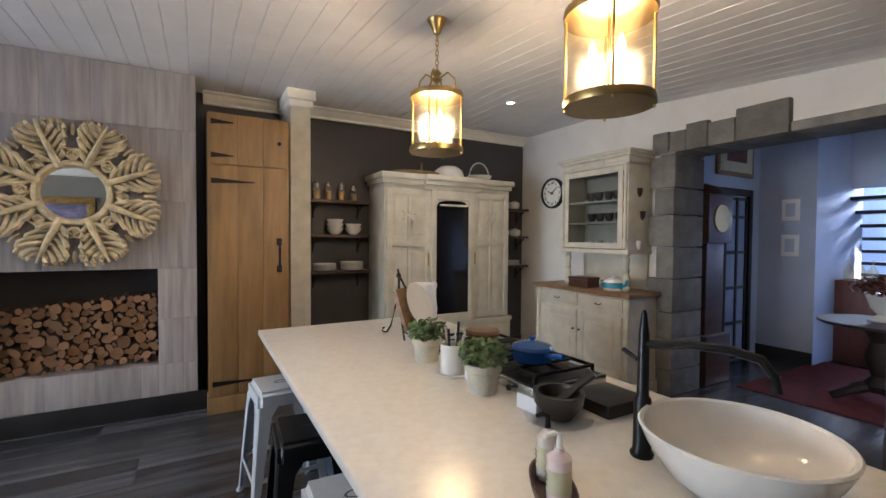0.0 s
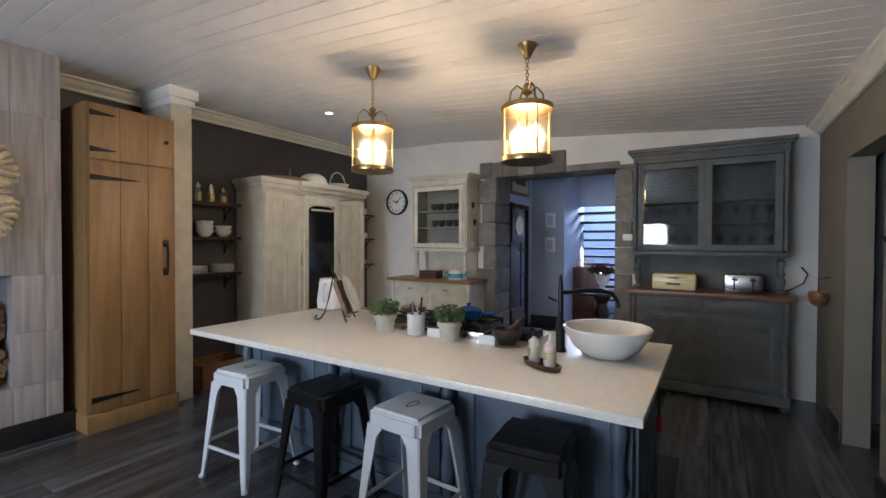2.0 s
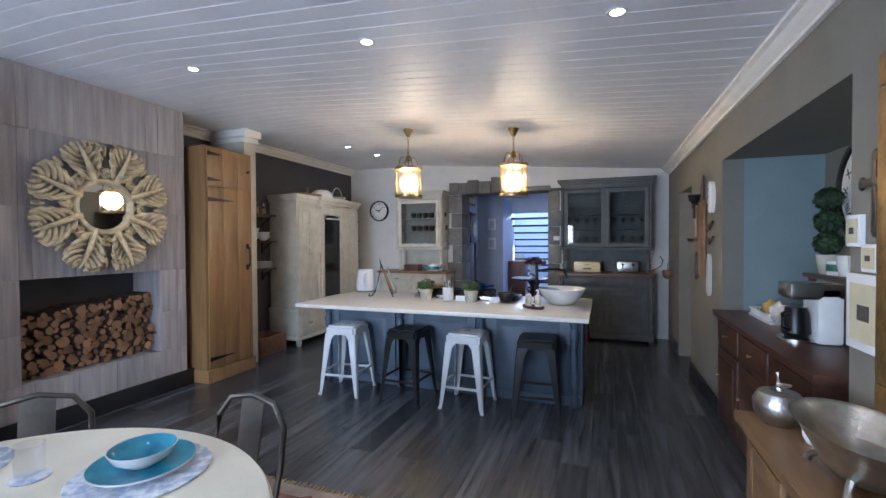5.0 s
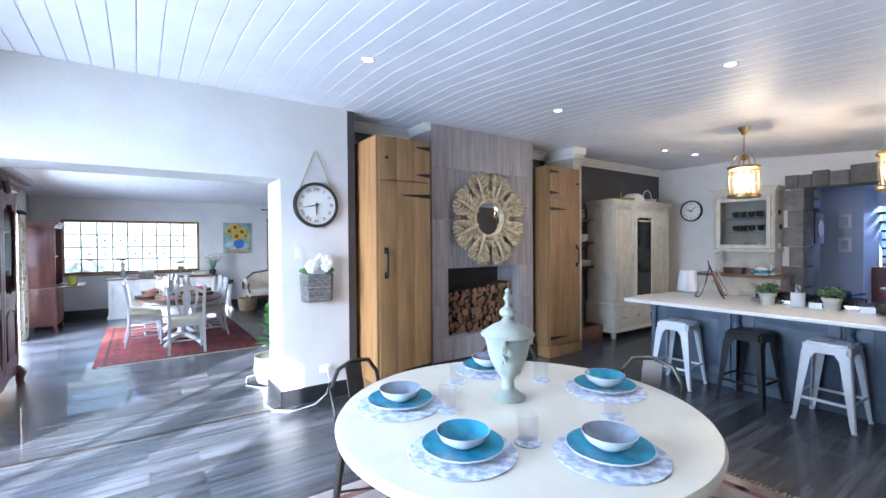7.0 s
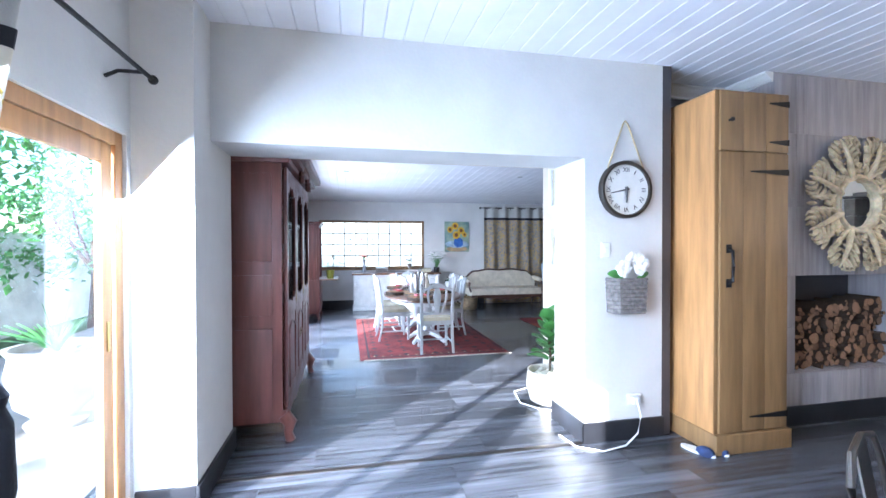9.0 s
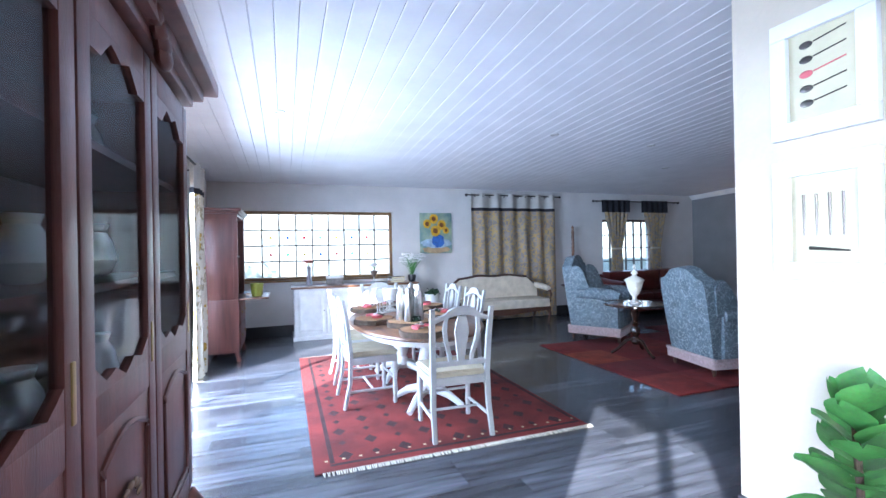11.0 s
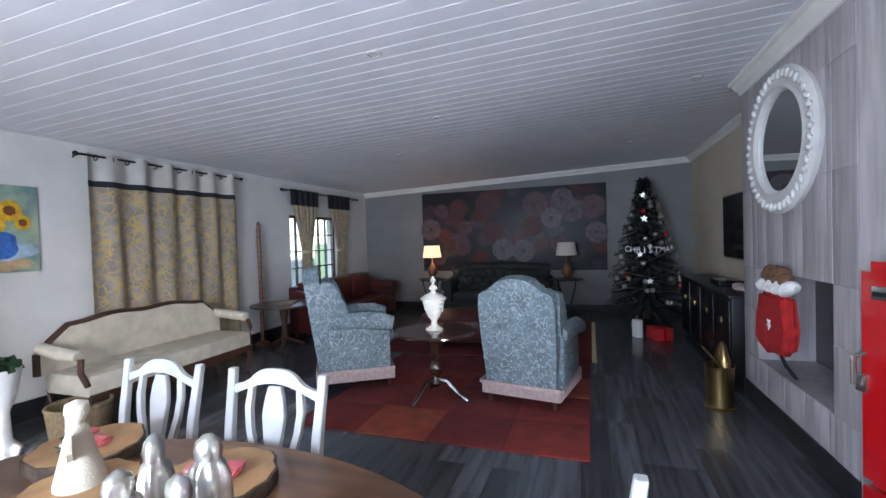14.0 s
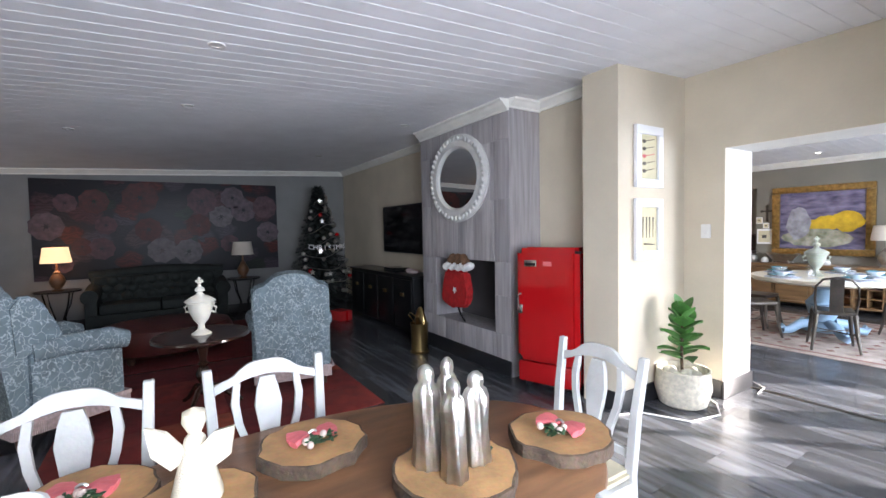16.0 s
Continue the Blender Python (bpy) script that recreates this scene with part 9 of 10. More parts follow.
# television and media cabinet
t = thing("television", "black flat television on the lounge wall", "television", pose(1.15, 5.475, 1.50))
part("case", box(B(), -0.66, 0.66, 0.03, 0.075, -0.38, 0.38, 0.006), BLACK, t)
part("screen", box(B(), -0.64, 0.64, 0.0755, 0.078, -0.36, 0.36), SCREEN, t)
part("bracket", box(B(), -0.15, 0.15, 0.0, 0.03, -0.12, 0.12, 0.003), BLACK, t)
t = thing("media_cabinet", "long black media cabinet below the television", "cabinet", pose(1.35, 5.50, 0))
part("body", box(B(), -1.25, 1.05, 0.0, 0.42, 0.06, 0.82, 0.006), BLACK, t)
part("top", box(B(), -1.28, 1.08, 0.0, 0.45, 0.82, 0.85, 0.006), BLACK, t)
for k in range(4):
    d = part("drawer", box(B(), -1.22 + 0.57 * k, -0.68 + 0.57 * k, 0.42, 0.435, 0.10, 0.79, 0.004), BLACK, t)
    part("handle", box(B(), -1.0 + 0.57 * k, -0.9 + 0.57 * k, 0.435, 0.45, 0.55, 0.60, 0.003), BRASS, d)
t = thing("console_box", "low black console lying on the media cabinet", "console", pose(1.0, 5.72, 0.85))
part("case", box(B(), -0.2, 0.2, -0.12, 0.12, 0.0, 0.06, 0.006), SCREEN, t)
t = thing("cloth_bundle", "folded pale cloth on the media cabinet", "cloth", pose(0.45, 5.72, 0.85))
part("cloth", ball(ball(B(), (0, 0, 0.03), 0.12, 1, 0.8, 0.28), (0.07, 0.02, 0.045), 0.08, 1, 0.8, 0.4), PINKFRINGE, t)

# retro fridge
fr = thing("retro_fridge", "glossy red retro fridge beside the chimney breast", "fridge", pose(-2.13, 5.37, 0, 0, 0, 20))
b = box(B(), -0.30, 0.30, 0.23, 0.46, 0.05, 1.30)
bmesh.ops.bevel(b, geom=list(b.edges), offset=0.05, segments=4, affect="EDGES")
part("body", b, REDENAMEL, fr)
b = box(B(), -0.295, 0.295, 0.462, 0.56, 0.26, 1.295)
bmesh.ops.bevel(b, geom=[e for e in b.edges if e.calc_length() < 2], offset=0.045, segments=4, affect="EDGES")
d = part("door", b, REDENAMEL, fr)
part("lower_panel", box(B(), -0.29, 0.29, 0.462, 0.53, 0.06, 0.25, 0.02), REDENAMEL, fr)
part("gasket", box(B(), -0.285, 0.285, 0.455, 0.468, 0.10, 1.27), BLACK, fr)
b = tube(B(), [(0.24, 0.56, 0.88), (0.25, 0.60, 0.86), (0.25, 0.60, 0.74), (0.24, 0.56, 0.72)], 0.012, 8)
box(b, 0.22, 0.27, 0.553, 0.575, 0.70, 0.78, 0.006)
part("handle", b, STEEL, d)
part("badge", box(B(), 0.08, 0.20, 0.559, 0.568, 1.13, 1.19, 0.004), STEEL, d)
part("badge_line", box(B(), 0.09, 0.19, 0.5685, 0.5705, 1.145, 1.165), BLACK, d)
part("sticker", box(B(), -0.06, 0.02, 0.5605, 0.563, 1.14, 1.18), PINK, d)
for sx in (-1, 1):
    for yy in (0.28, 0.42):
        part("foot", lathe(B(), [(0.03, 0), (0.03, 0.06)], 10, (sx * 0.24, yy, 0)), BLACK, fr)

# oval mirror, stocking, brass scuttle
om = thing("oval_mirror", "oval mirror in an ornate white frame on the chimney breast", "mirror", pose(-0.98, 5.881, 2.05, 0, 0, 180) @ Matrix.Scale(0.95, 4))
rot = Matrix.Rotation(radians(90), 4, "X") @ Matrix.Diagonal((1.18, 1.02, 1, 1))
part("frame", lathe(B(), [(0.50, 0.0), (0.51, 0.03), (0.47, 0.055), (0.42, 0.04), (0.37, 0.055), (0.345, 0.03), (0.34, 0.0)], 56, m=rot), WHITE_PAINT, om)
b = B()
for k in range(44):
    a = 2 * math.pi * k / 44
    ball(b, (0.46 * 1.18 * math.cos(a), -0.055, 0.47 * math.sin(a)), 0.036, 1.0, 0.5, 0.6, 8, Matrix.Rotation(-a + 0.7 * (k % 2), 4, "Y"))
part("carving", b, WHITE_PAINT, om)
part("glass", lathe(B(), [(0.345, 0.012), (0.345, 0.02), (0, 0.02)], 56, m=rot), MIRROR, om)
sk = thing("christmas_stocking", "red stocking with white fur cuffs and a teddy bear", "stocking", pose(-1.02, 5.90, 0.60, 0, 0, 180))
o = [(-0.22, 0.42), (0.20, 0.42), (0.23, 0.20), (0.24, 0.10), (0.20, 0.03), (0.10, 0.0), (-0.05, 0.02), (-0.22, 0.0), (-0.30, 0.05), (-0.30, 0.14), (-0.22, 0.22)]
b = prism(B(), o, -0.09, 0.0)
bmesh.ops.bevel(b, geom=list(b.edges), offset=0.03, segments=3, affect="EDGES")
part("sock", b, REDCLOTH, sk)
b = B()
for k in range(12):
    ball(b, (-0.22 + 0.042 * k, -0.05, 0.45 + 0.015 * (k % 3)), 0.055, 0.9, 1.0, 0.8, 8)
part("fur_cuff", b, FUR, sk)
b = B()
for k in range(9):
    ball(b, (-0.12 + 0.035 * k, -0.05, 0.53 + 0.03 * math.sin(k * 2.0)), 0.05, seg=8)
part("teddy", b, M("brown_plush", (0.16, 0.08, 0.04), 0.95, var=0.3, bump=0.8, bscale=100), sk)
o = [(0.04 * (1 if i % 2 else 0.42) * math.sin(i * math.pi / 5), 0.20 + 0.04 * (1 if i % 2 else 0.42) * math.cos(i * math.pi / 5)) for i in range(10)]
part("star_patch", prism(B(), o, -0.098, -0.091), FUR, sk)
part("fire_dog", tube(B(), [(-0.05, -0.02, 0.01), (-0.05, 0.02, -0.10), (-0.05, 0.08, -0.19)], 0.012, 8), IRON, sk)
t = thing("coal_scuttle", "tall brass coal scuttle on the floor by the hearth", "scuttle", pose(-0.50, 6.17, 0))
part("bucket", lathe(B(), [(0.11, 0), (0.115, 0.02), (0.10, 0.03), (0.105, 0.33), (0.115, 0.36), (0.105, 0.36), (0.095, 0.05), (0, 0.04)], 26), BRASS, t)
part("hood", lathe(B(), [(0.105, 0.33), (0.11, 0.40), (0.06, 0.52), (0.02, 0.55), (0.015, 0.55), (0.05, 0.50), (0.10, 0.40)], 20, (0.0, -0.02, 0), sy=0.5), BRASS, t)
part("handle", tube(B(), [(0.105, 0, 0.34), (0.12, 0.08, 0.45), (0.0, 0.12, 0.50), (-0.12, 0.08, 0.45), (-0.105, 0, 0.34)], 0.007, 6), BRASS, t)

# framed cutlery prints on the pier
for k, z in enumerate((2.04, 1.45)):
    t = thing("cutlery_print", "white framed print of antique cutlery on cream paper", "picture", pose(-2.931, 5.34, z, 0, 0, -90) @ Matrix.Diagonal((0.92, 1, 1, 1)), "prints on the pier")
    b = B()
    for x0, x1, z0, z1 in ((-0.20, 0.20, 0.18, 0.25), (-0.20, 0.20, -0.25, -0.18), (-0.20, -0.13, -0.18, 0.18), (0.13, 0.20, -0.18, 0.18)):
        box(b, x0, x1, -0.035, -0.001, z0, z1, 0.006)
    part("frame", b, FRAMEWHITE, t)
    part("print", box(B(), -0.135, 0.135, -0.012, -0.002, -0.185, 0.185), PAPER, t)
    for i in range(5):
        b = B()
        if k == 0:
            zz = 0.13 - 0.06 * i
            tube(b, [(-0.03, -0.013, zz), (0.09, -0.013, zz + 0.02)], 0.003, 5)
            ball(b, (-0.06, -0.013, zz - 0.005), 0.022, 1.3, 0.1, 0.7, 10)
        elif i < 4:
            xx = -0.08 + 0.05 * i
            tube(b, [(xx, -0.013, 0.10), (xx, -0.013, -0.07)], [0.006, 0.003], 5)
        else:
            tube(b, [(-0.06, -0.013, -0.12), (0.09, -0.013, -0.13)], [0.008, 0.003], 5)
        part("drawn_piece", b, PINK if (k == 0 and i == 2) else GUN, t)
# fig plant
PALEBASKET = M("pale_woven_basket", (0.62, 0.57, 0.46), 0.85, var=0.2, scale=30, bump=0.6, bscale=120)
fp = thing("fig_plant", "leafy green fig plant in a pale woven basket", "potted plant", pose(-3.13, 5.15, 0))
part("basket", lathe(B(), [(0.15, 0), (0.18, 0.02), (0.215, 0.15), (0.20, 0.29), (0.205, 0.30), (0.19, 0.30), (0.17, 0.06), (0, 0.05)], 30), PALEBASKET, fp)
b = B()
rp2 = random.Random(12)
for k in range(26):
    a, d = rp2.uniform(0, 6.28), 0.13 * rp2.random() ** 0.5
    ball(b, (d * math.cos(a), d * math.sin(a), 0.27), 0.035, 1, 0.8, 0.6, 8)
part("pebbles", b, TERRA, fp)
part("stem", tube(B(), [(0, 0, 0.1), (0.01, 0.0, 0.4), (0.0, 0.01, 0.74)], 0.012, 8), BARK, fp)
for k in range(22):
    a = k * 2.4
    z = 0.36 + 0.42 * k / 22
    tilt = radians(20 + 50 * k / 22)
    L_ = 0.22 - 0.05 * k / 22
    b = B()
    rows = []
    for q in range(6):
        s = q / 5
        w = 0.075 * math.sin(math.pi * (0.12 + 0.86 * s ** 0.8)) + 0.004
        r_ = L_ * s + 0.015
        zz = z + r_ * math.sin(tilt) - 0.25 * r_ * r_ / 0.2
        rows.append([b.verts.new((r_ * math.cos(tilt) * math.cos(a) - e * w * math.sin(a), r_ * math.cos(tilt) * math.sin(a) + e * w * math.cos(a), zz + 0.02 * abs(e))) for e in (-1, -0.5, 0, 0.5, 1)])
    for p, r2 in zip(rows, rows[1:]):
        for i in range(4):
            b.faces.new((p[i], p[i + 1], r2[i + 1], r2[i]))
    part("leaf", b, LEAF, fp)
solid("power_flex", tube(B(), [(-3.05, 4.80, 0.012), (-3.30, 4.95, 0.008), (-3.42, 5.15, 0.008), (-3.36, 5.45, 0.008), (-3.05, 5.60, 0.008), (-2.97, 5.8, 0.008)], 0.007), CERAMIC, "white power flex lying on the floor", "flex")
t = thing("light_switch", "white light switch on the cream wall", "switch", pose(-3.12, 4.776, 1.42))
part("plate", box(B(), -0.04, 0.04, 0.0, 0.01, -0.06, 0.06, 0.003), CERAMIC, t)
part("rocker", box(B(), -0.012, 0.012, 0.01, 0.015, -0.02, 0.02, 0.002), CERAMIC, t)

# sunflower painting
sp = thing("sunflower_painting", "unframed canvas of sunflowers in a blue vase", "painting", pose(-2.365, 11.808, 1.66) @ Matrix.Diagonal((0.93, 1, 1, 1)))
part("canvas", box(B(), -0.33, 0.33, -0.03, 0.0, -0.37, 0.37, 0.003), M("painted_turquoise", (0.20, 0.42, 0.44), 0.6, var=0.35, scale=5, col2=(0.50, 0.58, 0.38)), sp)
part("cloth_patch", blob(0, -0.30, 0.30, 0.06, 41, -0.031), M("painted_ochre", (0.5, 0.35, 0.18), 0.6, var=0.3, scale=10), sp)
part("dish_patch", blob(0.0, -0.18, 0.31, 0.09, 42, -0.033), M("painted_pale_blue", (0.42, 0.55, 0.66), 0.6, var=0.3, scale=10), sp)
part("vase_patch", blob(0.04, -0.14, 0.13, 0.12, 43, -0.036), M("painted_blue", (0.05, 0.16, 0.50), 0.6, var=0.4, scale=14), sp)
YEL2 = M("painted_sunflower", (0.72, 0.42, 0.015), 0.6, var=0.3, scale=18)
BRN = M("painted_seed", (0.20, 0.07, 0.015), 0.6, var=0.3, scale=18)
for k, (u, v, r) in enumerate(((-0.05, 0.26, 0.10), (0.11, 0.15, 0.10), (-0.02, 0.04, 0.11), (-0.19, 0.17, 0.09), (0.2, 0.05, 0.07))):
    o = [(u + r * (1.0 if i % 2 else 0.78) * math.cos(i * math.pi / 14), v + r * (1.0 if i % 2 else 0.78) * math.sin(i * math.pi / 14)) for i in range(28)]
    fl = part("sunflower", prism(B(), o, -0.041 - 0.002 * k, -0.039 - 0.002 * k), YEL2, sp)
    part("seed_head", blob(u, v, r * 0.45, r * 0.45, k, -0.0415 - 0.002 * k), BRN, fl)

# console corner by the lounge window
t = thing("half_table", "dark round occasional table with books", "table", pose(0.45, 11.22, 0))
part("top", lathe(B(), [(0.42, 0.60), (0.44, 0.61), (0.44, 0.625), (0, 0.63)], 36), DARKWOOD, t)
part("stem", lathe(B(), [(0.03, 0.10), (0.05, 0.16), (0.03, 0.30), (0.05, 0.45), (0.08, 0.60)], 16), DARKWOOD, t)
for k in range(3):
    a = radians(90 + 120 * k)
    part("foot", tube(B(), [(0, 0, 0.15), (0.15 * math.cos(a), 0.15 * math.sin(a), 0.08), (0.28 * math.cos(a), 0.28 * math.sin(a), 0.02)], [0.03, 0.025, 0.02], 8), DARKWOOD, t)
t = thing("book", "closed book lying on the occasional table", "book", pose(0.42, 11.12, 0.63, 0, 0, 20))
part("cover", box(B(), -0.13, 0.13, -0.09, 0.09, 0, 0.03, 0.003), BUFFWOOD, t)
part("pages", box(B(), -0.125, 0.132, -0.092, 0.085, 0.005, 0.025), PAPER, t)
t = thing("spindle_stand", "tall slim turned wooden stand by the wall", "stand", pose(0.56, 11.70, 0))
pr_ = [(0.10, 0.0), (0.10, 0.03)]
for k in range(22):
    pr_ += [(0.022, 0.06 + 0.074 * k), (0.034, 0.09 + 0.074 * k)]
part("spindle", lathe(B(), pr_ + [(0.02, 1.72), (0.03, 1.76), (0.0, 1.80)], 14), TABLEWOOD, t)

# ---- hall ----
HALLWOOD = M("dull_dark_wood", (0.03, 0.018, 0.014), 0.6, var=0.3, scale=4, bump=0.1)
rug = thing("hall_rug", "dark red hall rug", "rug")
part("rug_field", box(B(), 4.7, 6.6, 0.6, 2.3, 0.0, 0.01, 0.003), RUGPATCH[1], rug)
t = thing("hall_table", "round dark pedestal table in the hall", "table", pose(5.35, 1.42, 0.01))
part("top", lathe(B(), [(0.42, 0.70), (0.45, 0.715), (0.45, 0.735), (0, 0.74)], 40), HALLWOOD, t)
part("stem", lathe(B(), [(0.10, 0.10), (0.12, 0.16), (0.06, 0.24), (0.11, 0.40), (0.07, 0.55), (0.15, 0.70)], 20), HALLWOOD, t)
for k in range(4):
    a = radians(45 + 90 * k)
    part("foot", tube(B(), [(0, 0, 0.16), (0.2 * math.cos(a), 0.2 * math.sin(a), 0.10), (0.36 * math.cos(a), 0.36 * math.sin(a), 0.035)], [0.05, 0.045, 0.035], 8), HALLWOOD, t)
t = thing("flower_urn", "white urn of dried rust-red flowers on the hall table", "flowers", pose(5.35, 1.42, 0.75))
part("urn", lathe(B(), [(0.09, 0), (0.10, 0.015), (0.03, 0.06), (0.08, 0.12), (0.11, 0.22), (0.13, 0.26), (0.12, 0.26), (0, 0.22)], 24), CERAMIC, t)
part("blooms", bush(B(), 260, 0.22, 0.18, 0.25, 0.06, random.Random(19)), M("rust_flowers", (0.16, 0.05, 0.03), 0.7, var=0.4), t)
sc = thing("staircase", "black open-tread staircase at the end of the hall", "staircase")
for k in range(12):
    x = 9.2 - 0.17 * k
    part("tread", box(B(), x - 0.15, x + 0.15, 0.55, 2.55, 0.17 * (k + 1) - 0.045, 0.17 * (k + 1), 0.004), BLACK, sc)
for y in (0.53, 2.55):
    part("stringer", prism(B(), [(9.35, 0.0), (9.5, 0.0), (7.4, 2.12), (7.2, 2.12)], y, y + 0.04), BLACK, sc)
t = thing("hall_cabinet", "small reddish wooden cabinet with glassware in the hall", "cabinet", pose(7.0, 2.05, 0))
part("body", box(B(), -0.2, 0.2, -0.2, 0.2, 0.0, 1.0, 0.006), REDWOOD, t)
for k in range(3):
    part("decanter", lathe(B(), [(0.04, 1.0), (0.05, 1.02), (0.05, 1.12), (0.015, 1.18), (0.015, 1.24), (0, 1.25)], 14, (-0.1, -0.12 + 0.11 * k, 0)), AMBER, t)
dh = thing("door_3", "dark glazed french door standing in the hall wall", "door", kind="structure")
b = B()
for x0, x1, z0, z1 in ((5.05, 5.13, 0, 2.1), (5.92, 6.0, 0, 2.1), (5.13, 5.92, 2.02, 2.1)):
    box(b, x0, x1, 2.80, 2.85, z0, z1, 0.004)
part("door_frame", b, BLACK, dh)
b = B()
for x in (5.14, 5.40, 5.65, 5.86):
    box(b, x, x + 0.05, 2.815, 2.84, 0.02, 2.0, 0.003)
for z in (0.02, 0.45, 0.88, 1.31, 1.74, 1.96):
    box(b, 5.15, 5.90, 2.818, 2.838, z, z + 0.04, 0.003)
lf = part("leaf", b, BLACK, dh)
for i, (xa, xb) in enumerate(((5.19, 5.40), (5.45, 5.65), (5.70, 5.86))):
    for z in (0.06, 0.49, 0.92, 1.35, 1.78):
        part("pane", box(B(), xa, xb, 2.826, 2.829, z, min(z + 0.39, 1.96)), MIRROR if False else M("hall_pane", (0.30, 0.36, 0.48), 0.1, var=0.1) if (i == 0 and z < 0.1) else bpy.data.materials["hall_pane"], lf)
t = thing("long_case_clock", "tall dark longcase clock beside the hall door", "clock", pose(4.62, 2.62, 0))
part("base", box(B(), -0.22, 0.22, -0.18, 0.18, 0.0, 0.5, 0.01), DARKWOOD, t)
part("trunk", box(B(), -0.16, 0.16, -0.13, 0.15, 0.5, 1.45, 0.01), DARKWOOD, t)
part("hood", box(B(), -0.22, 0.22, -0.18, 0.18, 1.45, 1.95, 0.02), DARKWOOD, t)
part("crest", lathe(B(), [(0.22, 1.95), (0.16, 2.03), (0.0, 2.08)], 24, sy=0.8), DARKWOOD, t)
part("dial", lathe(B(), [(0.14, 0.0), (0.14, 0.012), (0, 0.013)], 28, m=Matrix.Translation((0, -0.181, 1.70)) @ Matrix.Rotation(radians(90), 4, "X")), BRASS, t)
t = thing("hall_picture", "framed dark picture with a wide cream mount", "picture", pose(5.62, 2.848, 2.60))
part("frame", box(B(), -0.40, 0.40, -0.035, -0.001, -0.35, 0.35, 0.008), BUFFWOOD, t)
part("mount", box(B(), -0.35, 0.35, -0.039, -0.0355, -0.30, 0.30), PAPER, t)
part("print", box(B(), -0.22, 0.22, -0.0425, -0.0395, -0.18, 0.18), REDWOOD, t)
for z in (1.85, 1.42):
    t = thing("hall_print", "small white frame on the blue pier", "picture", pose(6.249, 2.50, z, 0, 0, -90), "frames on the hall pier")
    part("frame", box(B(), -0.09, 0.09, -0.02, -0.001, -0.13, 0.13, 0.004), FRAMEWHITE, t)
    part("print", box(B(), -0.05, 0.05, -0.0225, -0.0205, -0.08, 0.08), WALL_BLUE, t)
skirting(4.27, 5.05, 2.83, 2.85, 0.15)
skirting(6.23, 6.25, 2.25, 2.85, 0.15)

# ---- patio ----
for y, s in ((4.25, 1.0), (5.6, 0.9), (2.2, 0.8)):
    t = thing("patio_urn", "large pale stone garden urn with spiky leaves", "planter", pose(-7.35, y, -0.02), "urns on the patio")
    part("urn", lathe(B(), [(0.22 * s, 0), (0.24 * s, 0.04), (0.16 * s, 0.08), (0.30 * s, 0.20), (0.36 * s, 0.45), (0.33 * s, 0.60), (0.38 * s, 0.66), (0.33 * s, 0.66), (0.30 * s, 0.6), (0, 0.58)], 34), PAVING, t)
    q = random.Random(int(y * 10))
    for k in range(26):
        a, L_, e = q.uniform(0, 6.28), q.uniform(0.35, 0.65) * s, q.uniform(0.6, 1.4)
        b = B()
        prev = None
        for i in range(5):
            u = i / 4
            r_, z_ = L_ * u * math.cos(e), 0.6 + L_ * u * math.sin(e) - 0.2 * u * u * L_
            w = 0.022 * (1 - u) + 0.002
            row = [b.verts.new((r_ * math.cos(a) - w * math.sin(a), r_ * math.sin(a) + w * math.cos(a), z_)), b.verts.new((r_ * math.cos(a) + w * math.sin(a), r_ * math.sin(a) - w * math.cos(a), z_ + 0.01))]
            if prev:
                b.faces.new((prev[0], prev[1], row[1], row[0]))
            prev = row
        part("leaf_blade", b, LEAF, t)
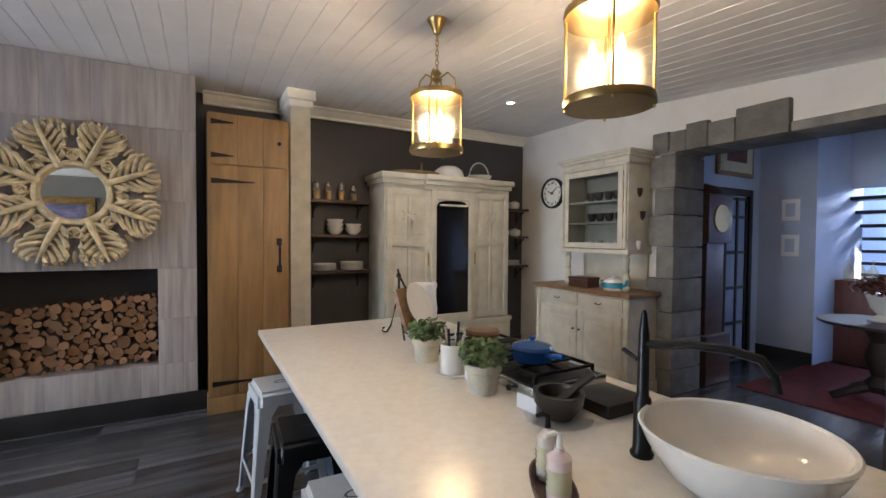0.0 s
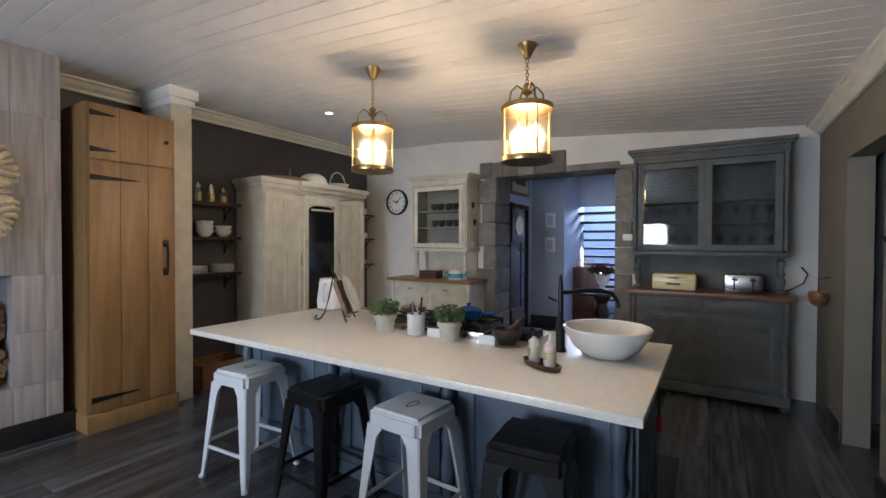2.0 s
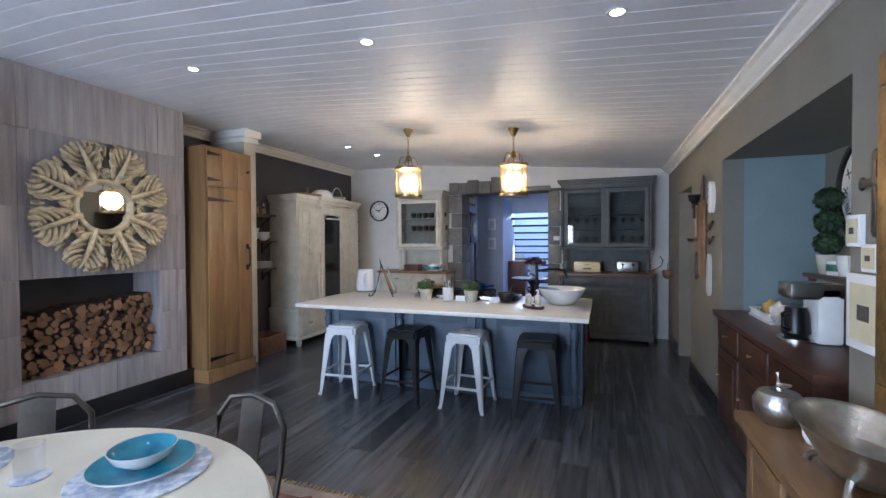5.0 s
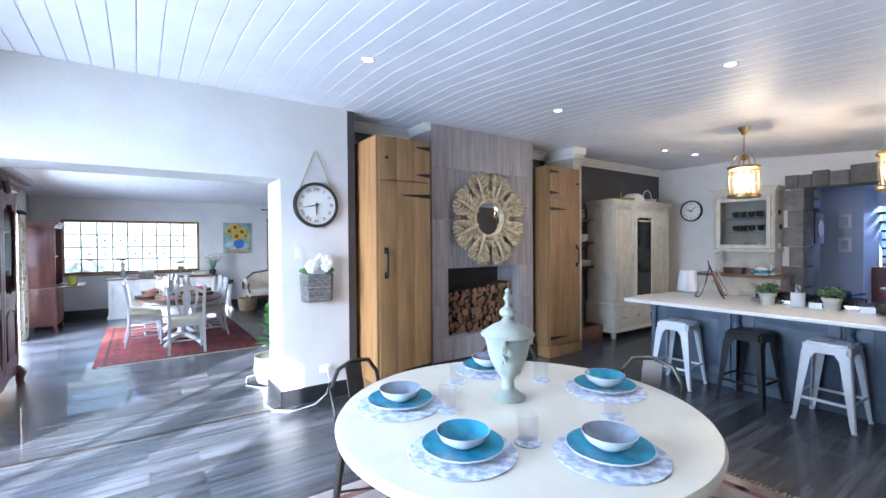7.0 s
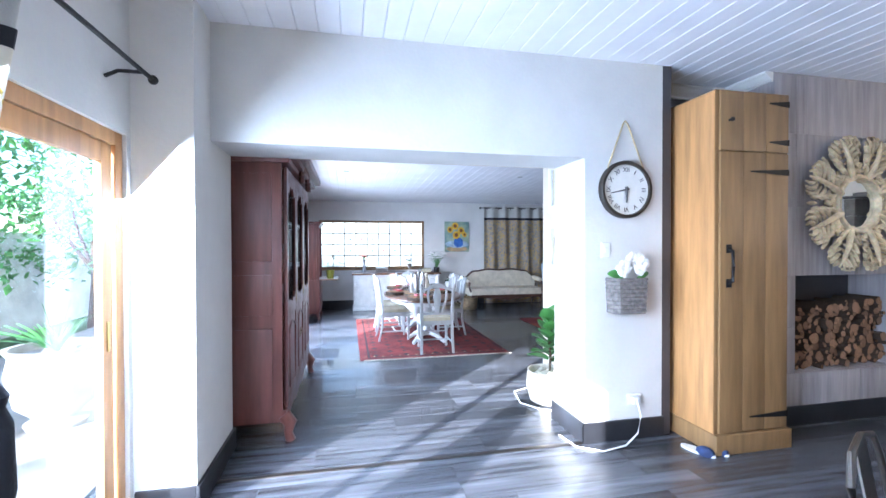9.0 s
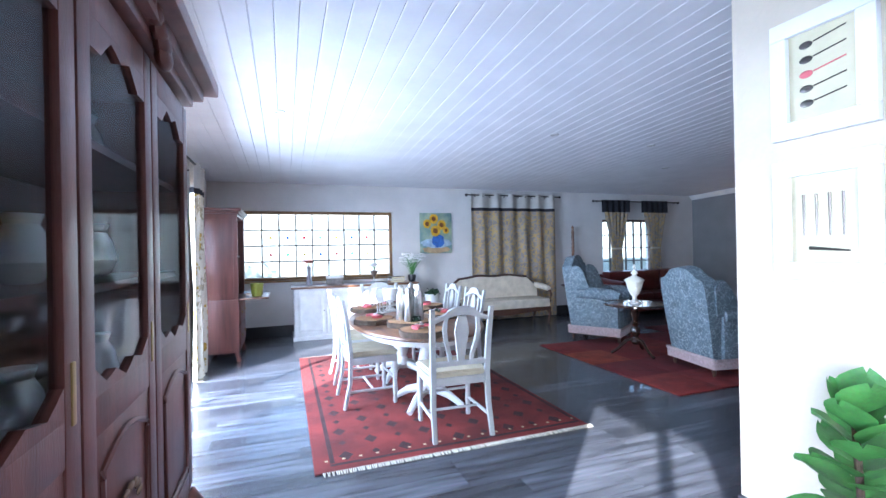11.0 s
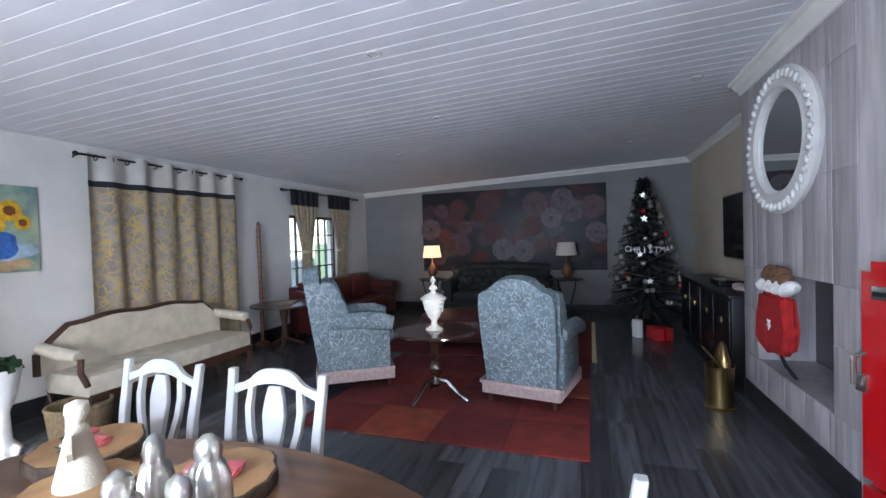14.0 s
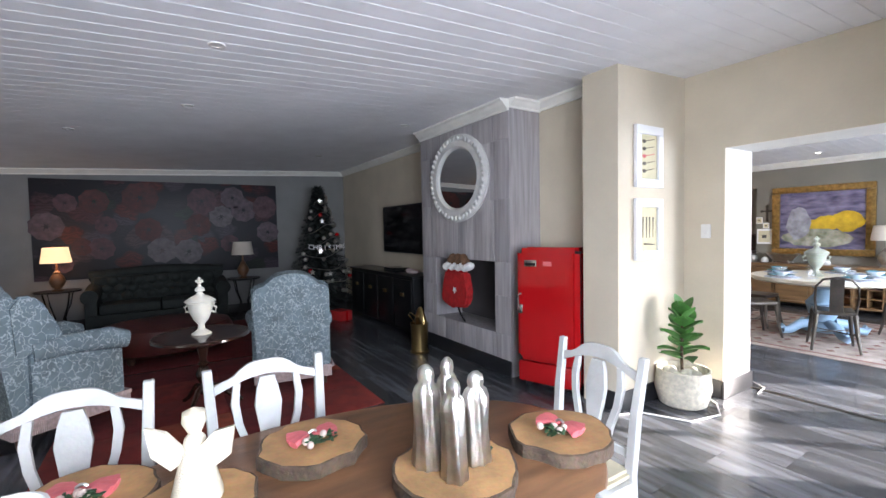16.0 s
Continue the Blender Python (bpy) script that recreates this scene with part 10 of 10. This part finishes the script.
def shrub(x, y, h, r, n, seed):
    t = thing("garden_tree", "leafy green garden tree behind the patio", "tree", pose(x, y, -0.14), "trees in the garden")
    q = random.Random(seed)
    part("trunk", tube(B(), [(0, 0, 0), (0.05, 0.02, h * 0.3), (0.0, 0.05, h * 0.6)], [0.09, 0.07, 0.04], 8), BARK, t)
    for k in range(5):
        a = q.uniform(0, 6.28)
        part("limb", tube(B(), [(0.02, 0.02, h * 0.35), (r * 0.4 * math.cos(a), r * 0.4 * math.sin(a), h * 0.6), (r * 0.7 * math.cos(a), r * 0.7 * math.sin(a), h * 0.85)], [0.04, 0.025, 0.01], 6), BARK, t)
    b = B()
    for k in range(26):
        a, d = q.uniform(0, 6.28), r * q.random() ** 0.5
        c = Vector((d * math.cos(a), d * math.sin(a), h * q.uniform(0.35, 1.0)))
        for _ in range(n // 26):
            v = Vector((q.gauss(0, 1), q.gauss(0, 1), q.gauss(0, 0.7))) * r * 0.20
            rot_ = Euler((q.uniform(-1, 1), q.uniform(-1, 1), q.uniform(0, 6.28))).to_matrix()
            w = q.uniform(0.05, 0.10)
            b.faces.new([b.verts.new(c + v + rot_ @ Vector(p) * w) for p in ((-1, 0, 0), (0, 0.45, 0.1), (1, 0, 0), (0, -0.45, 0.1))])
    part("crown", b, LEAF, t, flat=True)


shrub(-9.6, 10.6, 3.2, 1.3, 2600, 1)
shrub(-10.2, 7.4, 3.6, 1.5, 2600, 2)
shrub(-9.8, 1.6, 1.6, 0.9, 1600, 3)
setting("garden_wall_north", box(B(), -10.8, 8, 16.0, 16.2, -0.2, 2.6), RENDERED, "pale garden wall beyond the windows", "garden wall")

# ---- floor planks, nearest ones as pieces ----
plank_me = {}
rpl = random.Random(40)
stuff = B()
count = 0


def plank_mesh(l):
    key = round(l, 2)
    if key not in plank_me:
        me = bpy.data.meshes.new("plank")
        bb = box(B(), -l / 2 + 0.0008, l / 2 - 0.0008, -0.0892, 0.0892, -0.012, 0.0, 0.0015)
        bb.to_mesh(me)
        bb.free()
        me.materials.append(PLANK)
        plank_me[key] = me
    return plank_me[key]


for j in range(int(13.6 / 0.18)):
    y = -1.5 + 0.18 * j
    x = -6.1 - rpl.choice((0.0, 0.3, 0.6, 0.9))
    while x < (10.0 if -1.6 < y < 3.0 else 4.2):
        l = 1.2
        near = (-5.6 < x + 0.6 < -0.3 and 1.6 < y < 8.2) and count < 298
        if near:
            ob = new("plank", plank_mesh(l))
            ob.parent = floor
            ob.matrix_basis = pose(x + l / 2, y, 0)
            count += 1
        else:
            x0, x1 = max(x, -6.45) + 0.0008, x + l - 0.0008
            vs = [stuff.verts.new(p) for p in ((x0, y - 0.0892, 0), (x1, y - 0.0892, 0), (x1, y + 0.0892, 0), (x0, y + 0.0892, 0))]
            stuff.faces.new(vs)
        x += l
PLANK2 = PLANK.copy()
PLANK2.name = "charcoal_plank_far"
nt = PLANK2.node_tree
geo = nt.nodes.new("ShaderNodeNewGeometry")
for lk in list(nt.links):
    if lk.from_node.type == "OBJECT_INFO":
        to = lk.to_socket
        nt.links.remove(lk)
        nt.links.new(geo.outputs["Random Per Island"], to)
part("floor_planks", stuff, PLANK2, floor, kind="stuff", flat=True)
